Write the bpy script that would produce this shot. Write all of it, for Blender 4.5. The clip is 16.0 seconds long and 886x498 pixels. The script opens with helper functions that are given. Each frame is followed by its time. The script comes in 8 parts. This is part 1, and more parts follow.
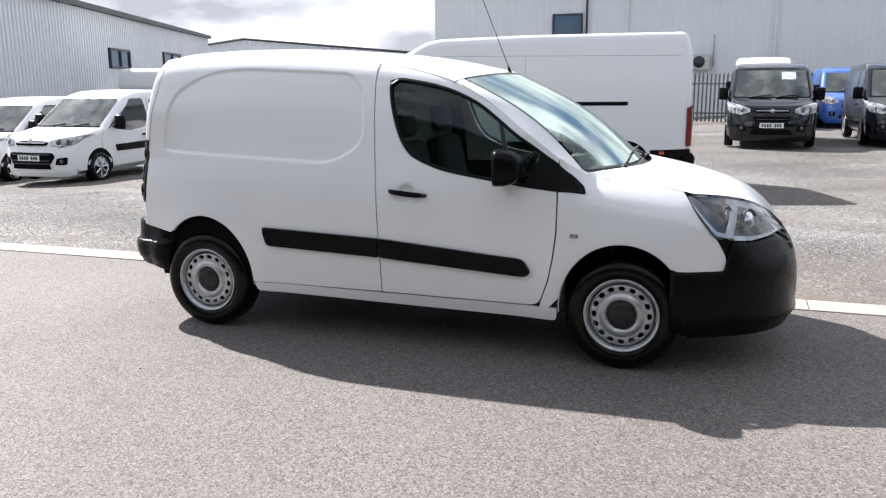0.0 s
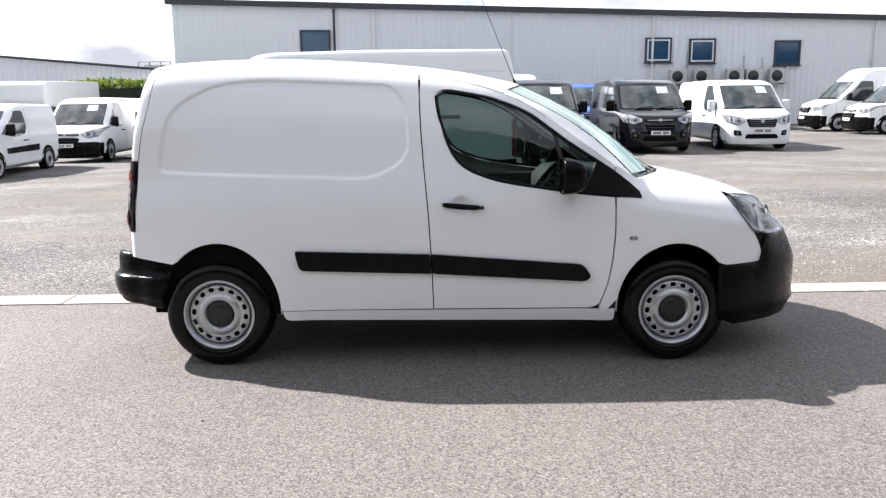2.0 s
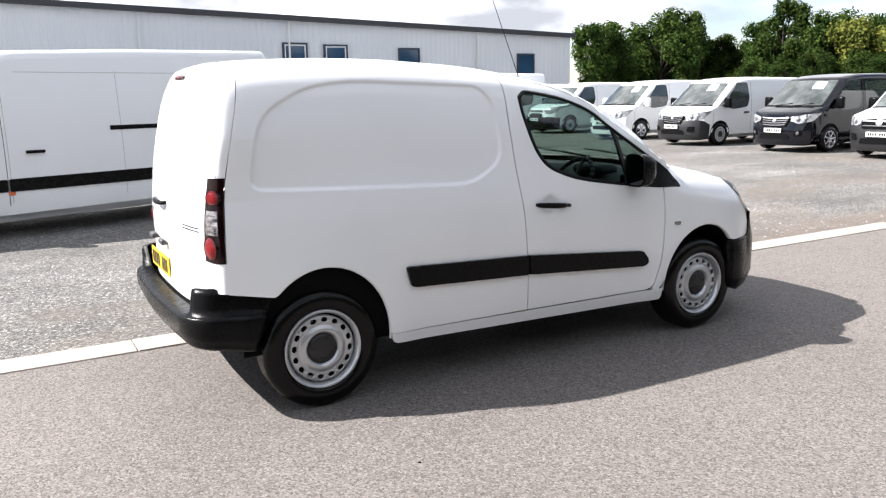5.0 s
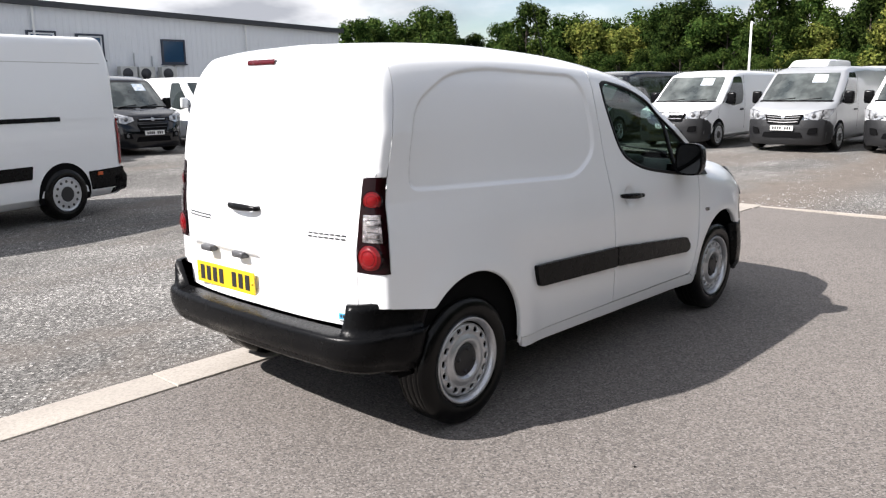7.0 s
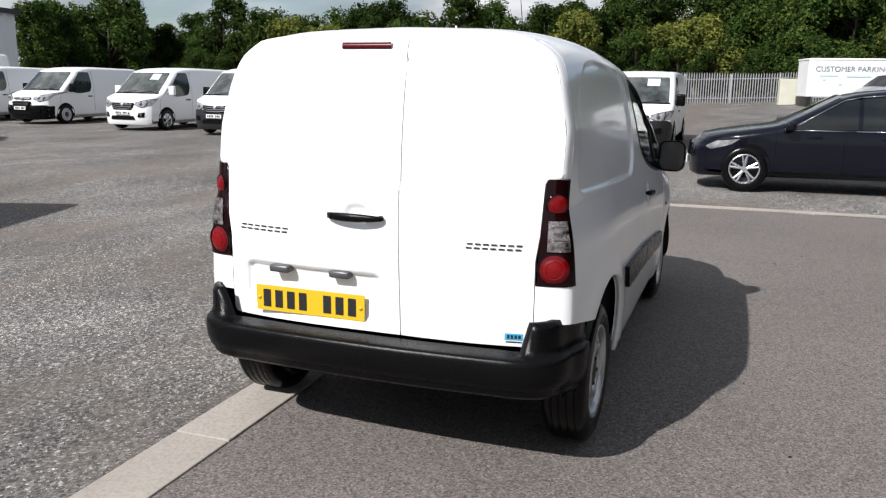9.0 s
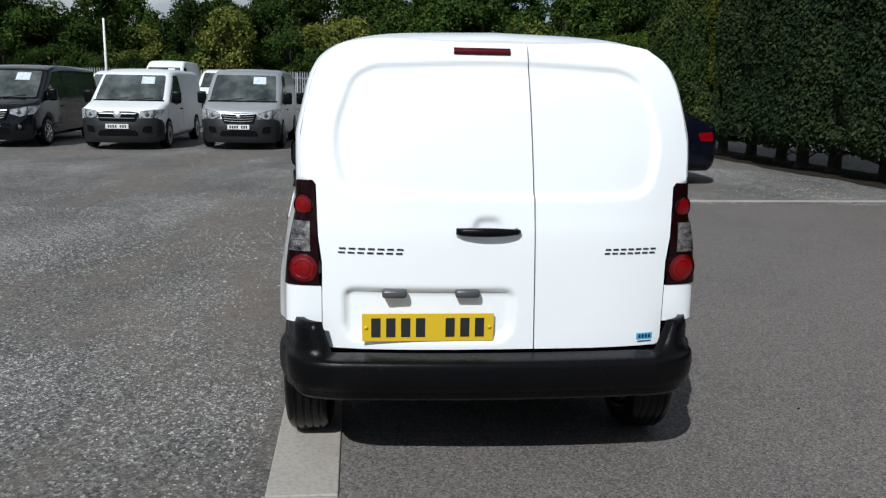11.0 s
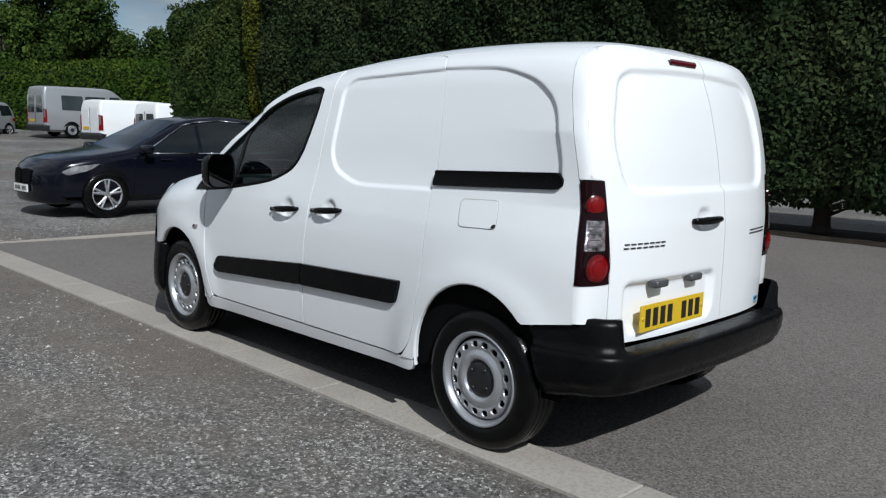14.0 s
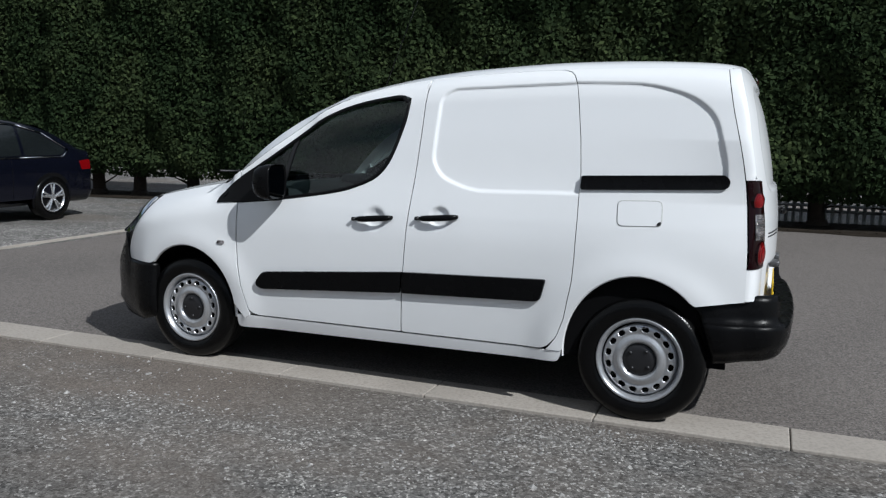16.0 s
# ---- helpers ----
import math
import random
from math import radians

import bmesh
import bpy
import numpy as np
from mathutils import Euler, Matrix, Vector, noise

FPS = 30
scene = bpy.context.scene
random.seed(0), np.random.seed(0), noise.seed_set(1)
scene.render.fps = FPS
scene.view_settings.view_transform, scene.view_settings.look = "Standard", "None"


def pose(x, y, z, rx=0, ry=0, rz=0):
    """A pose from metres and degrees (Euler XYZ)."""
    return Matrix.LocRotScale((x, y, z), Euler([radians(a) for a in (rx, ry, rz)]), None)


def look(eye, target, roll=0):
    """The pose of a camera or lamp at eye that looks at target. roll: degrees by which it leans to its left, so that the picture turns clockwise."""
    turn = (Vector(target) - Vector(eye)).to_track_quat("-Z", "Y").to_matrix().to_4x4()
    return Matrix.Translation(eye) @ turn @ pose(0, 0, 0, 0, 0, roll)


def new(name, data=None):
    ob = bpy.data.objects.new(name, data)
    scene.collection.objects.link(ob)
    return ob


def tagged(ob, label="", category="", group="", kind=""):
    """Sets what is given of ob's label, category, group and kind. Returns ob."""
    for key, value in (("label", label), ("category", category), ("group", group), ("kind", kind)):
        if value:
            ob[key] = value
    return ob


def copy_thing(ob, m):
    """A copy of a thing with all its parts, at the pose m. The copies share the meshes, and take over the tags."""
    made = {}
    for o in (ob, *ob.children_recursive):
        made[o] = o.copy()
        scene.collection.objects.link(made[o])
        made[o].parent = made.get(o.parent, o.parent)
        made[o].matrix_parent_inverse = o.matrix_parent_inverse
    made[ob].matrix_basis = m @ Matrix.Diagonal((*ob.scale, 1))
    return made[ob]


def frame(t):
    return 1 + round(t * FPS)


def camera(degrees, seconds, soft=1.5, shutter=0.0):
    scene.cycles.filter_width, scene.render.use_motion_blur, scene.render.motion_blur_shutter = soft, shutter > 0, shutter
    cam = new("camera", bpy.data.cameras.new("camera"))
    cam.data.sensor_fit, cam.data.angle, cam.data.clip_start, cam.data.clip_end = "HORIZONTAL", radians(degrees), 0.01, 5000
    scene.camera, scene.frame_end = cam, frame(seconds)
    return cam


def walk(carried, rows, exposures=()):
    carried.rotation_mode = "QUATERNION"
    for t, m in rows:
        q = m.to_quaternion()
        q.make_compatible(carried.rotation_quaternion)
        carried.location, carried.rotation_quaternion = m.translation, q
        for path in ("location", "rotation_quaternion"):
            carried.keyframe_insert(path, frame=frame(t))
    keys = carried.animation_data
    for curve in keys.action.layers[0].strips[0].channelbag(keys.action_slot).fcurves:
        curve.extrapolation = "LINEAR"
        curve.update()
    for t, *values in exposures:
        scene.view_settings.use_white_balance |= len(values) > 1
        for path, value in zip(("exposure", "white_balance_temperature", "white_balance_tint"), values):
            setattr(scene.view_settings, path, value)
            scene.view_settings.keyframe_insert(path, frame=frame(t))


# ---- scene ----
cam = camera(57.7, 16.0, soft=1.25)
PATH = [
    (0, (3.207, -5.292, 1.592), (2.566, -3.442, 1.184), -0.3),
    (0.5, (2.707, -5.388, 1.591), (2.235, -3.49, 1.175), -0.1),
    (1, (2.213, -5.512, 1.576), (1.912, -3.579, 1.161), -0.1),
    (1.5, (1.765, -5.509, 1.569), (1.632, -3.557, 1.155), -0.3),
    (2, (1.28, -5.536, 1.576), (1.306, -3.572, 1.202), -0.5),
    (2.5, (0.839, -5.508, 1.565), (1.008, -3.548, 1.207), -0.7),
    (3, (0.377, -5.451, 1.585), (0.709, -3.512, 1.224), -0.8),
    (3.5, (-0.103, -5.376, 1.59), (0.395, -3.473, 1.229), -0.7),
    (4, (-0.544, -5.175, 1.603), (0.123, -3.327, 1.23), -0.8),
    (4.5, (-1.017, -4.967, 1.605), (-0.198, -3.182, 1.228), -0.9),
    (5, (-1.413, -4.702, 1.595), (-0.457, -2.986, 1.219), -1.0),
    (5.2, (-1.582, -4.586, 1.602), (-0.568, -2.904, 1.224), -1.0),
    (7.3, (-2.913, -3.019, 1.583), (-1.403, -1.768, 1.19), -0.6),
    (7.5, (-2.992, -2.838, 1.579), (-1.435, -1.646, 1.188), -0.5),
    (8, (-3.223, -2.394, 1.572), (-1.562, -1.351, 1.178), -0.4),
    (8.2, (-3.289, -2.209, 1.562), (-1.59, -1.23, 1.166), -0.1),
    (10.3, (-3.688, -0.134, 1.58), (-1.733, -0.007, 1.182), 1.0),
    (10.5, (-3.696, 0.038, 1.569), (-1.736, 0.081, 1.174), 1.0),
    (11, (-3.633, 0.497, 1.574), (-1.68, 0.32, 1.182), 1.1),
    (11.5, (-3.537, 0.996, 1.515), (-1.615, 0.581, 1.15), 1.4),
    (12, (-3.365, 1.456, 1.468), (-1.5, 0.82, 1.126), 1.5),
    (12.5, (-3.201, 2.001, 1.437), (-1.418, 1.154, 1.117), 1.5),
    (13, (-2.949, 2.47, 1.396), (-1.255, 1.45, 1.094), 1.5),
    (13.5, (-2.642, 2.933, 1.392), (-1.099, 1.694, 1.1), 1.8),
    (14, (-2.308, 3.375, 1.375), (-0.899, 1.985, 1.093), 1.7),
    (14.5, (-1.902, 3.742, 1.375), (-0.642, 2.214, 1.093), 1.6),
    (15, (-1.507, 4.165, 1.38), (-0.424, 2.508, 1.097), 1.4),
    (15.5, (-1.028, 4.496, 1.408), (-0.136, 2.73, 1.12), 1.1),
    (16, (-0.544, 4.803, 1.391), (0.2, 2.967, 1.115), 1.1),
]
walk(cam, [(t, look(eye, target, roll)) for t, eye, target, roll in PATH],
     exposures=[(0, 1.32, 6350, 12), (2.0, 1.50, 6400, 12), (5.0, 1.52, 6450, 12), (7.5, 0.95, 6500, 12), (8.2, 0.75, 6500, 12), (10.3, -0.12, 6030, 8), (12.0, -0.22, 5940, 4), (14.0, -0.24, 5940, 6), (16, -0.21, 5970, 7)])

# ---- world and sun ----
TO_SUN = Vector((-1.02, 0.48, 1.0)).normalized()
world = bpy.data.worlds.new("world")
scene.world = world
world.use_nodes = True
wn, wl = world.node_tree.nodes, world.node_tree.links
sky = wn.new("ShaderNodeTexSky")
sky.sky_type, sky.sun_disc = "NISHITA", False
sky.sun_elevation = math.asin(TO_SUN.z)
sky.sun_rotation = math.atan2(TO_SUN.x, TO_SUN.y)
sky.air_density, sky.dust_density, sky.ozone_density = 1.0, 0.4, 1.5
wco = wn.new("ShaderNodeTexCoord")
wmap = wn.new("ShaderNodeMapping")
wmap.inputs["Scale"].default_value = (1.0, 1.0, 2.6)
wmap.inputs["Location"].default_value = (1.7, 0.6, 0.3)
wl.new(wco.outputs["Generated"], wmap.inputs["Vector"])
cloud = wn.new("ShaderNodeTexNoise")
cloud.inputs["Scale"].default_value, cloud.inputs["Detail"].default_value, cloud.inputs["Roughness"].default_value = 2.2, 7.0, 0.55
wl.new(wmap.outputs[0], cloud.inputs["Vector"])
cramp = wn.new("ShaderNodeValToRGB")
cramp.color_ramp.elements[0].position, cramp.color_ramp.elements[1].position = 0.38, 0.54
wl.new(cloud.outputs["Fac"], cramp.inputs["Fac"])
shade = wn.new("ShaderNodeTexNoise")
shade.inputs["Scale"].default_value, shade.inputs["Detail"].default_value = 5.0, 5.0
wl.new(wmap.outputs[0], shade.inputs["Vector"])
sramp = wn.new("ShaderNodeValToRGB")
sramp.color_ramp.elements[0].position, sramp.color_ramp.elements[1].position = 0.36, 0.60
sramp.color_ramp.elements[0].color = (4.0, 4.2, 4.6, 1)
sramp.color_ramp.elements[1].color = (10.5, 10.6, 10.8, 1)
wl.new(shade.outputs["Fac"], sramp.inputs["Fac"])
wmix = wn.new("ShaderNodeMix")
wmix.data_type = "RGBA"
wl.new(cramp.outputs["Color"], wmix.inputs[0])
wl.new(sky.outputs["Color"], wmix.inputs[6])
wl.new(sramp.outputs["Color"], wmix.inputs[7])
wl.new(wmix.outputs[2], wn["Background"].inputs["Color"])
wn["Background"].inputs["Strength"].default_value = 0.062

sun = new("sun", bpy.data.lights.new("sun", "SUN"))
sun.data.energy, sun.data.angle, sun.data.color = 4.8, radians(0.6), (1.0, 0.965, 0.925)
sun.matrix_world = look(tuple(TO_SUN * 60), (0, 0, 0))

# ---- materials ----


def material(name, colour, rough=0.6, metal=0.0, grain=0.0, grain_scale=40.0, stain=0.0, stain_scale=1.5, bump=0.0, bump_scale=60.0,
             coat=0.0, colour2=None, spec=0.5, each=0.0, vary=1.0):
    """A surface with fine grain, broad stains, relief and an uneven gloss, in object or world metres."""
    m = bpy.data.materials.new(name)
    m.use_nodes = True
    n, l = m.node_tree.nodes, m.node_tree.links
    b = n["Principled BSDF"]
    b.inputs["Roughness"].default_value, b.inputs["Metallic"].default_value = rough, metal
    b.inputs["Coat Weight"].default_value, b.inputs["Coat Roughness"].default_value = coat, 0.05
    b.inputs["Specular IOR Level"].default_value = spec
    co = n.new("ShaderNodeTexCoord")
    last = None

    def noise_of(scale, detail=4.0):
        t = n.new("ShaderNodeTexNoise")
        t.inputs["Scale"].default_value, t.inputs["Detail"].default_value = scale, detail
        l.new(co.outputs["Object"], t.inputs["Vector"])
        return t

    def mixed(a, b2, fac):
        x = n.new("ShaderNodeMix")
        x.data_type = "RGBA"
        x.inputs[6].default_value = (*a, 1) if not hasattr(a, "links") else (1, 1, 1, 1)
        if hasattr(a, "links"):
            l.new(a, x.inputs[6])
        if hasattr(b2, "links"):
            l.new(b2, x.inputs[7])
        else:
            x.inputs[7].default_value = (*b2, 1)
        l.new(fac, x.inputs[0])
        return x.outputs[2]

    def ramp(src, lo, hi, top=1.0):
        r = n.new("ShaderNodeMapRange")
        r.inputs["From Min"].default_value, r.inputs["From Max"].default_value, r.inputs["To Max"].default_value = lo, hi, top
        l.new(src, r.inputs["Value"])
        return r.outputs[0]

    if colour2 is None:
        colour2 = tuple(c * 0.6 for c in colour)
    if stain:
        last = mixed(colour, colour2, ramp(noise_of(stain_scale, 6.0).outputs["Fac"], 0.42, 0.68, stain))
    if grain:
        last = mixed(last if last is not None else colour, tuple(c * 0.45 for c in colour), ramp(noise_of(grain_scale, 3.0).outputs["Fac"], 0.45, 0.7, grain))
    if each:
        oi = n.new("ShaderNodeObjectInfo")
        last = mixed(last if last is not None else colour, tuple(c * 0.6 for c in colour), ramp(oi.outputs["Random"], 0.0, 1.0, each))
    if last is not None:
        l.new(last, b.inputs["Base Color"])
    else:
        b.inputs["Base Color"].default_value = (*colour, 1)
    if stain or grain:
        rr = n.new("ShaderNodeMapRange")
        rr.inputs["To Min"].default_value, rr.inputs["To Max"].default_value = max(rough - 0.06 * vary, 0.02), min(rough + 0.08 * vary, 1.0)
        l.new(noise_of(stain_scale * 3 + 2).outputs["Fac"], rr.inputs["Value"])
        l.new(rr.outputs[0], b.inputs["Roughness"])
    if bump:
        bp = n.new("ShaderNodeBump")
        bp.inputs["Strength"].default_value, bp.inputs["Distance"].default_value = bump, 0.004
        l.new(noise_of(bump_scale, 3.0).outputs["Fac"], bp.inputs["Height"])
        l.new(bp.outputs[0], b.inputs["Normal"])
    return m


def pane(name, tint, gloss_rough=0.02, ior=1.5, gloss=(1, 1, 1)):
    """Thin window glass: see-through with a tint, mirror-like at a slant."""
    m = bpy.data.materials.new(name)
    m.use_nodes = True
    n, l = m.node_tree.nodes, m.node_tree.links
    n.remove(n["Principled BSDF"])
    tr, gl, fr, mx = n.new("ShaderNodeBsdfTransparent"), n.new("ShaderNodeBsdfGlossy"), n.new("ShaderNodeFresnel"), n.new("ShaderNodeMixShader")
    tr.inputs["Color"].default_value = (*tint, 1)
    gl.inputs["Roughness"].default_value, gl.inputs["Color"].default_value = gloss_rough, (*gloss, 1)
    fr.inputs["IOR"].default_value = ior
    l.new(fr.outputs[0], mx.inputs[0])
    l.new(tr.outputs[0], mx.inputs[1])
    l.new(gl.outputs[0], mx.inputs[2])
    l.new(mx.outputs[0], n["Material Output"].inputs["Surface"])
    return m


M_WHITE = material("white_paint", (0.82, 0.832, 0.845), 0.26, coat=0.6, stain=0.6, stain_scale=0.9, colour2=(0.755, 0.768, 0.78), vary=0.1)
M_WHITE_B = material("white_van_paint", (0.78, 0.79, 0.80), 0.30, coat=0.4, stain=0.08, stain_scale=1.2, colour2=(0.70, 0.70, 0.70))
M_BLACKP = material("black_paint", (0.0040, 0.0045, 0.0068), 0.08, coat=0.3, stain=0.2, stain_scale=1.5, colour2=(0.006, 0.0065, 0.009), spec=0.3)
M_NAVY = material("navy_paint", (0.0028, 0.0034, 0.0075), 0.16, coat=0.2, stain=0.2, stain_scale=1.5, colour2=(0.004, 0.005, 0.010), spec=0.25)
M_BLUE = material("blue_paint", (0.03, 0.11, 0.42), 0.28, coat=0.6, stain=0.1)
M_SILVER = material("silver_paint", (0.40, 0.41, 0.425), 0.32, metal=0.5, coat=0.6, stain=0.06)
M_PLASTIC = material("black_plastic", (0.0032, 0.0032, 0.0036), 0.26, bump=0.14, bump_scale=420, stain=0.3, stain_scale=3, colour2=(0.005, 0.005, 0.0055), spec=0.12)
M_GREYPLASTIC = material("grey_plastic", (0.012, 0.0122, 0.0135), 0.45, bump=0.3, bump_scale=300, stain=0.3, stain_scale=3)
M_RUBBER = material("rubber_seal", (0.010, 0.010, 0.011), 0.5, stain=0.3, stain_scale=6)
M_HEADLAMP = material("headlamp_glass", (0.50, 0.51, 0.53), 0.14, metal=0.4, coat=0.5, grain=0.5, grain_scale=26, stain=0.9, stain_scale=9, colour2=(0.10, 0.102, 0.108))
M_AMBER = material("amber_lens", (0.55, 0.09, 0.01), 0.3, coat=0.3, stain=0.2, stain_scale=30)
M_SEAL = material("window_seal_black", (0.004, 0.004, 0.0045), 0.45, stain=0.3, stain_scale=6, spec=0.15)
M_SATIN = material("satin_grille_bar", (0.42, 0.43, 0.45), 0.3, metal=0.6, stain=0.2, stain_scale=9)
M_CHIP = material("pale_chip", (0.62, 0.60, 0.57), 0.8, grain=0.4, grain_scale=40, stain=0.5, stain_scale=30, colour2=(0.38, 0.36, 0.34))
M_TYRE = material("tyre_rubber", (0.0024, 0.0024, 0.0026), 0.20, bump=0.25, bump_scale=110, stain=0.4, stain_scale=8, colour2=(0.0055, 0.0054, 0.0052), spec=0.2)
M_RIM = material("steel_rim", (0.52, 0.53, 0.55), 0.30, metal=0.7, grain=0.15, grain_scale=90, stain=0.12, stain_scale=8)
M_ALLOY = material("alloy_rim", (0.55, 0.56, 0.58), 0.25, metal=0.8, stain=0.2, stain_scale=8)
M_CAP = material("hub_cap_black", (0.014, 0.014, 0.016), 0.4, bump=0.2, bump_scale=200, stain=0.3, stain_scale=8)
M_DARK = material("dark_inner", (0.004, 0.004, 0.0045), 0.9, stain=0.3, stain_scale=3, spec=0.08)
M_TRIM = material("cab_trim", (0.035, 0.036, 0.040), 0.65, bump=0.2, bump_scale=200, stain=0.2, stain_scale=4)
M_SEAT = material("seat_cloth", (0.055, 0.058, 0.066), 0.9, grain=0.3, grain_scale=220, bump=0.3, bump_scale=260)
M_BULK = material("bulkhead_board", (0.20, 0.20, 0.21), 0.7, stain=0.2, stain_scale=2)
M_CHROME = material("chrome", (0.62, 0.63, 0.65), 0.12, metal=1.0, stain=0.1, stain_scale=10)
M_MIRROR = material("mirror_silver", (0.06, 0.063, 0.066), 0.04, metal=1.0, stain=0.1, stain_scale=10)
M_LAMPGREY = material("lamp_grey", (0.09, 0.09, 0.094), 0.35, metal=0.3, stain=0.3, stain_scale=30)
M_BADGE = material("badge_chrome", (0.035, 0.036, 0.04), 0.3, metal=0.5, stain=0.1, stain_scale=20)
M_PLATE_Y = material("plate_yellow", (0.62, 0.41, 0.012), 0.4, stain=0.1, stain_scale=9, colour2=(0.6, 0.42, 0.02))
M_PLATE_W = material("plate_white", (0.72, 0.72, 0.70), 0.4, stain=0.12, stain_scale=9)
M_INK = material("plate_ink", (0.012, 0.012, 0.013), 0.5, stain=0.1, stain_scale=9)
M_RED = material("red_lens", (0.18, 0.0012, 0.003), 0.12, coat=0.2, spec=0.3, grain=0.25, grain_scale=180, bump=0.4, bump_scale=300)
M_REDDEEP = material("deep_red_lens", (0.10, 0.0008, 0.002), 0.10, coat=0.3, spec=0.3, grain=0.3, grain_scale=220)
M_BRAKE = material("brake_light_red", (0.075, 0.002, 0.006), 0.25, coat=0.2, spec=0.25, grain=0.4, grain_scale=160)
# broad paler patches put cloudy sky reflections into the glass colour
M_VSCREEN = material("windscreen_painted_reflections", (0.030, 0.036, 0.035), 0.04, coat=0.5, stain=0.9, stain_scale=1.9, colour2=(0.13, 0.145, 0.14))
M_MAROON = material("dark_red_housing", (0.0085, 0.0012, 0.002), 0.14, coat=0.05, spec=0.2, stain=0.3, stain_scale=30)
# bright and near-black patches paint the lens's sparkle into its colour
M_CLEARLENS = material("clear_lens_painted_sparkle", (0.55, 0.50, 0.50), 0.08, metal=0.8, coat=0.15, grain=0.6, grain_scale=90, stain=1.0, stain_scale=34, colour2=(0.008, 0.005, 0.005), bump=1.0, bump_scale=120)
M_LAMPBOWL = material("lamp_bowl", (0.20, 0.205, 0.215), 0.22, metal=0.6, coat=0.4, stain=0.8, stain_scale=7, colour2=(0.05, 0.05, 0.055), grain=0.3, grain_scale=45)
M_REFLECT = material("lamp_reflector", (0.78, 0.80, 0.83), 0.25, metal=0.45, coat=1.0, grain=0.35, grain_scale=45, bump=0.4, bump_scale=70)
M_BLUELABEL = material("blue_sticker", (0.06, 0.36, 0.62), 0.5, stain=0.1, stain_scale=20)
M_PAPER = material("price_card", (0.62, 0.66, 0.70), 0.7, stain=0.7, stain_scale=11, colour2=(0.25, 0.38, 0.50))
M_GLASS = pane("door_glass", (0.31, 0.40, 0.38))
M_SCREEN = pane("windscreen_glass", (0.66, 0.77, 0.72), 0.10, 1.14, (0.58, 0.68, 0.63))
M_CLEAR = pane("lamp_glass", (0.88, 0.91, 0.94))
M_DGLASS = material("dark_window", (0.020, 0.026, 0.027), 0.04, coat=0.5, stain=0.5, stain_scale=1.6, colour2=(0.055, 0.068, 0.068))
M_CARGLASS = material("car_glass", (0.008, 0.010, 0.011), 0.04, coat=0.3, stain=0.5, stain_scale=1.6, colour2=(0.016, 0.020, 0.021), spec=0.4)
M_TARMAC = material("tarmac", (0.172, 0.152, 0.139), 0.82, grain=0.8, grain_scale=70, stain=0.5, stain_scale=0.45, colour2=(0.098, 0.088, 0.081), bump=0.8, bump_scale=75, spec=0.40)
M_CONC = material("kerb_concrete", (0.38, 0.345, 0.305), 0.85, grain=0.4, grain_scale=60, stain=0.5, stain_scale=1.8, colour2=(0.27, 0.243, 0.213), bump=0.6, bump_scale=50, each=0.25)
M_STONE = material("gravel_stone", (0.36, 0.35, 0.335), 0.8, grain=0.5, grain_scale=30, stain=0.9, stain_scale=22, colour2=(0.07, 0.07, 0.07))
M_CLAD = material("cladding_sheet", (0.63, 0.65, 0.68), 0.5, stain=0.3, stain_scale=0.25, colour2=(0.54, 0.56, 0.585), grain=0.1, grain_scale=2.5)
M_CLAD_L = material("light_cladding_sheet", (0.66, 0.675, 0.70), 0.5, stain=0.3, stain_scale=0.25, colour2=(0.60, 0.62, 0.65))
M_EAVE = material("eave_trim", (0.028, 0.030, 0.036), 0.5, stain=0.3, stain_scale=0.6)
M_FRAME = material("window_frame_navy", (0.018, 0.024, 0.045), 0.4, stain=0.3, stain_scale=3)
M_WFRAME = material("window_frame_white", (0.70, 0.72, 0.74), 0.4, stain=0.2, stain_scale=3)
M_WGLASS = material("window_glass", (0.015, 0.05, 0.11), 0.06, coat=0.6, stain=0.5, stain_scale=0.8, colour2=(0.04, 0.10, 0.19))
M_ROOF = material("roof_sheet", (0.22, 0.225, 0.23), 0.6, stain=0.4, stain_scale=0.5)
M_GALV = material("galvanised_steel", (0.42, 0.43, 0.44), 0.5, metal=0.4, stain=0.4, stain_scale=2.5, each=0.3)
# galvanised steel again, with the near fence's shade put into its colour
M_GALV_SHADE = material("shaded_galvanised_steel", (0.075, 0.078, 0.082), 0.65, metal=0.2, stain=0.4, stain_scale=2.5, each=0.3)
M_POLE = material("pole_white", (0.72, 0.72, 0.71), 0.5, stain=0.2, stain_scale=2)
M_ACUNIT = material("air_unit_case", (0.50, 0.50, 0.48), 0.6, stain=0.4, stain_scale=3)
# brown litter tone, darkened to carry the shade under the hedge
M_LITTER = material("needle_litter", (0.020, 0.016, 0.012), 0.95, grain=0.5, grain_scale=40, stain=0.6, stain_scale=5, colour2=(0.045, 0.036, 0.027), bump=0.8, bump_scale=40, spec=0.1)
M_BARK = material("bark", (0.038, 0.029, 0.022), 0.9, grain=0.6, grain_scale=25, bump=1.0, bump_scale=30)
M_CONT = material("container_paint", (0.76, 0.77, 0.76), 0.5, stain=0.25, stain_scale=0.8, colour2=(0.62, 0.63, 0.61))
M_CAB = material("cabinet_paint", (0.55, 0.54, 0.45), 0.6, stain=0.3, stain_scale=1.5)
M_TEXT = material("sign_text", (0.16, 0.19, 0.22), 0.6, stain=0.1, stain_scale=5)
M_PALEBLUE = material("sign_pale_blue", (0.52, 0.68, 0.76), 0.6, stain=0.2, stain_scale=5)


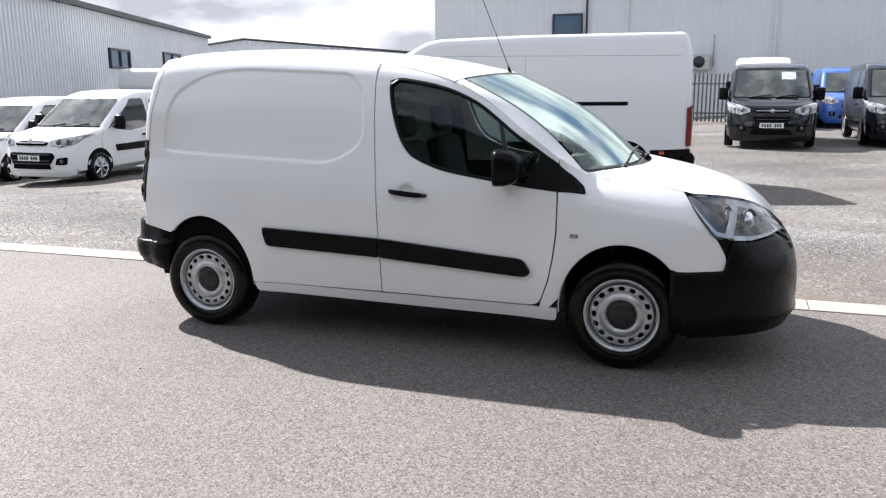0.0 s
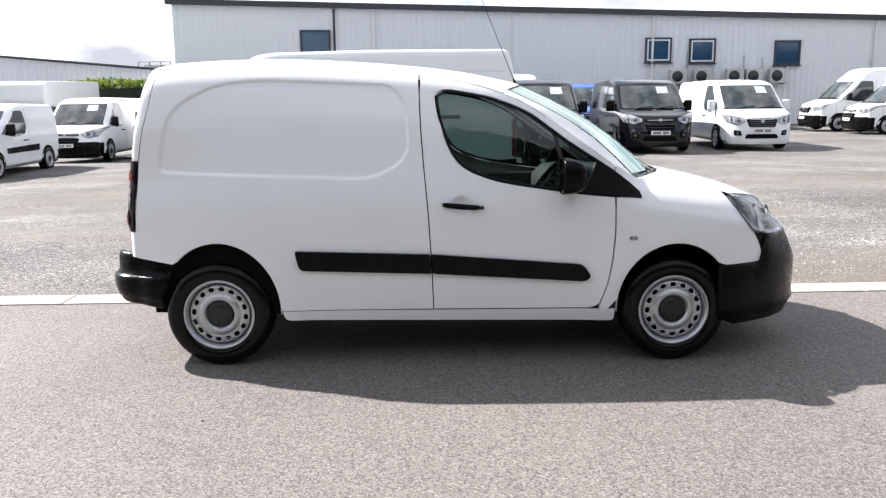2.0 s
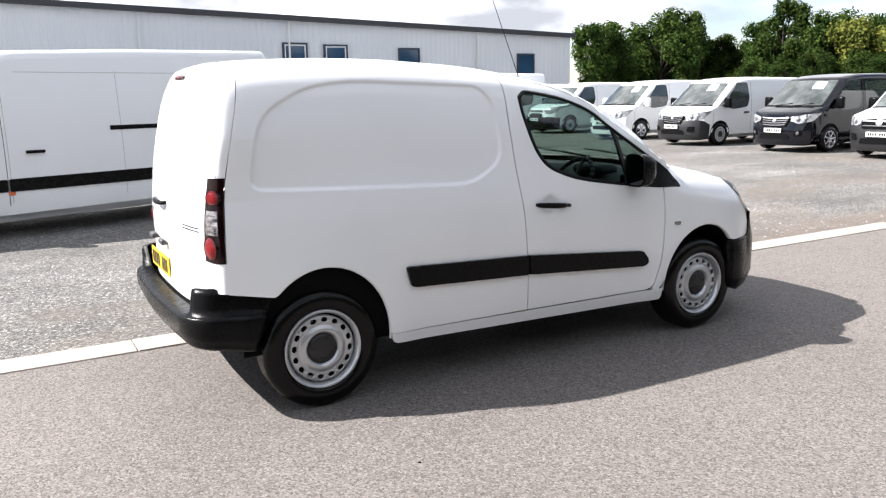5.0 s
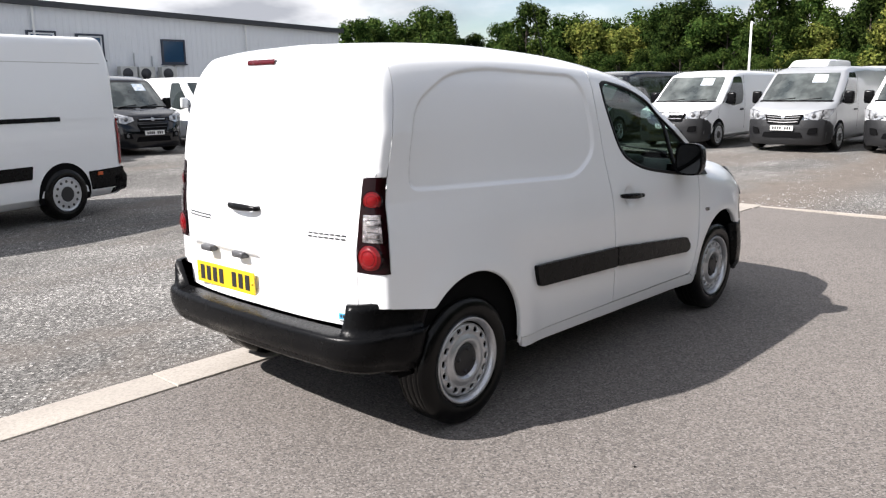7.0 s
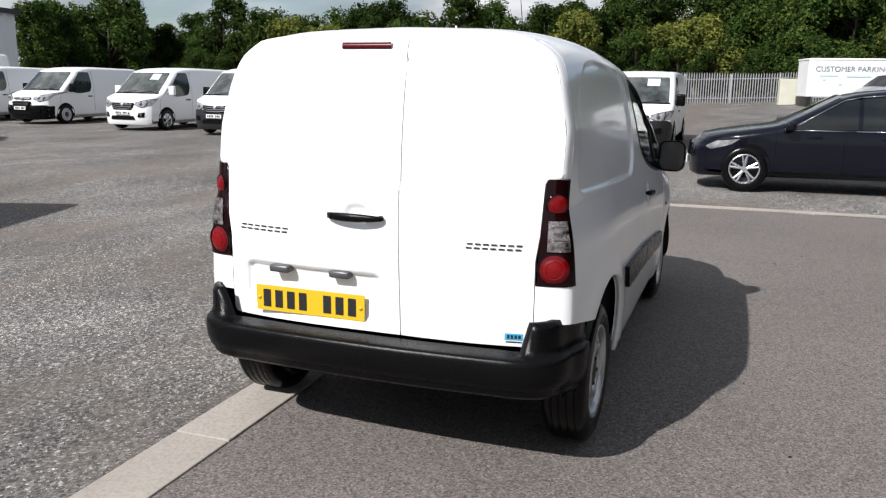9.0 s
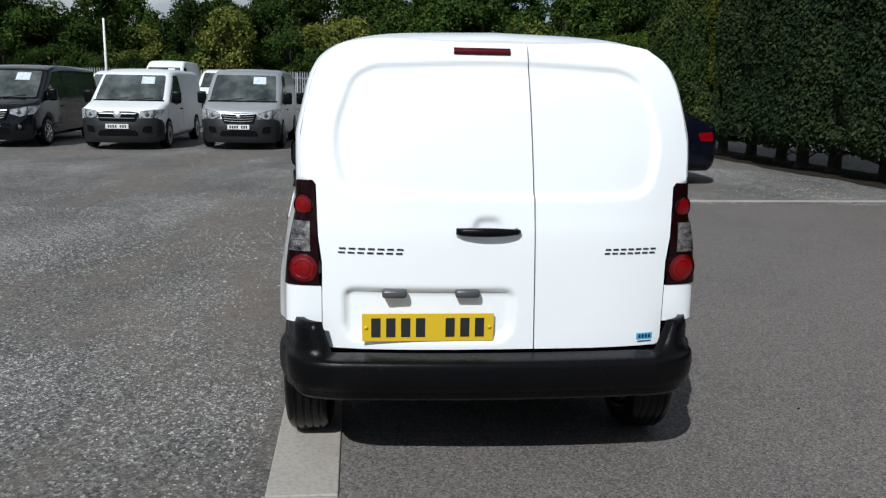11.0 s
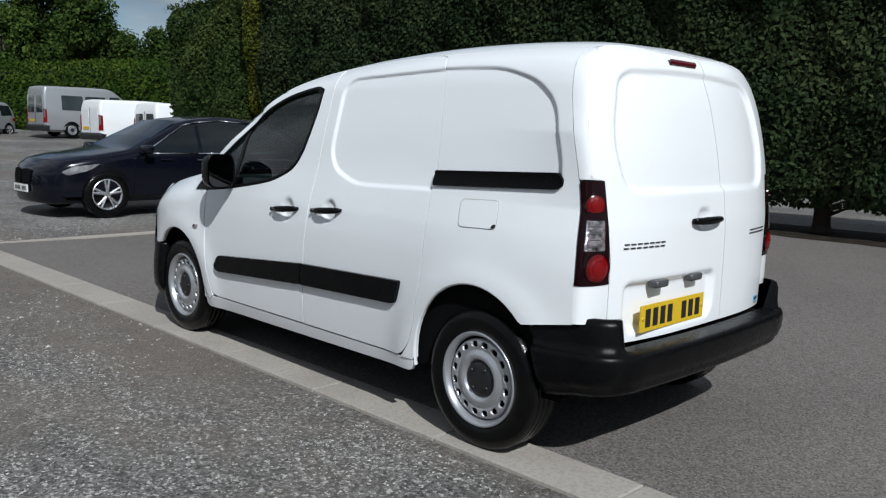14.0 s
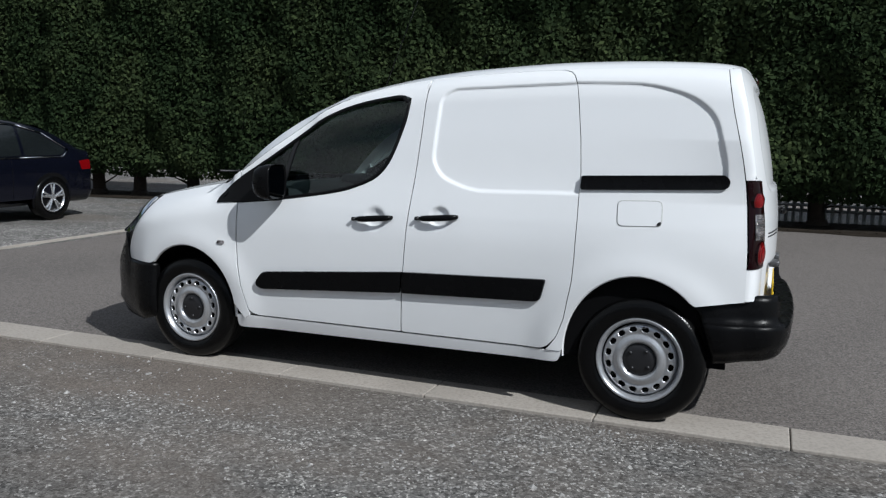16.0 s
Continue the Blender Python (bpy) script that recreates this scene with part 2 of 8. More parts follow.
def leaf_material(name, a, b2, c, patch_scale=0.8, patches=(0.7, 1.35), plants=(1.0, 1.0)):
    m = bpy.data.materials.new(name)
    m.use_nodes = True
    n, l = m.node_tree.nodes, m.node_tree.links
    p = n["Principled BSDF"]
    geo, ramp = n.new("ShaderNodeNewGeometry"), n.new("ShaderNodeValToRGB")
    ramp.color_ramp.elements[0].color, ramp.color_ramp.elements[1].color = (*a, 1), (*c, 1)
    e = ramp.color_ramp.elements.new(0.55)
    e.color = (*b2, 1)
    l.new(geo.outputs["Random Per Island"], ramp.inputs["Fac"])
    # whole plants and broad patches differ in tone
    oi, co, pn = n.new("ShaderNodeObjectInfo"), n.new("ShaderNodeTexCoord"), n.new("ShaderNodeTexNoise")
    pn.inputs["Scale"].default_value, pn.inputs["Detail"].default_value = patch_scale, 3.0
    l.new(co.outputs["Object"], pn.inputs["Vector"])
    each, spot, add_, hs, hue = n.new("ShaderNodeMapRange"), n.new("ShaderNodeMapRange"), n.new("ShaderNodeMath"), n.new("ShaderNodeHueSaturation"), n.new("ShaderNodeMapRange")
    each.inputs["To Min"].default_value, each.inputs["To Max"].default_value = plants
    spot.inputs["From Min"].default_value, spot.inputs["From Max"].default_value = 0.3, 0.7
    spot.inputs["To Min"].default_value, spot.inputs["To Max"].default_value = patches
    hue.inputs["From Min"].default_value, hue.inputs["From Max"].default_value = 0.35, 0.7
    hue.inputs["To Min"].default_value, hue.inputs["To Max"].default_value = 0.515, 0.475
    l.new(oi.outputs["Random"], each.inputs["Value"])
    l.new(pn.outputs["Fac"], spot.inputs["Value"])
    l.new(pn.outputs["Fac"], hue.inputs["Value"])
    add_.operation = "MULTIPLY"
    l.new(each.outputs[0], add_.inputs[0])
    l.new(spot.outputs[0], add_.inputs[1])
    l.new(add_.outputs[0], hs.inputs["Value"])
    l.new(hue.outputs[0], hs.inputs["Hue"])
    l.new(ramp.outputs["Color"], hs.inputs["Color"])
    l.new(hs.outputs[0], p.inputs["Base Color"])
    p.inputs["Roughness"].default_value = 0.9
    p.inputs["Specular IOR Level"].default_value = 0.06
    p.inputs["Subsurface Weight"].default_value = 0.0
    tl, ad = n.new("ShaderNodeBsdfTranslucent"), n.new("ShaderNodeMixShader")
    l.new(hs.outputs[0], tl.inputs["Color"])
    ad.inputs[0].default_value = 0.2
    l.new(p.outputs[0], ad.inputs[1])
    l.new(tl.outputs[0], ad.inputs[2])
    l.new(ad.outputs[0], n["Material Output"].inputs["Surface"])
    return m


M_HEDGE = leaf_material("hedge_leaf", (0.019, 0.031, 0.014), (0.028, 0.044, 0.019), (0.045, 0.066, 0.027))
M_FHEDGE = leaf_material("far_hedge_leaf", (0.034, 0.054, 0.016), (0.046, 0.071, 0.021), (0.065, 0.092, 0.028))
# darker than the leaves: the hedge's inner shade is put into this colour
M_HEDGESHADE = material("hedge_core", (0.012, 0.020, 0.008), 0.95, stain=0.5, stain_scale=3)
M_LHEDGE = leaf_material("light_hedge_leaf", (0.026, 0.052, 0.008), (0.042, 0.078, 0.012), (0.075, 0.115, 0.018))
M_GHEDGE = leaf_material("golden_hedge_leaf", (0.045, 0.058, 0.010), (0.070, 0.085, 0.014), (0.10, 0.115, 0.020))
M_BHEDGE = leaf_material("bright_hedge_leaf", (0.08, 0.13, 0.02), (0.15, 0.22, 0.03), (0.22, 0.29, 0.05))
M_LEAF = leaf_material("tree_leaf", (0.020, 0.042, 0.010), (0.044, 0.082, 0.017), (0.095, 0.14, 0.032), 0.5, (0.75, 1.2), (0.40, 1.0))
M_LEAF2 = leaf_material("pale_tree_leaf", (0.07, 0.088, 0.018), (0.125, 0.15, 0.032), (0.19, 0.20, 0.05))


def speckled(m, scale, lo, hi, pale, dark):
    """Adds single pale and dark chips to a ground surface."""
    n, l = m.node_tree.nodes, m.node_tree.links
    p = n["Principled BSDF"]
    src = p.inputs["Base Color"].links[0].from_socket
    co, v, sep = n.new("ShaderNodeTexCoord"), n.new("ShaderNodeTexVoronoi"), n.new("ShaderNodeSeparateColor")
    v.inputs["Scale"].default_value = scale
    l.new(co.outputs["Object"], v.inputs["Vector"])
    l.new(v.outputs["Color"], sep.inputs[0])
    for ch, tone, a, b in ((0, pale, lo, hi), (1, dark, lo, hi)):
        mr, mx = n.new("ShaderNodeMapRange"), n.new("ShaderNodeMix")
        mr.inputs["From Min"].default_value, mr.inputs["From Max"].default_value = a, b
        l.new(sep.outputs[ch], mr.inputs["Value"])
        mx.data_type = "RGBA"
        l.new(mr.outputs[0], mx.inputs[0])
        l.new(src, mx.inputs[6])
        mx.inputs[7].default_value = (*tone, 1)
        src = mx.outputs[2]
    l.new(src, p.inputs["Base Color"])


speckled(M_TARMAC, 120, 0.60, 1.0, (0.235, 0.216, 0.201), (0.060, 0.056, 0.053))


def gravel_material():
    """Compacted stone: chips of many sizes, broad worn and damp patches, brown fines showing through."""
    m = material("gravel_ground", (0.13, 0.125, 0.12), 0.92, spec=0.25)
    n, l = m.node_tree.nodes, m.node_tree.links
    p = n["Principled BSDF"]
    co = n.new("ShaderNodeTexCoord")

    def noise_at(scale, detail, rough, stretch=(1, 1, 1), shift=(0, 0, 0)):
        mp, t = n.new("ShaderNodeMapping"), n.new("ShaderNodeTexNoise")
        mp.inputs["Scale"].default_value, mp.inputs["Location"].default_value = stretch, shift
        t.inputs["Scale"].default_value, t.inputs["Detail"].default_value, t.inputs["Roughness"].default_value = scale, detail, rough
        l.new(co.outputs["Object"], mp.inputs["Vector"])
        l.new(mp.outputs[0], t.inputs["Vector"])
        return t.outputs["Fac"]

    def maths(op, a, b):
        t = n.new("ShaderNodeMath")
        t.operation = op
        for i, q in enumerate((a, b)):
            if hasattr(q, "links"):
                l.new(q, t.inputs[i])
            else:
                t.inputs[i].default_value = q
        return t.outputs[0]
    def cells(scale):
        """Single stones, each of its own tone."""
        t, sp = n.new("ShaderNodeTexVoronoi"), n.new("ShaderNodeSeparateColor")
        t.inputs["Scale"].default_value = scale
        l.new(co.outputs["Object"], t.inputs["Vector"])
        l.new(t.outputs["Color"], sp.inputs[0])
        return sp.outputs[0]
    chips = maths("ADD", maths("MULTIPLY", cells(62), 0.5), maths("ADD", maths("MULTIPLY", cells(125), 0.35), maths("MULTIPLY", noise_at(9, 6, 0.7), 0.15)))
    broad = noise_at(0.55, 6, 0.62, (0.55, 1.0, 1.0))
    fac = maths("ADD", chips, maths("MULTIPLY", maths("SUBTRACT", broad, 0.5), 0.7))
    cr = n.new("ShaderNodeValToRGB")
    e = cr.color_ramp.elements
    e[0].position, e[0].color = 0.16, (0.034, 0.0328, 0.0315, 1)
    e[1].position, e[1].color = 0.90, (0.56, 0.54, 0.51, 1)
    for pos, c in ((0.50, (0.118, 0.113, 0.107, 1)), (0.74, (0.205, 0.197, 0.186, 1))):
        k = e.new(pos)
        k.color = c
    l.new(fac, cr.inputs["Fac"])
    worn = noise_at(0.42, 5, 0.62, (0.6, 1.0, 1.0), (4, 9, 0))
    wr = n.new("ShaderNodeMapRange")
    wr.inputs["From Min"].default_value, wr.inputs["From Max"].default_value, wr.inputs["To Max"].default_value = 0.50, 0.60, 0.62
    l.new(worn, wr.inputs["Value"])
    # the run beside the kerb is worn smooth by wheels
    sx, near_kerb = n.new("ShaderNodeSeparateXYZ"), n.new("ShaderNodeMapRange")
    l.new(co.outputs["Object"], sx.inputs[0])
    edge = maths("ADD", sx.outputs[1], maths("MULTIPLY", maths("SUBTRACT", noise_at(0.9, 5, 0.65, (0.7, 1, 1), (2, 5, 0)), 0.5), 2.6))
    near_kerb.inputs["From Min"].default_value, near_kerb.inputs["From Max"].default_value = 2.2, 1.3
    near_kerb.inputs["To Max"].default_value = 0.9
    l.new(edge, near_kerb.inputs["Value"])
    beyond = n.new("ShaderNodeMapRange")
    beyond.inputs["From Min"].default_value, beyond.inputs["From Max"].default_value = -0.2, 0.6
    l.new(sx.outputs[1], beyond.inputs["Value"])
    ahead = n.new("ShaderNodeMapRange")
    ahead.inputs["From Min"].default_value, ahead.inputs["From Max"].default_value = 0.4, 2.2
    l.new(sx.outputs[0], ahead.inputs["Value"])
    mx = n.new("ShaderNodeMix")
    mx.data_type = "RGBA"
    l.new(maths("MAXIMUM", wr.outputs[0], maths("MULTIPLY", maths("MULTIPLY", near_kerb.outputs[0], beyond.outputs[0]), ahead.outputs[0])), mx.inputs[0])
    l.new(cr.outputs["Color"], mx.inputs[6])
    worn_tone = n.new("ShaderNodeValToRGB")
    worn_tone.color_ramp.elements[0].position, worn_tone.color_ramp.elements[0].color = 0.3, (0.094, 0.078, 0.066, 1)
    worn_tone.color_ramp.elements[1].position, worn_tone.color_ramp.elements[1].color = 0.75, (0.195, 0.167, 0.144, 1)
    l.new(maths("ADD", maths("MULTIPLY", cells(150), 0.45), maths("MULTIPLY", noise_at(3.5, 6, 0.7), 0.55)), worn_tone.inputs["Fac"])
    l.new(worn_tone.outputs["Color"], mx.inputs[7])
    l.new(mx.outputs[2], p.inputs["Base Color"])
    bp = n.new("ShaderNodeBump")
    bp.inputs["Strength"].default_value, bp.inputs["Distance"].default_value = 0.5, 0.006
    l.new(noise_at(60, 3, 0.6), bp.inputs["Height"])
    l.new(bp.outputs[0], p.inputs["Normal"])
    return m


M_GRAVEL = gravel_material()

# ---- mesh helpers ----


def part(name, bm, mat, parent=None, label="", smooth=True):
    """Links a bmesh as one mesh object, under a thing or a part."""
    me = bpy.data.meshes.new(name)
    for f in bm.faces:
        f.smooth = smooth
    bm.to_mesh(me)
    bm.free()
    me.materials.append(mat)
    ob = new(name, me)
    if parent is not None:
        ob.parent = parent
    if label:
        tagged(ob, label)
    return ob


def thing(name, label, category, group="", kind="", at=None):
    ob = new(name)
    ob.empty_display_size = 0.2
    if at is not None:
        ob.matrix_world = at
    return tagged(ob, label, category, group, kind)


def mesh_part(name, verts, faces, mat, parent=None, label="", smooth=False):
    me = bpy.data.meshes.new(name)
    me.from_pydata(verts, [], faces)
    me.materials.append(mat)
    if smooth:
        me.shade_smooth()
    ob = new(name, me)
    if parent is not None:
        ob.parent = parent
    if label:
        tagged(ob, label)
    return ob


def add_box(bm, x0, x1, y0, y1, z0, z1, bevel=0.0, segs=2):
    r = bmesh.ops.create_cube(bm, size=1)
    for v in r["verts"]:
        v.co = Vector(((x0 + x1) / 2 + v.co.x * (x1 - x0), (y0 + y1) / 2 + v.co.y * (y1 - y0), (z0 + z1) / 2 + v.co.z * (z1 - z0)))
    if bevel:
        es = list({e for v in r["verts"] for e in v.link_edges})
        bmesh.ops.bevel(bm, geom=es, offset=bevel, segments=segs, affect="EDGES", profile=0.5)
    return bm


def box(x0, x1, y0, y1, z0, z1, bevel=0.0, segs=2):
    return add_box(bmesh.new(), x0, x1, y0, y1, z0, z1, bevel, segs)


def add_rod(bm, a, b, r0, r1=None, n=10):
    a, b = Vector(a), Vector(b)
    d = b - a
    q = Vector((0, 0, 1)).rotation_difference(d.normalized()).to_matrix().to_4x4()
    m = Matrix.Translation((a + b) / 2) @ q
    bmesh.ops.create_cone(bm, cap_ends=True, segments=n, radius1=r0, radius2=r0 if r1 is None else r1, depth=d.length, matrix=m)
    return bm


def rounded(pts, r=0.02, n=5):
    """A closed outline with its corners rounded; a point may carry its own radius as third value."""
    out, k = [], len(pts)
    for i in range(k):
        p = Vector(pts[i][:2])
        rad = pts[i][2] if len(pts[i]) > 2 else r
        a, b = Vector(pts[i - 1][:2]), Vector(pts[(i + 1) % k][:2])
        da, db = (a - p), (b - p)
        if rad <= 0 or da.length < 1e-6 or db.length < 1e-6:
            out.append(tuple(p))
            continue
        t = min(rad, da.length * 0.48, db.length * 0.48)
        s, e = p + da.normalized() * t, p + db.normalized() * t
        for j in range(n + 1):
            u = j / n
            out.append(tuple(s * (1 - u) ** 2 + p * 2 * u * (1 - u) + e * u ** 2))
    return out


def arc(cx, cz, r, a0, a1, n=14):
    return [(cx + r * math.cos(radians(a0 + (a1 - a0) * i / n)), cz + r * math.sin(radians(a0 + (a1 - a0) * i / n)), 0) for i in range(n + 1)]


def sheet(outline, step, place, inward=None, depth=0.02, outward=None):
    """A flat outline cut into cells of that step, laid on a curved surface by place(u, v), with its rim turned inward."""
    bm = bmesh.new()
    vs = []
    for u, v in outline:
        if not vs or (vs[-1].co - Vector((u, v, 0))).length > 1e-5:
            vs.append(bm.verts.new((u, v, 0)))
    if (vs[0].co - vs[-1].co).length < 1e-5:
        bm.verts.remove(vs.pop())
    bm.faces.new(vs)
    us, ws = [p[0] for p in outline], [p[1] for p in outline]
    for axis, lo, hi in ((0, min(us), max(us)), (1, min(ws), max(ws))):
        k = math.ceil(lo / step + 1e-6)
        while k * step < hi - 1e-6:
            co, no = [0, 0, 0], [0, 0, 0]
            co[axis], no[axis] = k * step, 1
            bmesh.ops.bisect_plane(bm, geom=bm.verts[:] + bm.edges[:] + bm.faces[:], dist=1e-5, plane_co=co, plane_no=no)
            k += 1
    for v in bm.verts:
        v.co = Vector(place(v.co.x, v.co.y))
    bm.normal_update()
    if outward is not None:
        s = Vector((0, 0, 0))
        for f in bm.faces:
            s += f.normal * f.calc_area()
        if s.dot(Vector(outward)) < 0:
            bmesh.ops.reverse_faces(bm, faces=bm.faces[:])
    if inward is not None:
        rim = [e for e in bm.edges if len(e.link_faces) == 1]
        for e in rim:
            e.smooth = False
        r = bmesh.ops.extrude_edge_only(bm, edges=rim)
        for v in r["geom"]:
            if isinstance(v, bmesh.types.BMVert):
                v.co += Vector(inward) * depth if not callable(inward) else Vector(inward(v.co)) * depth
    return bm


def strip(a, b, n=1):
    """A ruled surface between two lines of equally many points."""
    bm = bmesh.new()
    rows = []
    for p, q in zip(a, b):
        p, q = Vector(p), Vector(q)
        rows.append([bm.verts.new(p.lerp(q, j / n)) for j in range(n + 1)])
    for r, s in zip(rows, rows[1:]):
        for j in range(n):
            bm.faces.new((r[j], r[j + 1], s[j + 1], s[j]))
    return bm


def patch(fn, nu, nv, u0=0.0, u1=1.0, v0=0.0, v1=1.0):
    bm = bmesh.new()
    g = [[bm.verts.new(fn(u0 + (u1 - u0) * i / nu, v0 + (v1 - v0) * j / nv)) for j in range(nv + 1)] for i in range(nu + 1)]
    for i in range(nu):
        for j in range(nv):
            bm.faces.new((g[i][j], g[i + 1][j], g[i + 1][j + 1], g[i][j + 1]))
    return bm


def add_lathe(bm, prof, n, axis_y=1, skip=None):
    """Turns a profile of (radius, y) round the y axis."""
    g = [[bm.verts.new((r * math.cos(2 * math.pi * i / n), y * axis_y, r * math.sin(2 * math.pi * i / n))) for r, y in prof] for i in range(n)]
    for i in range(n):
        for j in range(len(prof) - 1):
            if skip and skip(i, j):
                continue
            a, b, c, d = g[i][j], g[(i + 1) % n][j], g[(i + 1) % n][j + 1], g[i][j + 1]
            if prof[j][0] < 1e-6:
                bm.faces.new((a, c, d)) if a is not b else None
            else:
                bm.faces.new((a, b, c, d))
    return bm


def bez(p0, p1, p2, n=8):
    p0, p1, p2 = Vector(p0), Vector(p1), Vector(p2)
    return [p0 * (1 - t) ** 2 + p1 * 2 * t * (1 - t) + p2 * t * t for t in [i / n for i in range(n + 1)]]


def lerp_table(tab):
    xs, ys = [p[0] for p in tab], [p[1] for p in tab]
    # smooth the table with a Catmull-Rom line before reading it
    X, Y = [], []
    for i in range(len(tab) - 1):
        p = [tab[max(i - 1, 0)], tab[i], tab[i + 1], tab[min(i + 2, len(tab) - 1)]]
        for k in range(8):
            t = k / 8
            w = (-0.5 * t + t * t - 0.5 * t ** 3, 1 - 2.5 * t * t + 1.5 * t ** 3, 0.5 * t + 2 * t * t - 1.5 * t ** 3, -0.5 * t * t + 0.5 * t ** 3)
            X.append(sum(a * b[0] for a, b in zip(w, p)))
            Y.append(sum(a * b[1] for a, b in zip(w, p)))
    X.append(xs[-1]), Y.append(ys[-1])
    return np.array(X), np.array(Y)


def text_mesh(words, size, depth=0.002):
    cu = bpy.data.curves.new("lettering", "FONT")
    cu.body, cu.size, cu.extrude = words, size, depth
    ob = bpy.data.objects.new("lettering", cu)
    scene.collection.objects.link(ob)
    bpy.context.view_layer.update()
    me = bpy.data.meshes.new_from_object(ob.evaluated_get(bpy.context.evaluated_depsgraph_get()))
    bpy.data.objects.remove(ob)
    bpy.data.curves.remove(cu)
    return me


def bars(bm, x0, x1, z0, z1, n, place, thick=0.003, gap=0.35, wide=None):
    """Plain bars in place of writing, along u from x0 to x1 and v from z0 to z1."""
    w = (x1 - x0) / n
    for i in range(n):
        if wide and i in wide:
            continue
        a, b = x0 + w * (i + gap / 2), x0 + w * (i + 1 - gap / 2)
        q = [Vector(place(u, v, 0.0)) for u, v in ((a, z0), (b, z0), (b, z1), (a, z1))]
        t = [Vector(place(u, v, thick)) for u, v in ((a, z0), (b, z0), (b, z1), (a, z1))]
        lo, hi = [bm.verts.new(p) for p in q], [bm.verts.new(p) for p in t]
        bm.faces.new(hi)
        for k in range(4):
            bm.faces.new((lo[k], lo[(k + 1) % 4], hi[(k + 1) % 4], hi[k]))
    return bm

# ---- the white panel van ----
# x runs forward from the rear axle, y to its left, z up
SEC = [(0.0, 0.78), (0.20, 0.845), (0.28, 0.878), (0.40, 0.893), (0.60, 0.903), (0.82, 0.900), (0.95, 0.886), (1.04, 0.868), (1.20, 0.832), (1.40, 0.797), (1.55, 0.766),
       (1.62, 0.749), (1.68, 0.723), (1.72, 0.690), (1.76, 0.622), (1.79, 0.505), (1.805, 0.350), (1.815, 0.0)]
SX, SY = lerp_table(SEC)
UX, UY = SY[SX > 1.5][::-1], SX[SX > 1.5][::-1]
ZC = lerp_table([(-0.42, 1.753), (-0.36, 1.783), (-0.25, 1.801), (-0.05, 1.813), (0.2, 1.819), (0.5, 1.816), (0.8, 1.800), (1.2, 1.768), (1.5, 1.728), (1.75, 1.675), (1.86, 1.645), (2.2, 1.50), (4.0, 1.46)])
ZT = lerp_table([(-0.5, 1.725), (-0.318, 1.738), (0.0, 1.748), (0.6, 1.743), (1.0, 1.722), (1.21, 1.702), (1.40, 1.672), (1.64, 1.612), (1.84, 1.530), (2.10, 1.352), (2.34, 1.180), (2.45, 1.10)])
BON = lerp_table([(2.5, 1.13), (2.70, 1.095), (3.0, 1.035), (3.2, 0.985), (3.35, 0.930), (3.47, 0.850), (3.54, 0.775), (3.60, 0.70)])
NOSE = lerp_table([(2.3, 0.0), (2.7, 0.0), (3.0, 0.025), (3.15, 0.062), (3.3, 0.13), (3.42, 0.215), (3.52, 0.32), (3.60, 0.46), (3.645, 0.64), (3.66, 0.90)])
XREAR = lerp_table([(0.3, -0.588), (0.6, -0.592), (0.95, -0.594), (1.1, -0.582), (1.3, -0.555), (1.5, -0.512), (1.62, -0.474), (1.70, -0.438), (1.75, -0.404), (1.80, -0.33)])
XSIDE = lerp_table([(0.3, -0.468), (0.8, -0.466), (1.0, -0.455), (1.2, -0.435), (1.38, -0.400), (1.53, -0.362), (1.66, -0.335), (1.745, -0.318), (1.8, -0.30)])


def zc(x):
    return float(np.interp(x, *ZC))


def squash(x, z):
    top = max(zc(x), 1.45)
    return z if z < 1.3 else 1.3 + (z - 1.3) * (1.815 - 1.3) / (top - 1.3)


def half_width(x, z):
    """Half the body's width at that place of its side."""
    w = float(np.interp(squash(x, z), SX, SY))
    if x < 0.3:
        w -= 0.062 * ((0.3 - x) / 0.75) ** 2 * (1 - min(max((z - 1.10) / 0.30, 0), 1))
    if x > 2.3:
        w -= float(np.interp(x, *NOSE))
    for cx in (0.03, 2.725):
        d = math.hypot(x - cx, z - 0.32)
        w += 0.016 * math.exp(-((d - 0.42) / 0.09) ** 2) * (1 if z > 0.2 else 0)
    if x > 2.40:
        top = float(np.interp(x, *BON)) - 0.02
        k = z - (top - 0.20)
        if k > 0:
            w -= 0.13 * min(k / 0.20, 1.2) ** 2 * min((x - 2.40) / 0.15, 1)
    return max(w, 0.02)


def roof_z(x, y):
    zz = float(np.interp(abs(y), UX, UY))
    return 1.3 + (zz - 1.3) * (max(zc(x), 1.45) - 1.3) / (1.815 - 1.3)


def inside(p, poly):
    """Signed distance to an outline, positive inside."""
    px, py = p
    best, odd = 1e9, False
    for (ax, ay), (bx, by) in zip(poly, poly[1:] + poly[:1]):
        dx, dy = bx - ax, by - ay
        t = max(0.0, min(1.0, ((px - ax) * dx + (py - ay) * dy) / (dx * dx + dy * dy + 1e-12)))
        best = min(best, math.hypot(px - ax - t * dx, py - ay - t * dy))
        if (ay > py) != (by > py) and px < (bx - ax) * (py - ay) / (by - ay + 1e-12) + ax:
            odd = not odd
    return best if odd else -best


def sunk(p, poly, depth, ramp):
    d = inside(p, poly)
    t = max(0.0, min(1.0, d / ramp + 0.5))
    return depth * t * t * (3 - 2 * t)


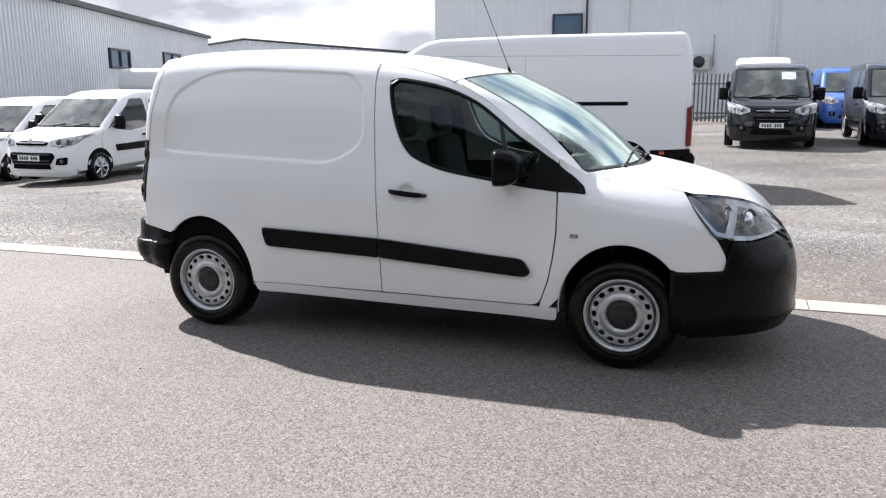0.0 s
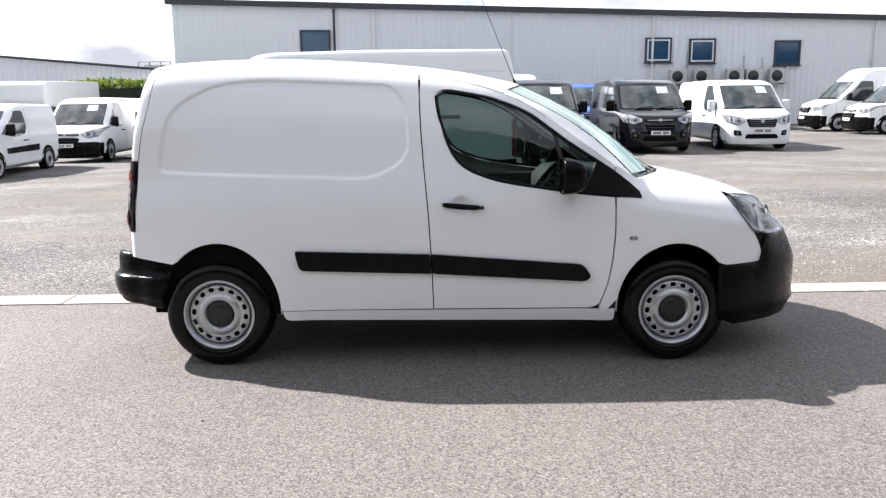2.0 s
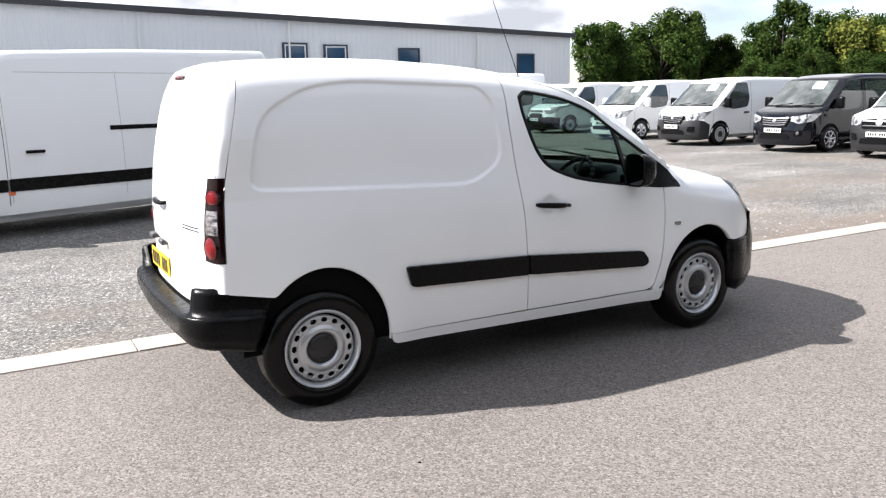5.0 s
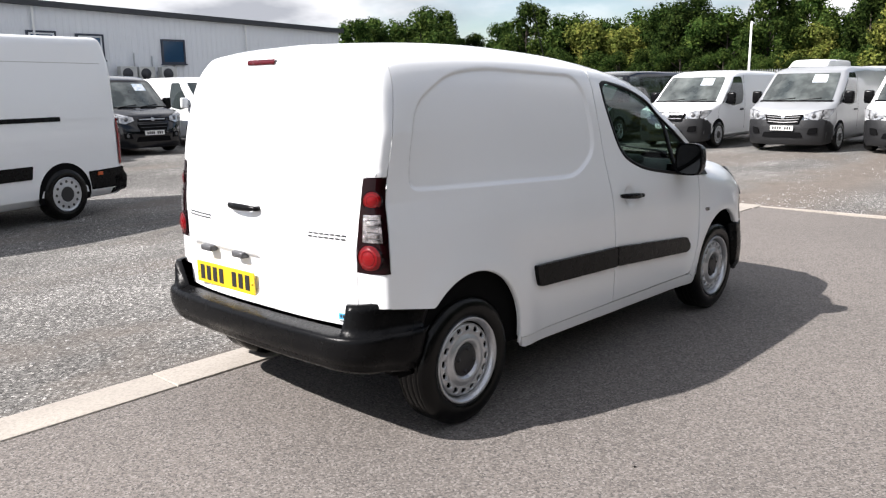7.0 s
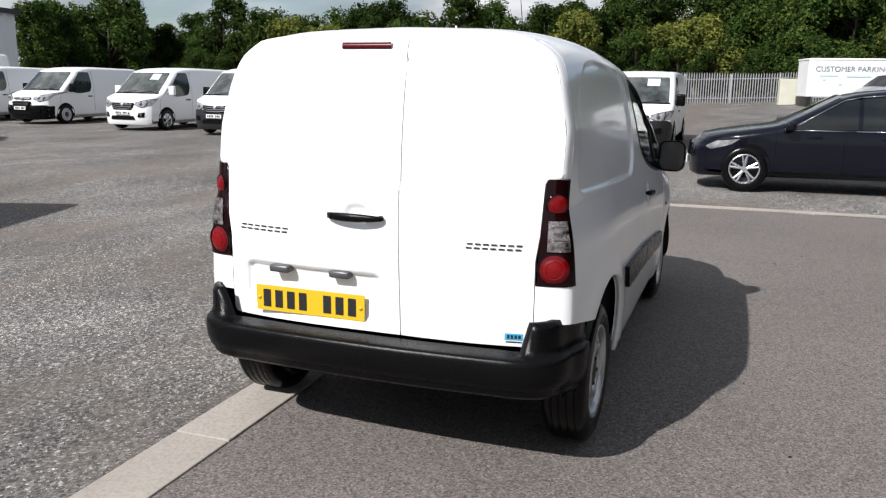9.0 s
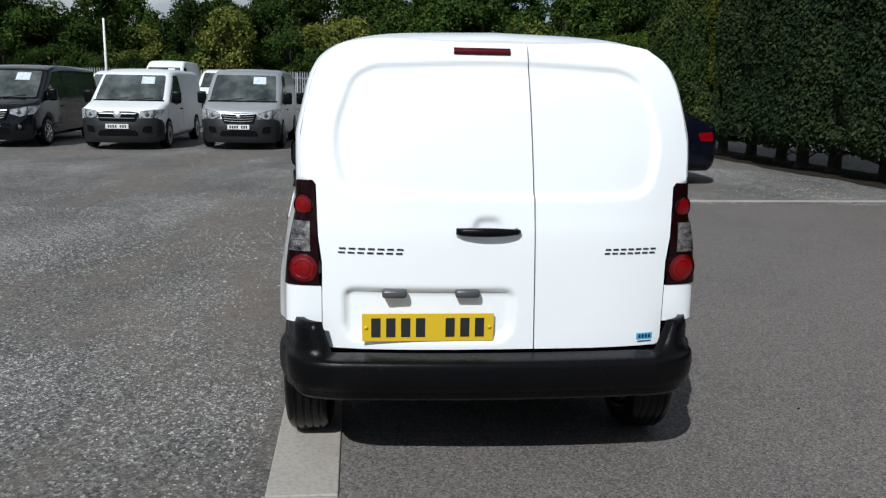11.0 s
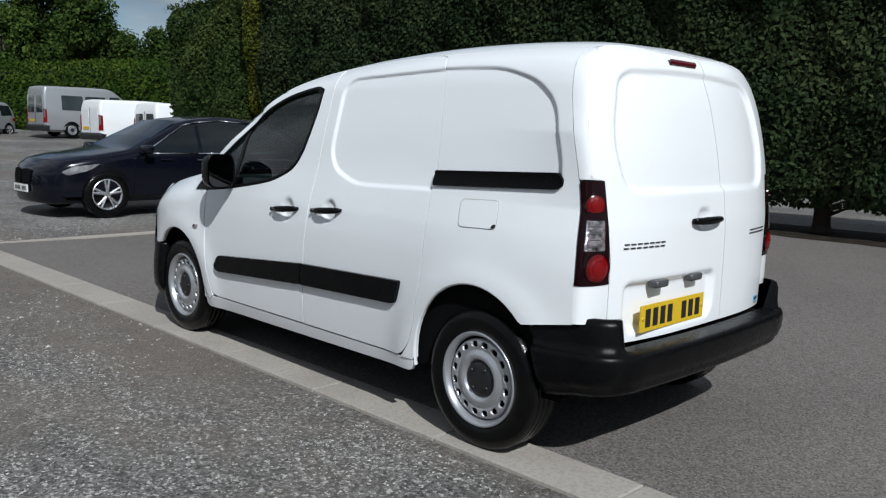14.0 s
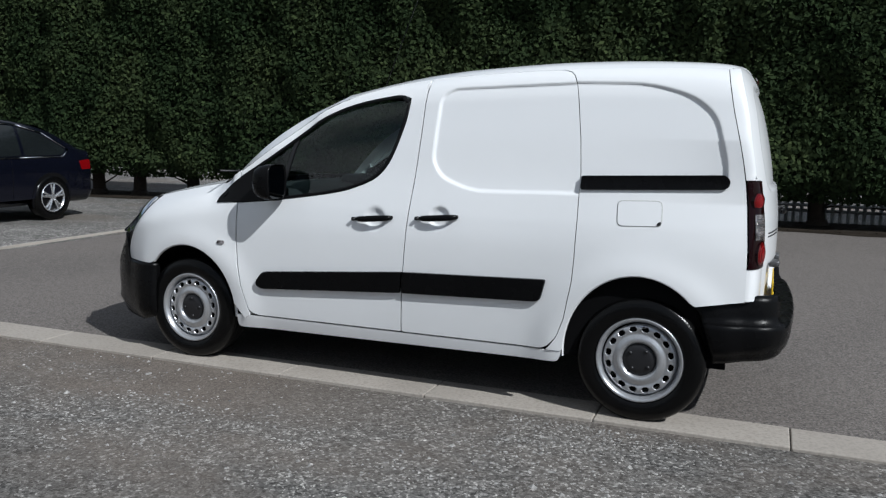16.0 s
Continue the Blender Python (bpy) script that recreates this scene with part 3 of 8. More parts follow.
PRESS_R = rounded([(-0.316, 1.150, 0.06), (0.935, 1.104, 0.10), (1.150, 1.225, 0.10), (1.128, 1.540, 0.08), (1.051, 1.640, 0.10), (0.269, 1.676, 0.15), (0.011, 1.648, 0.1), (-0.232, 1.520, 0.1), (-0.295, 1.339, 0.1)], n=4)
PRESS_L1 = rounded([(1.138, 1.262, 0.08), (1.122, 1.600, 0.08), (1.06, 1.645, 0.08), (0.30, 1.676, 0), (0.25, 1.128, 0), (0.909, 1.115, 0.10), (1.08, 1.180, 0.1)], n=4)
PRESS_L2 = rounded([(0.43, 1.676, 0), (0.03, 1.668, 0.15), (-0.180, 1.605, 0.1), (-0.288, 1.515, 0.1), (-0.345, 1.300, 0.08), (-0.350, 1.20, 0), (0.43, 1.20, 0)], n=4)
HANDLE_R = [p[:2] for p in arc(1.452, 0.942, 0.050, 0, 345, 23)]
HANDLE_L1 = HANDLE_R
HANDLE_L2 = [p[:2] for p in arc(1.072, 0.965, 0.050, 0, 345, 23)]


def on_right(x, z, off=0.0):
    d = sunk((x, z), PRESS_R, 0.013, 0.013) + sunk((x, z), HANDLE_R, 0.018, 0.03)
    return (x, -(half_width(x, z) - d + off), z)


def on_left(x, z, off=0.0):
    edge = float(np.interp(z, (1.0, 1.219, 1.40, 1.60, 1.70), (0.333, 0.337, 0.352, 0.380, 0.404)))
    d = sunk((x, z), PRESS_L1 if x > edge else PRESS_L2, 0.013, 0.013) + sunk((x, z), HANDLE_L1, 0.018, 0.03) + sunk((x, z), HANDLE_L2, 0.018, 0.03)
    return (x, half_width(x, z) - d + off, z)


def plain_side(s, off=0.0):
    return lambda x, z: (x, s * (half_width(x, z) + off), z)


REAR_PRESS = rounded([(0.640, 1.345, 0.1), (0.628, 1.45, 0.1), (0.570, 1.615, 0.1), (0.490, 1.655, 0.1), (-0.02, 1.678, 0.2), (-0.490, 1.655, 0.1), (-0.570, 1.615, 0.1), (-0.628, 1.45, 0.1),
                      (-0.640, 1.345, 0.1), (-0.605, 1.20, 0.08), (-0.53, 1.168, 0.08), (0.53, 1.168, 0.08), (0.605, 1.20, 0.08)], n=4)
REAR_RECESS = rounded([(0.600, 0.793), (-0.058, 0.793), (-0.055, 0.64), (-0.02, 0.595), (0.565, 0.595), (0.598, 0.64)], 0.035, 4)
REAR_GRIP = rounded([(0.105, 1.005), (-0.012, 1.005), (0.0, 1.078), (0.092, 1.078)], 0.035, 4)


def on_rear(y, z, off=0.0):
    d = sunk((y, z), REAR_PRESS, 0.018, 0.020) + sunk((y, z), REAR_RECESS, 0.026, 0.028) + sunk((y, z), REAR_GRIP, 0.018, 0.03)
    return (float(np.interp(z, *XREAR)) + 0.095 * (abs(y) / 0.8) ** 3 + d - off, y, z)


van = thing("panel_van", "small white panel van with black bumpers, parked on the kerb", "van")

# wheel arches: centre, half length and rise
ARCHES = ((0.020, 0.330, 0.360, 0.415), (2.725, 0.330, 0.352, 0.387))


def arch_line(arch, a0, a1, n=20):
    cx, cz, rx, rz = arch
    return [(cx + rx * math.cos(radians(a0 + (a1 - a0) * i / n)), cz + rz * math.sin(radians(a0 + (a1 - a0) * i / n)), 0) for i in range(n + 1)]


ARCH_R = arch_line(ARCHES[0], -6, 135)
ARCH_F = arch_line(ARCHES[1], 42, 187)
rear_edge = [(float(np.interp(z, *XSIDE)), z, 0) for z in (0.648, 0.74, 0.80, 0.9, 1.0, 1.1, 1.2, 1.3, 1.38, 1.46, 1.53, 1.6, 1.66, 1.70, 1.73)]
top_edge = [(x, float(np.interp(x, *ZT)), 0) for x in (-0.318, -0.2, -0.1, 0.0, 0.2, 0.4, 0.6, 0.8, 1.0, 1.1, 1.2)]
SEAM = [(1.207, 1.700, 0), (1.211, 1.60, 0), (1.217, 1.40, 0), (1.232, 1.18, 0), (1.255, 0.924, 0), (1.274, 0.60, 0), (1.281, 0.40, 0), (1.283, 0.330, 0)]


def moved(pts, dx, dz=0.0):
    return [(p[0] + dx, p[1] + dz, *p[2:]) for p in pts]


def side_panel(s):
    """The fixed rear flank, from the arch up to the gutter."""
    if s < 0:
        front = moved(SEAM, -0.003)
        o = [(-0.250, 0.615, 0)] + rear_edge + top_edge[:-1] + front + [(0.386, 0.328, 0)] + ARCH_R[1:]
    else:
        front = [(0.475, 1.7445, 0), (0.437, 1.736, 0), (0.413, 1.717, 0), (0.399, 1.69, 0), (0.3905, 1.66, 0), (0.378, 1.60, 0), (0.350, 1.40, 0), (0.335, 1.219, 0), (0.331, 1.0, 0), (0.334, 0.80, 0), (0.340, 0.684, 0.02), (0.372, 0.50, 0.02), (0.407, 0.402, 0.02), (0.446, 0.348, 0.02), (0.462, 0.331, 0), (0.462, 0.327, 0), (0.388, 0.327, 0)]
        o = [(-0.250, 0.615, 0)] + rear_edge + [t for t in top_edge if t[0] < 0.45] + front + ARCH_R[1:]
    return sheet([p[:2] for p in rounded(o, 0)], 0.0075, on_right if s < 0 else on_left, (0, -s, 0), 0.03, (0, s, 0))


WIN_TOP = [(1.345, 1.608), (1.411, 1.607), (1.642, 1.562), (1.839, 1.484), (1.97, 1.395), (2.100, 1.299), (2.23, 1.215), (2.352, 1.137)]
WIN_LOW = [(2.352, 0.988), (2.15, 1.008), (1.959, 1.033), (1.725, 1.071), (1.592, 1.107), (1.461, 1.170), (1.381, 1.279), (1.322, 1.457), (1.304, 1.575)]


def eased(pts, n=4):
    """A Catmull-Rom line through the points."""
    out = []
    for i in range(len(pts) - 1):
        p = [pts[max(i - 1, 0)], pts[i], pts[i + 1], pts[min(i + 2, len(pts) - 1)]]
        for k in range(n):
            t = k / n
            w = (-0.5 * t + t * t - 0.5 * t ** 3, 1 - 2.5 * t * t + 1.5 * t ** 3, 0.5 * t + 2 * t * t - 1.5 * t ** 3, -0.5 * t * t + 0.5 * t ** 3)
            out.append(tuple(sum(a * q[j] for a, q in zip(w, p)) for j in (0, 1)))
    return out + [pts[-1]]


WIN_TOP, WIN_LOW = eased(WIN_TOP), eased(WIN_LOW)


def cab_door(s):
    top = [(x, float(np.interp(x, *ZT)), 0) for x in (1.222, 1.3, 1.4, 1.52, 1.64, 1.74, 1.84, 1.97, 2.10, 2.23, 2.352)]
    top = [(x, z - 0.004, 0) for x, z, _ in top]
    o = moved(SEAM[::-1], 0.004)[:-1] + top + [(2.352, 1.141, 0)] + [(x, z + 0.004, 0) for x, z in WIN_TOP[::-1][1:]] + [(1.302, 1.598, 0)] + \
        [(x - 0.003, z - 0.004, 0) for x, z in WIN_LOW[::-1]] + [(2.352, 0.90, 0), (2.351, 0.761, 0), (2.337, 0.62, 0), (2.314, 0.486, 0.03), (2.268, 0.347, 0.06), (2.215, 0.326, 0.03)]
    return sheet([p[:2] for p in rounded(o, 0)], 0.014, on_right if s < 0 else on_left, (0, -s, 0), 0.03, (0, s, 0))


def wing(s):
    bon = [(x, float(np.interp(x, *BON)) - 0.035, 0) for x in (3.02, 2.9, 2.8, 2.7, 2.62, 2.54)]
    o = [(2.360, 0.984, 0), (2.360, 0.761, 0), (2.346, 0.62, 0), (2.322, 0.486, 0), (2.300, 0.42, 0), (2.276, 0.352, 0), (2.268, 0.325, 0), (2.302, 0.30, 0)] + ARCH_F[::-1][2:] + \
        [(3.02, 0.578, 0), (3.262, 0.580, 0.025), (3.268, 0.64, 0.03), (3.238, 0.705, 0.03), (3.195, 0.775, 0.02), (3.112, 0.876, 0), (3.045, 0.965, 0)] + bon + [(2.50, 1.085, 0), (2.44, 1.118, 0), (2.358, 1.172, 0), (2.358, 1.133, 0), (2.44, 1.071, 0), (2.498, 1.018, 0), (2.505, 0.984, 0)]
    return sheet([p[:2] for p in rounded(o, 0)], 0.03, plain_side(s), (0, -s, 0), 0.03, (0, s, 0))


def side_ring(outer, s, width, off, thick=0.012):
    """A raised band that follows an outline on the van's side."""
    c = Vector((sum(p[0] for p in outer) / len(outer), sum(p[1] for p in outer) / len(outer)))
    bm = bmesh.new()
    n = len(outer)
    rows = []
    for i in range(n):
        a, b, p = Vector(outer[i - 1]), Vector(outer[(i + 1) % n]), Vector(outer[i])
        t = (b - a).normalized()
        nrm = Vector((-t.y, t.x))
        if nrm.dot(c - p) < 0:
            nrm = -nrm
        q = p + nrm * width
        row = []
        for (u, v), o in ((p, off - thick), (p, off), (q, off), (q, off - thick)):
            row.append(bm.verts.new((u, s * (half_width(u, v) + o), v)))
        rows.append(row)
    for r0, r1 in zip(rows, rows[1:] + rows[:1]):
        for j in range(3):
            bm.faces.new((r0[j], r1[j], r1[j + 1], r0[j + 1]))
    return bm


GLASS_OUT = rounded([(x, z, 0.03) for x, z in WIN_TOP] + [(2.485, 1.012, 0.02), (2.49, 0.988, 0.01)] + [(x, z, 0.03) for x, z in WIN_LOW], 0.03, 3)
SAIL = rounded([(2.15, 1.012, 0.01), (2.512, 0.978, 0.01), (2.502, 1.016, 0.015), (2.44, 1.071, 0), (2.352, 1.135, 0), (2.25, 1.200, 0.01), (2.21, 1.10, 0.03)], 0.01, 3)
STRIP_A = rounded([(0.472, 0.690, 0.015), (0.500, 0.575, 0.025), (1.272, 0.549, 0.005), (1.266, 0.664, 0.005)], 0.01, 3)
STRIP_B = rounded([(1.281, 0.549, 0.005), (2.185, 0.492, 0.02), (2.218, 0.520, 0.02), (2.168, 0.594, 0.03), (1.274, 0.664, 0.005)], 0.01, 3)


def moulding(outline, s, parent):
    bm = sheet(outline, 0.06, plain_side(s, 0.022), (0, -s, 0), 0.03, (0, s, 0))
    bmesh.ops.bevel(bm, geom=[e for e in bm.edges if not e.smooth], offset=0.006, segments=2, affect="EDGES", profile=0.5)
    return part("moulding", bm, M_PLASTIC, parent, "black plastic rubbing strip", smooth=False)


def grip(s, x0, x1, z, slope, parent):
    bm = bmesh.new()
    n = 14
    rows = []
    for i in range(n + 1):
        t = i / n
        x = x0 + (x1 - x0) * t
        zz = z + slope * t
        lift = 0.010 + 0.028 * math.sin(math.pi * min(max((t - 0.02) / 0.96, 0), 1)) ** 0.45
        w = half_width(x, zz)
        hgt = 0.017 * (0.55 + 0.45 * math.sin(math.pi * t) ** 0.3)
        ring = []
        for k in range(8):
            a = 2 * math.pi * k / 8
            ring.append(bm.verts.new((x, s * (w + lift - 0.004 + 0.010 * math.cos(a)), zz + hgt * math.sin(a))))
        rows.append(ring)
    for r0, r1 in zip(rows, rows[1:]):
        for k in range(8):
            bm.faces.new((r0[k], r0[(k + 1) % 8], r1[(k + 1) % 8], r1[k]))
    bm.faces.new(rows[0]), bm.faces.new(rows[-1][::-1])
    bmesh.ops.recalc_face_normals(bm, faces=bm.faces[:])
    ob = part("door_handle", bm, M_PLASTIC, parent, "black plastic pull handle")
    lk = bmesh.new()
    add_rod(lk, (x0 + 0.012, s * (half_width(x0, z) + 0.002), z), (x0 + 0.012, s * (half_width(x0, z) + 0.024), z), 0.011, n=12)
    part("lock_barrel", lk, M_GREYPLASTIC, parent)
    return ob


def mirror(s, parent):
    """Door mirror: a rounded shell on a stalk, the glass facing back."""
    bm = bmesh.new()
    # shell as stacked rounded rings from the glass side forward
    for_x = [(2.030, 0.95), (2.020, 1.0), (2.04, 1.0), (2.08, 0.97), (2.12, 0.86), (2.15, 0.66), (2.165, 0.36)]
    rings = []
    for x, k in for_x:
        ring = []
        for j in range(24):
            a = 2 * math.pi * j / 24
            ca, sa = math.cos(a), math.sin(a)
            u = abs(ca) ** 0.55 * math.copysign(1, ca) * 0.088 * k
            v = abs(sa) ** 0.55 * math.copysign(1, sa) * 0.102 * k
            ring.append(bm.verts.new((x, s * (0.965 + u), 1.120 + v)))
        rings.append(ring)
    for r0, r1 in zip(rings, rings[1:]):
        for j in range(24):
            bm.faces.new((r0[j], r0[(j + 1) % 24], r1[(j + 1) % 24], r1[j]))
    bm.faces.new(rings[-1])
    add_box(bm, 2.05, 2.14, min(s * 0.80, s * 0.92), max(s * 0.80, s * 0.92), 1.025, 1.085, 0.012)
    bmesh.ops.recalc_face_normals(bm, faces=bm.faces[:])
    ob = part("door_mirror", bm, M_PLASTIC, parent, "black plastic door mirror")
    gl = bmesh.new()
    vs = []
    for j in range(24):
        a = 2 * math.pi * j / 24
        ca, sa = math.cos(a), math.sin(a)
        vs.append(gl.verts.new((2.027, s * (0.965 + abs(ca) ** 0.55 * math.copysign(1, ca) * 0.078), 1.120 + abs(sa) ** 0.55 * math.copysign(1, sa) * 0.092)))
    gl.faces.new(vs)
    part("mirror_glass", gl, M_MIRROR, ob, "silvered mirror glass", smooth=False)
    return ob


def build_sides():
    for s in (-1, 1):
        part("side_panel", side_panel(s), M_WHITE, van, "white pressed steel flank with a recessed field")
        door = part("cab_door", cab_door(s), M_WHITE, van, "white cab door with a black rubbing strip")
        part("wing", wing(s), M_WHITE, van)
        gl = rounded([(x, z, 0) for x, z in WIN_TOP[:-1]] + [(2.24, 1.20, 0), (2.205, 1.10, 0), (2.16, 1.006, 0)] + [(x, z, 0) for x, z in WIN_LOW[1:]], 0, 2)
        ob = part("window_pane", sheet(gl, 0.10, plain_side(s, -0.012), None, 0, (0, s, 0)), M_GLASS, door, "tinted door glass")
        ob.visible_shadow = False
        part("window_seal", side_ring(GLASS_OUT, s, 0.016, 0.003), M_SEAL, door, "black rubber window seal")
        part("mirror_base", sheet(SAIL, 0.08, plain_side(s, 0.005), (0, -s, 0), 0.02, (0, s, 0)), M_SEAL, door, "black triangular mirror base")
        # upright bar between the pane and the quarter light
        bar = [(1.985, 1.378), (2.012, 1.36), (2.10, 1.02), (2.075, 1.02)]
        part("window_bar", sheet(bar, 0.08, plain_side(s, -0.004), (0, -s, 0), 0.02, (0, s, 0)), M_RUBBER, door)
        mirror(s, door)
        grip(s, 1.560, 1.340, 0.935, 0.018, door)
        moulding(STRIP_B, s, door)
        if s < 0:
            moulding(STRIP_A, s, van)
        # sill under the doors
        sill = [(0.386, 0.324, 0.0), (0.398, 0.266, 0.03), (2.362, 0.240, 0.02), (2.366, 0.318, 0.0)]
        part("sill", sheet(rounded(sill, 0.01, 2), 0.06, plain_side(s, -0.004), (0, -s, 0), 0.018, (0, s, 0)), M_WHITE, van)
        # indicator on the wing
        rep = rounded([(2.435, 0.758), (2.482, 0.758), (2.482, 0.736), (2.435, 0.736)], 0.011, 4)
        part("side_indicator", sheet(rep, 0.05, plain_side(s, 0.007), (0, -s, 0), 0.012, (0, s, 0)), M_CLEARLENS, van, "clear oval side indicator")
        # roof pillar beside the windscreen
        a = [(x, s * half_width(x, float(np.interp(x, *ZT)) - 0.004), float(np.interp(x, *ZT)) - 0.002) for x in np.linspace(1.703, 2.44, 14)]
        b = [screen(s, t) for t in np.linspace(1.0, 0.0, 14)]
        bm = strip(a, b, 3)
        part("screen_pillar", bm, M_WHITE, van)


def screen(v, t):
    """Windscreen surface: v across from -1 to 1, t up from 0 to 1."""
    half = 0.775 - 0.115 * t
    y = v * half
    x = 2.735 - 0.875 * t + 0.05 * math.sin(math.pi * t) - (0.255 - 0.125 * t) * abs(v) ** 2.3
    z = 1.083 + 0.562 * t + 0.035 * math.sin(math.pi * t) - 0.035 * t * abs(v) ** 2.4 + 0.012 * (1 - t) * abs(v) ** 2
    return Vector((x, y, z))


def roof_skin(u, v):
    wv = abs(v)
    x0 = -0.405 + 0.087 * wv ** 3
    x1 = 1.86 - 0.11 * (wv * 1.18) ** 2.2
    x = x0 + (x1 - x0) * u
    y = v * half_width(x, float(np.interp(x, *ZT)))
    return Vector((x, y, roof_z(x, y)))


def roof(u, v):
    """The roof skin, drawn down at its front edge to meet the windscreen and the pillars."""
    p = roof_skin(u, v)
    if u <= 0.62:
        return p
    k = (u - 0.62) / 0.38
    s = 1 if v > 0 else -1
    if abs(v) <= 0.92:
        q = screen(v / 0.92, 1.0)
    else:
        zt = float(np.interp(1.703, *ZT))
        q = screen(s, 1.0).lerp(Vector((1.703, s * half_width(1.703, zt - 0.004), zt)), (abs(v) - 0.92) / 0.08)
    return p + (q + Vector((0, 0, 0.002)) - roof_skin(1.0, v)) * (k * k * (3 - 2 * k))


def bonnet(u, v):
    x0 = screen(v * 0.98, 0.0).x + 0.045
    x1 = 3.575 - 0.50 * abs(v) ** 2.3
    x = x0 + (x1 - x0) * u
    half = half_width(x, float(np.interp(x, *BON)) - 0.035) - 0.006
    y = v * min(half, 0.78)
    return Vector((x, y, float(np.interp(x, *BON)) + 0.012 - 0.045 * abs(v) ** 3))


def build_top():
    bm = patch(roof, 60, 30, 0, 1, -1, 1)
    rim = [e for e in bm.edges if len(e.link_faces) == 1]
    for e in rim:
        e.smooth = False
    r = bmesh.ops.extrude_edge_only(bm, edges=rim)
    for v in r["geom"]:
        if isinstance(v, bmesh.types.BMVert):
            v.co += Vector((0.014 if v.co.x < -0.2 else 0, 0, -0.085 if v.co.x < -0.2 else -0.003 if v.co.x > 1.69 else -0.035))
    part("roof", bm, M_WHITE, van, "white curved roof skin")
    bm = patch(bonnet, 26, 24, 0, 1, -1, 1)
    part("bonnet", bm, M_WHITE, van, "white bonnet")
    ob = part("windscreen", patch(lambda u, v: screen(v, u), 14, 20, 0.03, 0.985, -0.975, 0.975), M_SCREEN, van, "clear tinted windscreen")
    ob.visible_shadow = False
    edge = [screen(v, 1.0) for v in np.linspace(-1, 1, 21)]
    inner = [screen(v * 0.97, 0.975) for v in np.linspace(-1, 1, 21)]
    part("screen_seal", strip(edge, inner), M_RUBBER, van)
    scut = patch(lambda u, v: screen(v, 0.03 - 0.03 * u) + Vector((0.06 * u, 0, -0.012 - 0.02 * u)), 3, 16, 0, 1, -0.98, 0.98)
    part("scuttle", scut, M_PLASTIC, van, "black plastic scuttle below the screen")
    for y0, y1, z1 in ((-0.45, 0.12, 0.30), (0.30, 0.62, 0.26)):
        wp = bmesh.new()
        a = screen(y0 / 0.70, 0.0) + Vector((0.03, 0, 0.012))
        b = screen(y1 / 0.68, 0.10) + Vector((0.012, 0, 0.012))
        add_rod(wp, a, b, 0.009, 0.006)
        add_rod(wp, b + Vector((0.0, -0.28, -0.02)), b + Vector((-0.0, 0.18, 0.0)), 0.006)
        add_rod(wp, a - Vector((0, 0, 0.03)), a + Vector((0, 0, 0.01)), 0.016)
        part("wiper", wp, M_RUBBER, van, "black wiper arm and blade")
    ant = bmesh.new()
    add_rod(ant, (1.852, 0.0, 1.640), (1.838, 0.0, 1.685), 0.013, 0.007)
    add_rod(ant, (1.838, 0.0, 1.685), (1.60, 0.0, 2.26), 0.003, 0.002, 6)
    part("aerial", ant, M_PLASTIC, van, "thin raked roof aerial")


def lamp_edge_low(t):
    """Lower edge of the headlamp: down the wing, then along the bumper's top."""
    pts = [(3.042, 0.972), (3.115, 0.874), (3.198, 0.772), (3.275, 0.748), (3.38, 0.738), (3.48, 0.748), (3.555, 0.758)]
    k = t * (len(pts) - 1)
    i = min(int(k), len(pts) - 2)
    f = k - i
    x = pts[i][0] + (pts[i + 1][0] - pts[i][0]) * f
    z = pts[i][1] + (pts[i + 1][1] - pts[i][1]) * f
    return x, z


def lamp_skin(s, t, u, off=0.0):
    """The headlamp's outer surface between wing, bumper and bonnet; u runs up."""
    x, z = lamp_edge_low(t)
    low = Vector((x, s * (half_width(x, z) + 0.002), z))
    up = bonnet(1.0, s * (1.0 - 0.56 * t)) + Vector((0.004, 0, -0.006))
    p = low.lerp(up, u)
    n = Vector((0.45 + 0.4 * t, s * 0.7, 0.45)).normalized()
    return p + n * (0.030 * math.sin(math.pi * u) * math.sin(math.pi * min(t * 0.8 + 0.2, 1)) + off)


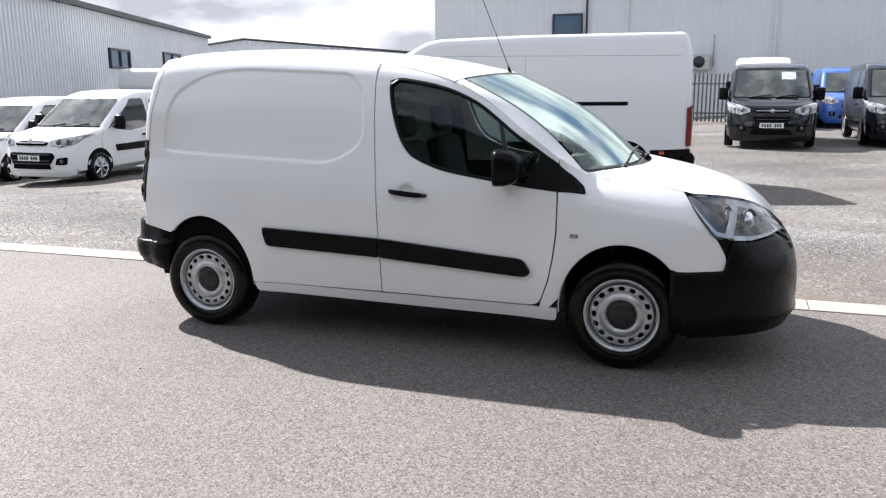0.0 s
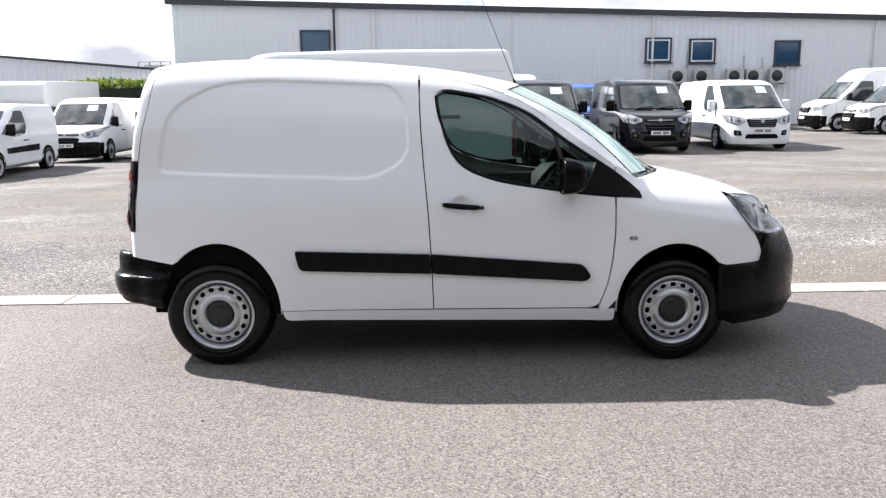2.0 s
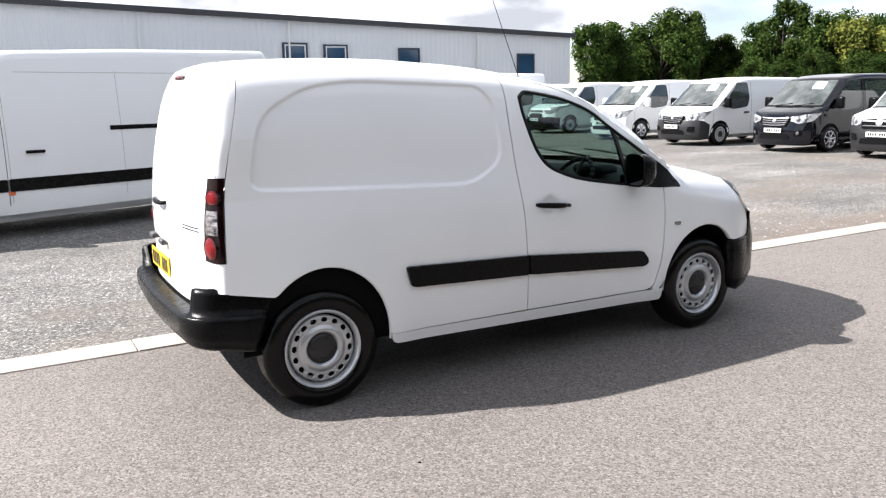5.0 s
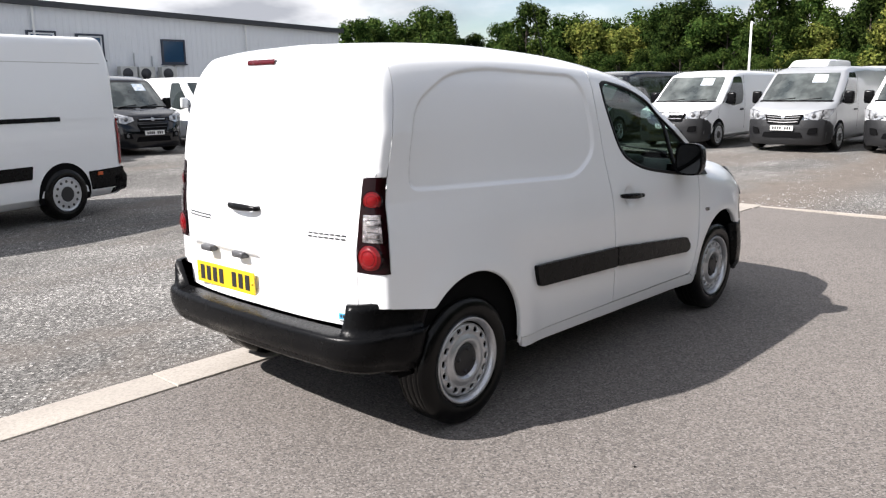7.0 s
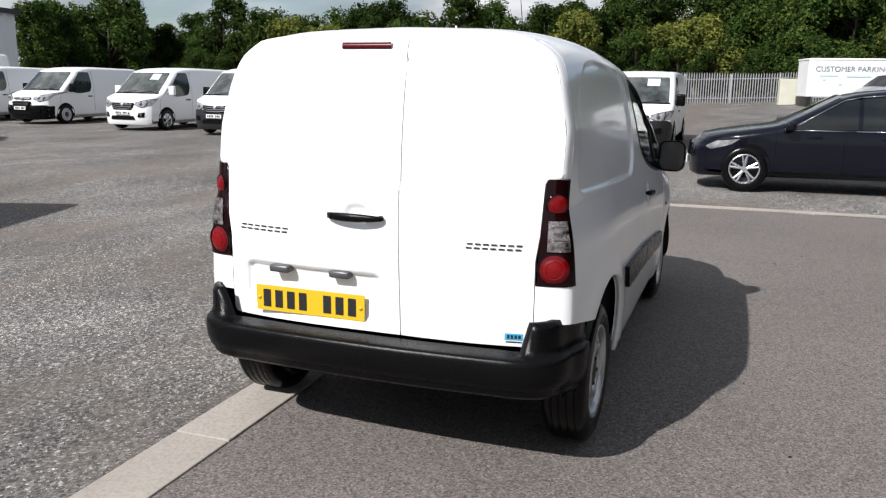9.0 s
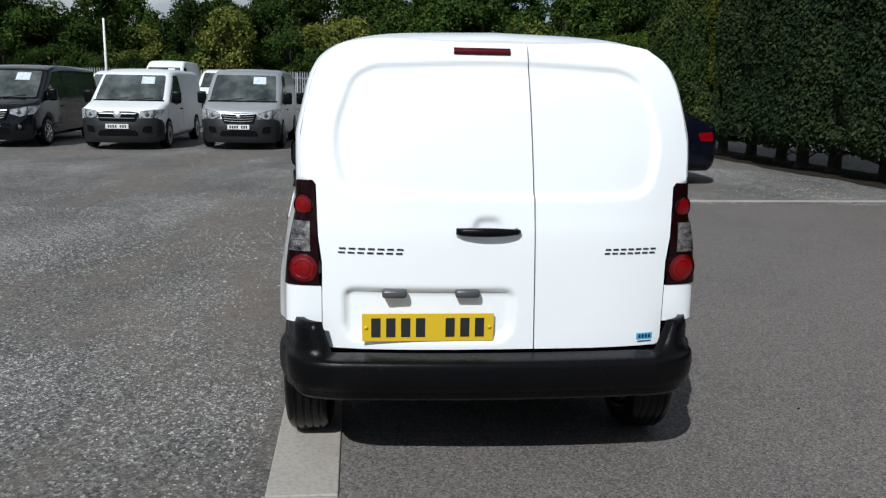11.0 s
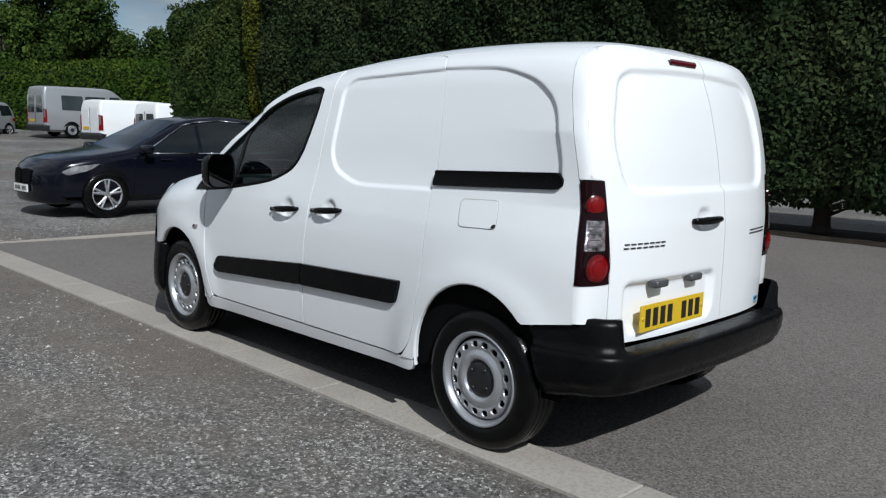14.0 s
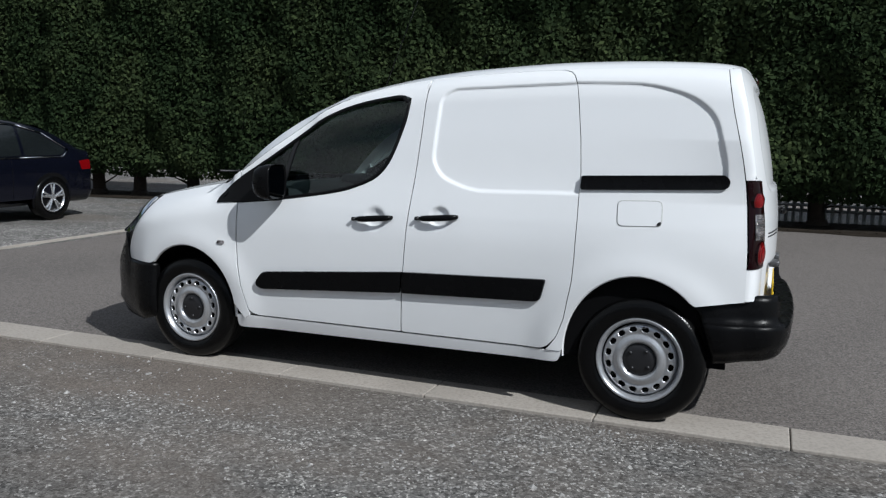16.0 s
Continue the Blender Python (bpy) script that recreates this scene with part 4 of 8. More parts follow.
def wing_lamp(s):
    """Headlamp: reflector bowl, inner lenses and a clear cover."""
    lamp = part("headlamp", patch(lambda t, u: lamp_skin(s, t, u, -0.028), 20, 10, 0, 1, 0, 1), M_LAMPBOWL, van, "clear headlamp with silver reflectors")
    part("lamp_seal", patch(lambda t, u: lamp_skin(s, t, -0.035 + 0.05 * u, 0.003), 20, 2, 0.0, 0.42, 0, 1), M_RUBBER, lamp)
    for t, u, r, m in ((0.62, 0.50, 0.062, M_CHROME), (0.36, 0.55, 0.040, M_CHROME)):
        c = lamp_skin(s, t, u, -0.024)
        n = Vector((0.85, s * 0.5, 0.15)).normalized()
        bm = bmesh.new()
        dome(bm, c, n, r, 0.35, 20)
        part("lamp_lens", bm, m, lamp)
        rg = bmesh.new()
        a, b = n.cross(Vector((0, 0, 1))).normalized(), n.cross(n.cross(Vector((0, 0, 1)))).normalized()
        ring = [c + n * 0.006 + (a * math.cos(2 * math.pi * i / 24) + b * math.sin(2 * math.pi * i / 24)) * r * 1.06 for i in range(25)]
        for p, q in zip(ring, ring[1:]):
            add_rod(rg, p, q, 0.007, n=6)
        part("lens_ring", rg, M_LAMPGREY, lamp)
    part("lamp_bezel", patch(lambda t, u: lamp_skin(s, t, 0.02 + 0.10 * u, -0.012), 20, 3, 0.0, 0.98, 0, 1), M_REFLECT, lamp)
    part("lamp_bezel", patch(lambda t, u: lamp_skin(s, 0.44 + 0.09 * t - 0.12 * u, u, -0.010), 4, 10, 0, 1, 0.08, 0.95), M_REFLECT, lamp)
    part("lamp_bezel", patch(lambda t, u: lamp_skin(s, t, 0.80 + 0.16 * u, -0.010), 20, 3, 0.3, 1.0, 0, 1), M_REFLECT, lamp)
    cv = part("lamp_cover", patch(lambda t, u: lamp_skin(s, t, u, 0.0), 24, 12, 0, 1, 0, 1), M_CLEAR, lamp, "clear plastic lamp cover")
    cv.visible_shadow = False


def bumper_front():
    """Black front bumper that wraps from arch to arch."""
    path = [(x, 1) for x in np.linspace(2.985, 3.40, 12)] + [(x, 1) for x in (3.46, 3.51, 3.555, 3.59, 3.62, 3.64, 3.652)]
    plan = [(x, half_width(x, 0.5)) for x, _ in path] + [(3.66, 0.0)]
    plan = plan + [(x, -y) for x, y in plan[:-1][::-1]]
    prof_n = 18
    bm = bmesh.new()
    rows = []
    for x, y in plan:
        ny = Vector((1, 0)) if abs(y) < 0.05 else Vector((max((x - 2.95) / 0.7, 0) ** 1.5, math.copysign(1, y) * (1.02 - min(max((x - 3.1) / 0.55, 0), 1)))).normalized()
        top = 0.575 if x < 3.262 else 0.575 + 0.162 * min((x - 3.262) / 0.012, 1)
        mid = min(max((0.40 - abs(y)) / 0.05, 0), 1) if x > 3.5 else 0.0
        top -= 0.135 * mid
        back = min(max((x - 3.30) / 0.19, 0), 1)
        low = 0.205 + 0.03 * max(0, (3.1 - x) / 0.1)
        row = []
        for k in range(prof_n + 1):
            t = k / prof_n
            z = low + (top - low) * t
            o = 0.012 + 0.014 * math.sin(math.pi * min(t * 1.1, 1)) - 0.022 * max(0, 0.16 - t) / 0.16 + 0.012 * math.exp(-((t - 0.16) / 0.05) ** 2) * min(max((x - 3.3) / 0.2, 0), 1) - 0.070 * back * max(0, (z - 0.53) / 0.21) ** 1.4
            row.append(bm.verts.new((x + ny.x * o, y + ny.y * o, z)))
        rows.append(row)
    for r0, r1 in zip(rows, rows[1:]):
        for k in range(prof_n):
            bm.faces.new((r0[k], r1[k], r1[k + 1], r0[k + 1]))
    rim = [e for e in bm.edges if len(e.link_faces) == 1]
    r = bmesh.ops.extrude_edge_only(bm, edges=rim)
    for v in r["geom"]:
        if isinstance(v, bmesh.types.BMVert):
            v.co += Vector((-0.10 if abs(v.co.y) < 0.6 else 0, -math.copysign(0.06, v.co.y) if abs(v.co.y) > 0.05 else 0, 0))
    bmesh.ops.recalc_face_normals(bm, faces=bm.faces[:])
    ob = part("front_bumper", bm, M_PLASTIC, van, "deep black plastic front bumper")
    for s in (-1, 1):
        for k in range(4):
            z = 0.345 + k * 0.032
            x0, x1 = 3.50, 3.60
            p = [(x, s * (half_width(x, 0.5) + 0.022), z) for x in np.linspace(x0, x1, 6)]
            q = [(a, b, c + 0.012) for a, b, c in p]
            part("bumper_slat", strip(p, q), M_GREYPLASTIC, ob)
    for s in (-1, 1):
        # the bumper's shoulder below the lamp, behind the wing's rounded corner
        o = [(3.17, 0.57), (3.30, 0.57), (3.30, 0.752), (3.21, 0.768), (3.17, 0.80)]
        part("bumper_shoulder", sheet(o, 0.03, plain_side(s, -0.003), (0, -s, 0), 0.02, (0, s, 0)), M_PLASTIC, ob)

    def nose(u, v):
        """Grille opening between the bonnet's lip and the bumper."""
        y = 0.40 * v
        top_ = bonnet(1.0, y / 0.62)
        xl = 3.648 - 0.10 * abs(v) ** 2.4
        return Vector((top_.x - 0.012, y, top_.z - 0.012)).lerp(Vector((xl, y, 0.600 + 0.13 * abs(v) ** 6)), u)
    gl = part("grille", patch(nose, 8, 24, 0, 1, -1, 1), M_DARK, van, "black front grille")
    for u in (0.25, 0.5, 0.75):
        gr = bmesh.new()
        p = [nose(u, v) + Vector((0.010, 0, 0.004)) for v in np.linspace(-0.86, 0.86, 21)]
        for a, b in zip(p, p[1:]):
            add_rod(gr, a, b, 0.005, n=6)
        part("grille_bar", gr, M_LAMPGREY, gl, "grey grille bar")


def bumper_rear():
    """Black rear bumper with raised corners and a step along its top."""
    bm = bmesh.new()
    plan = []
    for i in range(9):
        x = -0.245 - 0.235 * i / 8
        plan.append((x, half_width(x, 0.5) - 0.004, Vector((0, 1)), i / 8))
    p0, p1, p2 = Vector(plan[-1][:2]), Vector((-0.675, 0.815)), Vector((-0.672, 0.56))
    for k, p in enumerate(bez(p0, p1, p2, 10)[1:]):
        t = (k + 1) / 10
        plan.append((p.x, p.y, Vector((-math.sin(t * math.pi / 2), math.cos(t * math.pi / 2))), 1.0))
    for y in np.linspace(0.5, 0.0, 9)[0:]:
        plan.append((-0.672 - 0.022 * (1 - (y / 0.56) ** 2), y, Vector((-1, 0)), 1.0))
    full = plan + [(x, -y, Vector((n.x, -n.y)), f) for x, y, n, f in plan[:-1][::-1]]

    def swept(x, z, f):
        """The bumper's front edge follows the wheel arch."""
        if f >= 1:
            return x
        xe = 0.020 - 0.360 * math.sqrt(max(1 - ((z - 0.33) / 0.415) ** 2, 0))
        return xe + (-0.480 - xe) * f
    rows = []
    for x, y, n, f in full:
        ay = abs(y)
        corner = min(max((ay - 0.697) / 0.028, 0), 1)
        corner = corner * corner * (3 - 2 * corner)
        top = 0.545 + corner * (0.128 if x < -0.44 else 0.128 - 0.06 * min((x + 0.44) / 0.2, 1))
        low = 0.372 - 0.03 * min(max((-x - 0.25) / -0.4 + 1, 0), 1)
        prof = [(-0.07, low + 0.004), (-0.034, low - 0.004), (-0.020, low + 0.012), (-0.016, low + 0.034), (-0.004, low + 0.040), (0.008, low + 0.075), (0.013, low + 0.115), (0.012, 0.512), (0.009, 0.527), (0.0, 0.536), (-0.012, 0.539)]
        prof += [(-0.026 * (1 - corner) - 0.020 * corner, 0.541 + (top - 0.545) * 0.3), (-0.05 * (1 - corner) - 0.022 * corner, 0.543 + (top - 0.545) * 0.8), (-0.075 * (1 - corner) - 0.032 * corner, 0.545 + (top - 0.545)), (-0.085 * (1 - corner) - 0.06 * corner, 0.546 + (top - 0.545))]
        rows.append([bm.verts.new((swept(x, z, f) + n.x * o, y + n.y * o, z)) for o, z in prof])
    for r0, r1 in zip(rows, rows[1:]):
        for k in range(len(r0) - 1):
            bm.faces.new((r0[k], r1[k], r1[k + 1], r0[k + 1]))
    bm.faces.new(rows[0]), bm.faces.new(rows[-1])
    bmesh.ops.recalc_face_normals(bm, faces=bm.faces[:])
    part("rear_bumper", bm, M_PLASTIC, van, "black plastic rear bumper with a step")


DOOR_TOP = [(roof(0, v).y, roof(0, v).z - 0.001) for v in (0.98, 0.93, 0.86, 0.75, 0.6, 0.45, 0.25)]


def door_edge(z):
    """Where the rear doors end towards the corner."""
    return half_width(float(np.interp(z, *XSIDE)), z) - 0.022


def rear_door(s):
    zs = (1.225, 1.30, 1.38, 1.46, 1.53, 1.60, 1.655, 1.685, 1.710)
    outer = [(0.690, 0.553, 0.03), (0.690, 0.80, 0), (0.690, 0.90, 0), (0.704, 1.0, 0), (0.708, 1.10, 0), (0.712, 1.20, 0.0), (0.730, 1.222, 0)] + [(door_edge(z), z, 0) for z in zs]
    top = [p for p in DOOR_TOP if p[0] < door_edge(1.710) - 0.006]
    if s > 0:
        o = outer + [(y, z, 0) for y, z in top] + [(0.0, roof(0, 0).z, 0), (-0.108, roof(0, 0.17).z, 0), (-0.119, 1.50, 0), (-0.133, 1.15, 0), (-0.148, 0.556, 0)]
    else:
        o = [(-y, z, *r) for y, z, *r in outer] + [(-y, z, 0) for y, z in top] + [(-0.1135, roof(0, 0.175).z, 0), (-0.1245, 1.50, 0), (-0.1385, 1.15, 0), (-0.1535, 0.556, 0)]
    return sheet([p[:2] for p in rounded(o, 0)], 0.0125, on_rear, (1, 0, 0), 0.03, (-1, 0, 0))


def corner_strip(s, z0, z1, off=0.0, n=16, first=0, last=9):
    """The rounded body corner between flank and rear door."""
    bm = bmesh.new()
    rows = []
    for i in range(n + 1):
        z = z0 + (z1 - z0) * i / n
        xs = float(np.interp(z, *XSIDE)) - (0.004 if z > 0.81 else 0.0)
        a = Vector((xs, s * half_width(xs, z), z))
        y = 0.693 if z < 0.81 else 0.697 if z < 0.9 else 0.697 + 0.018 * min((z - 0.9) / 0.3, 1)
        if z > 1.222:
            y = door_edge(z) + 0.0008
        c = Vector(on_rear(s * y, z))
        k = Vector((c.x + 0.012, a.y - s * 0.006, z))
        row = []
        for p in bez(a, k, c, 8)[first:last]:
            nrm = Vector((-0.7, s * 0.7, 0)) if off else Vector()
            row.append(bm.verts.new(p + nrm * off))
        rows.append(row)
    for r0, r1 in zip(rows, rows[1:]):
        for j in range(len(r0) - 1):
            bm.faces.new((r0[j], r1[j], r1[j + 1], r0[j + 1]) if s > 0 else (r0[j], r0[j + 1], r1[j + 1], r1[j]))
    return bm


def corner_point(s, z, t):
    """A place on the rounded rear corner and the way it faces; t runs from the flank to the door."""
    xs = float(np.interp(z, *XSIDE)) - 0.004
    a = Vector((xs, s * half_width(xs, z), z))
    c = Vector(on_rear(s * (0.697 + 0.018 * min(max((z - 0.9) / 0.3, 0), 1)), z))
    k = Vector((c.x + 0.012, a.y - s * 0.006, z))
    p = a * (1 - t) ** 2 + k * 2 * t * (1 - t) + c * t * t
    d = (k - a) * (1 - t) + (c - k) * t
    n = Vector((d.y, -d.x, 0)).normalized()
    return p, n if n.x < 0 else -n


def ringed(bm, c, n, r, bands, seg=28):
    """Concentric bands, each (inner, outer, rise) as shares of the radius."""
    c, n = Vector(c), Vector(n).normalized()
    t = n.cross(Vector((0, 0, 1))).normalized()
    b = t.cross(n)
    for r0, r1, h0, h1 in bands:
        rows = [[bm.verts.new(c + (t * math.cos(2 * math.pi * i / seg) + b * math.sin(2 * math.pi * i / seg)) * r * k + n * r * h) for i in range(seg)] for k, h in ((r0, h0), (r1, h1))]
        for i in range(seg):
            bm.faces.new((rows[0][i], rows[1][i], rows[1][(i + 1) % seg], rows[0][(i + 1) % seg]))
    return bm


def dome(bm, c, n, r, bulge=0.25, seg=20):
    c, n = Vector(c), Vector(n).normalized()
    t = n.cross(Vector((0, 0, 1))).normalized()
    b = t.cross(n)
    top = bm.verts.new(c + n * r * bulge)
    prev = None
    for k in (0.35, 0.7, 0.92, 1.0):
        ring = [bm.verts.new(c + (t * math.cos(2 * math.pi * i / seg) + b * math.sin(2 * math.pi * i / seg)) * r * k + n * r * bulge * (1 - k ** 2)) for i in range(seg)]
        for i in range(seg):
            if prev is None:
                bm.faces.new((top, ring[i], ring[(i + 1) % seg]))
            else:
                bm.faces.new((prev[i], ring[i], ring[(i + 1) % seg], prev[(i + 1) % seg]))
        prev = ring
    return bm


def badge_row(door, y0, y1):
    """Seven pairs of small chrome bars in place of a name."""
    w = (y1 - y0) / 7
    for k in range(7):
        bm = bmesh.new()
        a = y0 + w * (k + 0.16)
        b = y0 + w * (k + 0.84)
        lean = 0.004 * (1 if w > 0 else -1)
        for (ya, za), (yb, zb) in (((a, 0.943), (b, 0.943)), ((a + lean, 0.959), (b + lean, 0.959))):
            p, q = Vector(on_rear(ya, za)), Vector(on_rear(yb, zb))
            add_rod(bm, p + Vector((-0.002, 0, 0)), q + Vector((-0.002, 0, 0)), 0.0034, n=6)
        part("badge_bar", bm, M_BADGE, door, "dark chrome badge bar", smooth=False)


def build_rear():
    for s in (-1, 1):
        part("corner_panel", corner_strip(s, 0.652, 0.803, 0, 6), M_WHITE, van)
        part("corner_panel", corner_strip(s, 1.217, 1.742, 0, 24), M_WHITE, van)
        lamp = part("tail_lamp", corner_strip(s, 0.806, 1.214, 0.006, 20), M_MAROON, van, "tall dark red tail lamp with round lenses")
        # the bulge that carries the lower round lens
        for z, r, nm, along in ((0.872, 0.060, "brake_lens", 0.70), (1.118, 0.042, "tail_lens", 0.58)):
            p, nrm = corner_point(s, z, along)
            c = p + nrm * 0.002
            part("lens_rim", ringed(bmesh.new(), c, nrm, r, [(0.98, 1.06, 0.06, 0.04), (1.06, 1.12, 0.04, -0.42)]), M_MAROON, lamp)
            lens = part(nm, dome(bmesh.new(), c, nrm, r, 0.26, 28), M_REDDEEP, lamp, "round red lens")
            part("lens_ring", ringed(bmesh.new(), c, nrm, r, [(0.56, 0.60, 0.17, 0.186), (0.60, 0.74, 0.186, 0.135)]), M_RED, lens)
            # brighter red middle, the lens's hot spot painted as colour
            part("lens_centre", dome(bmesh.new(), c + nrm * r * 0.205, nrm, r * 0.5, 0.14, 20), M_RED, lens)
        cl = corner_strip(s, 0.942, 1.060, 0.011, 10, 2, 8)
        part("reverse_lens", cl, M_CLEARLENS, lamp, "clear ribbed lens")
        for k in range(4):
            zz = 0.958 + 0.026 * k
            part("lens_rib", corner_strip(s, zz, zz + 0.004, 0.0125, 1, 3, 7), M_LAMPGREY, lamp)
        door = part("rear_door", rear_door(s), M_WHITE, van, "white rear barn door with a recessed field")
        if s > 0:
            bm = bmesh.new()
            rows = []
            for i in range(15):
                t = i / 14
                y = 0.172 - 0.25 * t
                lift = 0.012 + 0.024 * math.sin(math.pi * t) ** 0.5
                h = 0.008 + 0.010 * math.sin(math.pi * min(t * 0.9 + 0.12, 1)) ** 0.6
                c = Vector(on_rear(y, 1.034)) 
                c.x = float(np.interp(1.034, *XREAR)) - lift
                rows.append([bm.verts.new(c + Vector((0.010 * math.cos(a), 0, h * math.sin(a)))) for a in [2 * math.pi * k / 8 for k in range(8)]])
            for r0, r1 in zip(rows, rows[1:]):
                for k in range(8):
                    bm.faces.new((r0[k], r0[(k + 1) % 8], r1[(k + 1) % 8], r1[k]))
            bm.faces.new(rows[0]), bm.faces.new(rows[-1])
            bmesh.ops.recalc_face_normals(bm, faces=bm.faces[:])
            part("door_handle", bm, M_PLASTIC, door, "black pull handle")
            lk = bmesh.new()
            add_rod(lk, (-0.590, -0.064, 1.034), (-0.611, -0.064, 1.034), 0.012, n=12)
            part("lock_barrel", lk, M_GREYPLASTIC, door)
            br = bmesh.new()
            rows = []
            for i in range(13):
                y = 0.180 - 0.222 * i / 12
                x, _, z = on_rear(y, 1.717)
                rows.append([br.verts.new((x - o, y, 1.717 + dz)) for o, dz in ((0.0, -0.014), (0.012, -0.012), (0.014, 0.0), (0.008, 0.012), (0.0, 0.014))])
            for r0, r1 in zip(rows, rows[1:]):
                for k in range(4):
                    br.faces.new((r0[k], r0[k + 1], r1[k + 1], r1[k]))
            part("high_brake_light", br, M_BRAKE, door, "narrow dark red brake light")
            for y in (0.408, 0.122):
                lb = box(-0.612, -0.560, y - 0.048, y + 0.048, 0.770, 0.803, 0.010)
                part("plate_light", lb, M_LAMPGREY, door, "grey plate lamp housing")
            xp = float(np.interp(0.65, *XREAR)) + 0.008
            pl = box(xp - 0.006, xp, 0.014, 0.534, 0.592, 0.703, 0.0)
            plate = part("number_plate", pl, M_PLATE_Y, door, "yellow rear number plate", smooth=False)
            for y in (0.030, 0.518):
                sc_ = bmesh.new()
                add_rod(sc_, (xp - 0.009, y, 0.648), (xp - 0.004, y, 0.648), 0.008, n=10)
                part("plate_screw", sc_, M_PLATE_Y, plate)
            for k in (0, 1, 2, 3, 5, 6, 7):
                u0 = 0.508 - 0.0585 * k
                bb = bars(bmesh.new(), u0 - 0.004, u0 - 0.052, 0.610, 0.686, 1, lambda u, v, o: (xp - 0.0065 - o, u, v), 0.002, 0.25)
                part("plate_character", bb, M_INK, plate, smooth=False)
            badge_row(door, 0.632, 0.372)
        else:
            badge_row(door, -0.418, -0.642)
            st = sheet([(-0.583, 0.578), (-0.654, 0.578), (-0.654, 0.606), (-0.583, 0.606)], 0.1, lambda y, z: Vector(on_rear(y, z)) + Vector((-0.001, 0, 0)), (1, 0, 0), 0.001, (-1, 0, 0))
            sk = part("sticker", st, M_BLUELABEL, door, "small pale blue dealer sticker", smooth=False)
            sb = bars(bmesh.new(), -0.590, -0.648, 0.585, 0.600, 4, lambda u, v, o: Vector(on_rear(u, v)) + Vector((-0.0012 - o, 0, 0)), 0.0006, 0.3)
            part("sticker_print", sb, M_INK, sk, smooth=False)
            sb = bars(bmesh.new(), -0.588, -0.650, 0.568, 0.574, 1, lambda u, v, o: Vector(on_rear(u, v)) + Vector((-0.001 - o, 0, 0)), 0.0006, 0.0)
            part("sticker_print", sb, M_INK, sk, smooth=False)


def build_left():
    """The sliding door with its rail, and the fuel flap."""
    top = [(x, float(np.interp(x, *ZT)) - 0.004, 0) for x in (0.62, 0.8, 1.0, 1.1)]
    o = [(0.3945, 1.66, 0.0), (0.4035, 1.689, 0), (0.4165, 1.714, 0), (0.439, 1.7315, 0), (0.476, 1.7395, 0), (0.52, 1.7405, 0.0)] + top + [(1.2, 1.702, 0)] + moved(SEAM[1:], -0.003)[:-1] + [(1.279, 0.329, 0.01), (0.470, 0.332, 0.05), (0.412, 0.400, 0.02), (0.3765, 0.50, 0.02), (0.3445, 0.684, 0.02), (0.3385, 0.80, 0), (0.3355, 1.0, 0), (0.3395, 1.219, 0), (0.3545, 1.40, 0), (0.3825, 1.60, 0)]
    door = part("sliding_door", sheet([p[:2] for p in rounded(o, 0, 4)], 0.0075, on_left, (0, -1, 0), 0.03, (0, 1, 0)), M_WHITE, van, "white sliding side door")
    grip(1, 1.180, 0.962, 0.958, 0.018, door)
    moulding(STRIP_A, 1, door)
    rail = rounded([(0.330, 1.214), (-0.345, 1.238), (-0.368, 1.215), (-0.366, 1.185), (-0.345, 1.170), (0.330, 1.146)], 0.012, 3)
    part("slide_rail", sheet(rail, 0.05, lambda x, z: (x, half_width(x, z) + 0.012 - 0.008 * math.exp(-((z - 1.193) / 0.012) ** 2), z), (0, -1, 0), 0.03, (0, 1, 0)), M_PLASTIC, van, "black sliding door rail")
    flap = [(0.140, 1.098), (-0.066, 1.104), (-0.072, 0.987), (0.134, 0.981)]
    part("fuel_flap", sheet(rounded(flap, 0.028, 4), 0.04, lambda x, z: (x, half_width(x, z) + 0.0035, z), (0, -1, 0), 0.01, (0, 1, 0)), M_WHITE, van)
    part("flap_gap", side_ring(rounded([(0.144, 1.102), (-0.070, 1.108), (-0.076, 0.983), (0.138, 0.977)], 0.030, 4), 1, 0.0035, 0.0012, 0.004), M_ACUNIT, van)
    part("flap_catch", sheet(rounded([(-0.048, 0.990), (-0.070, 0.990), (-0.070, 1.008), (-0.056, 1.004)], 0.005, 2), 0.04, plain_side(1, 0.006), (0, -1, 0), 0.01, (0, 1, 0)), M_RUBBER, van)


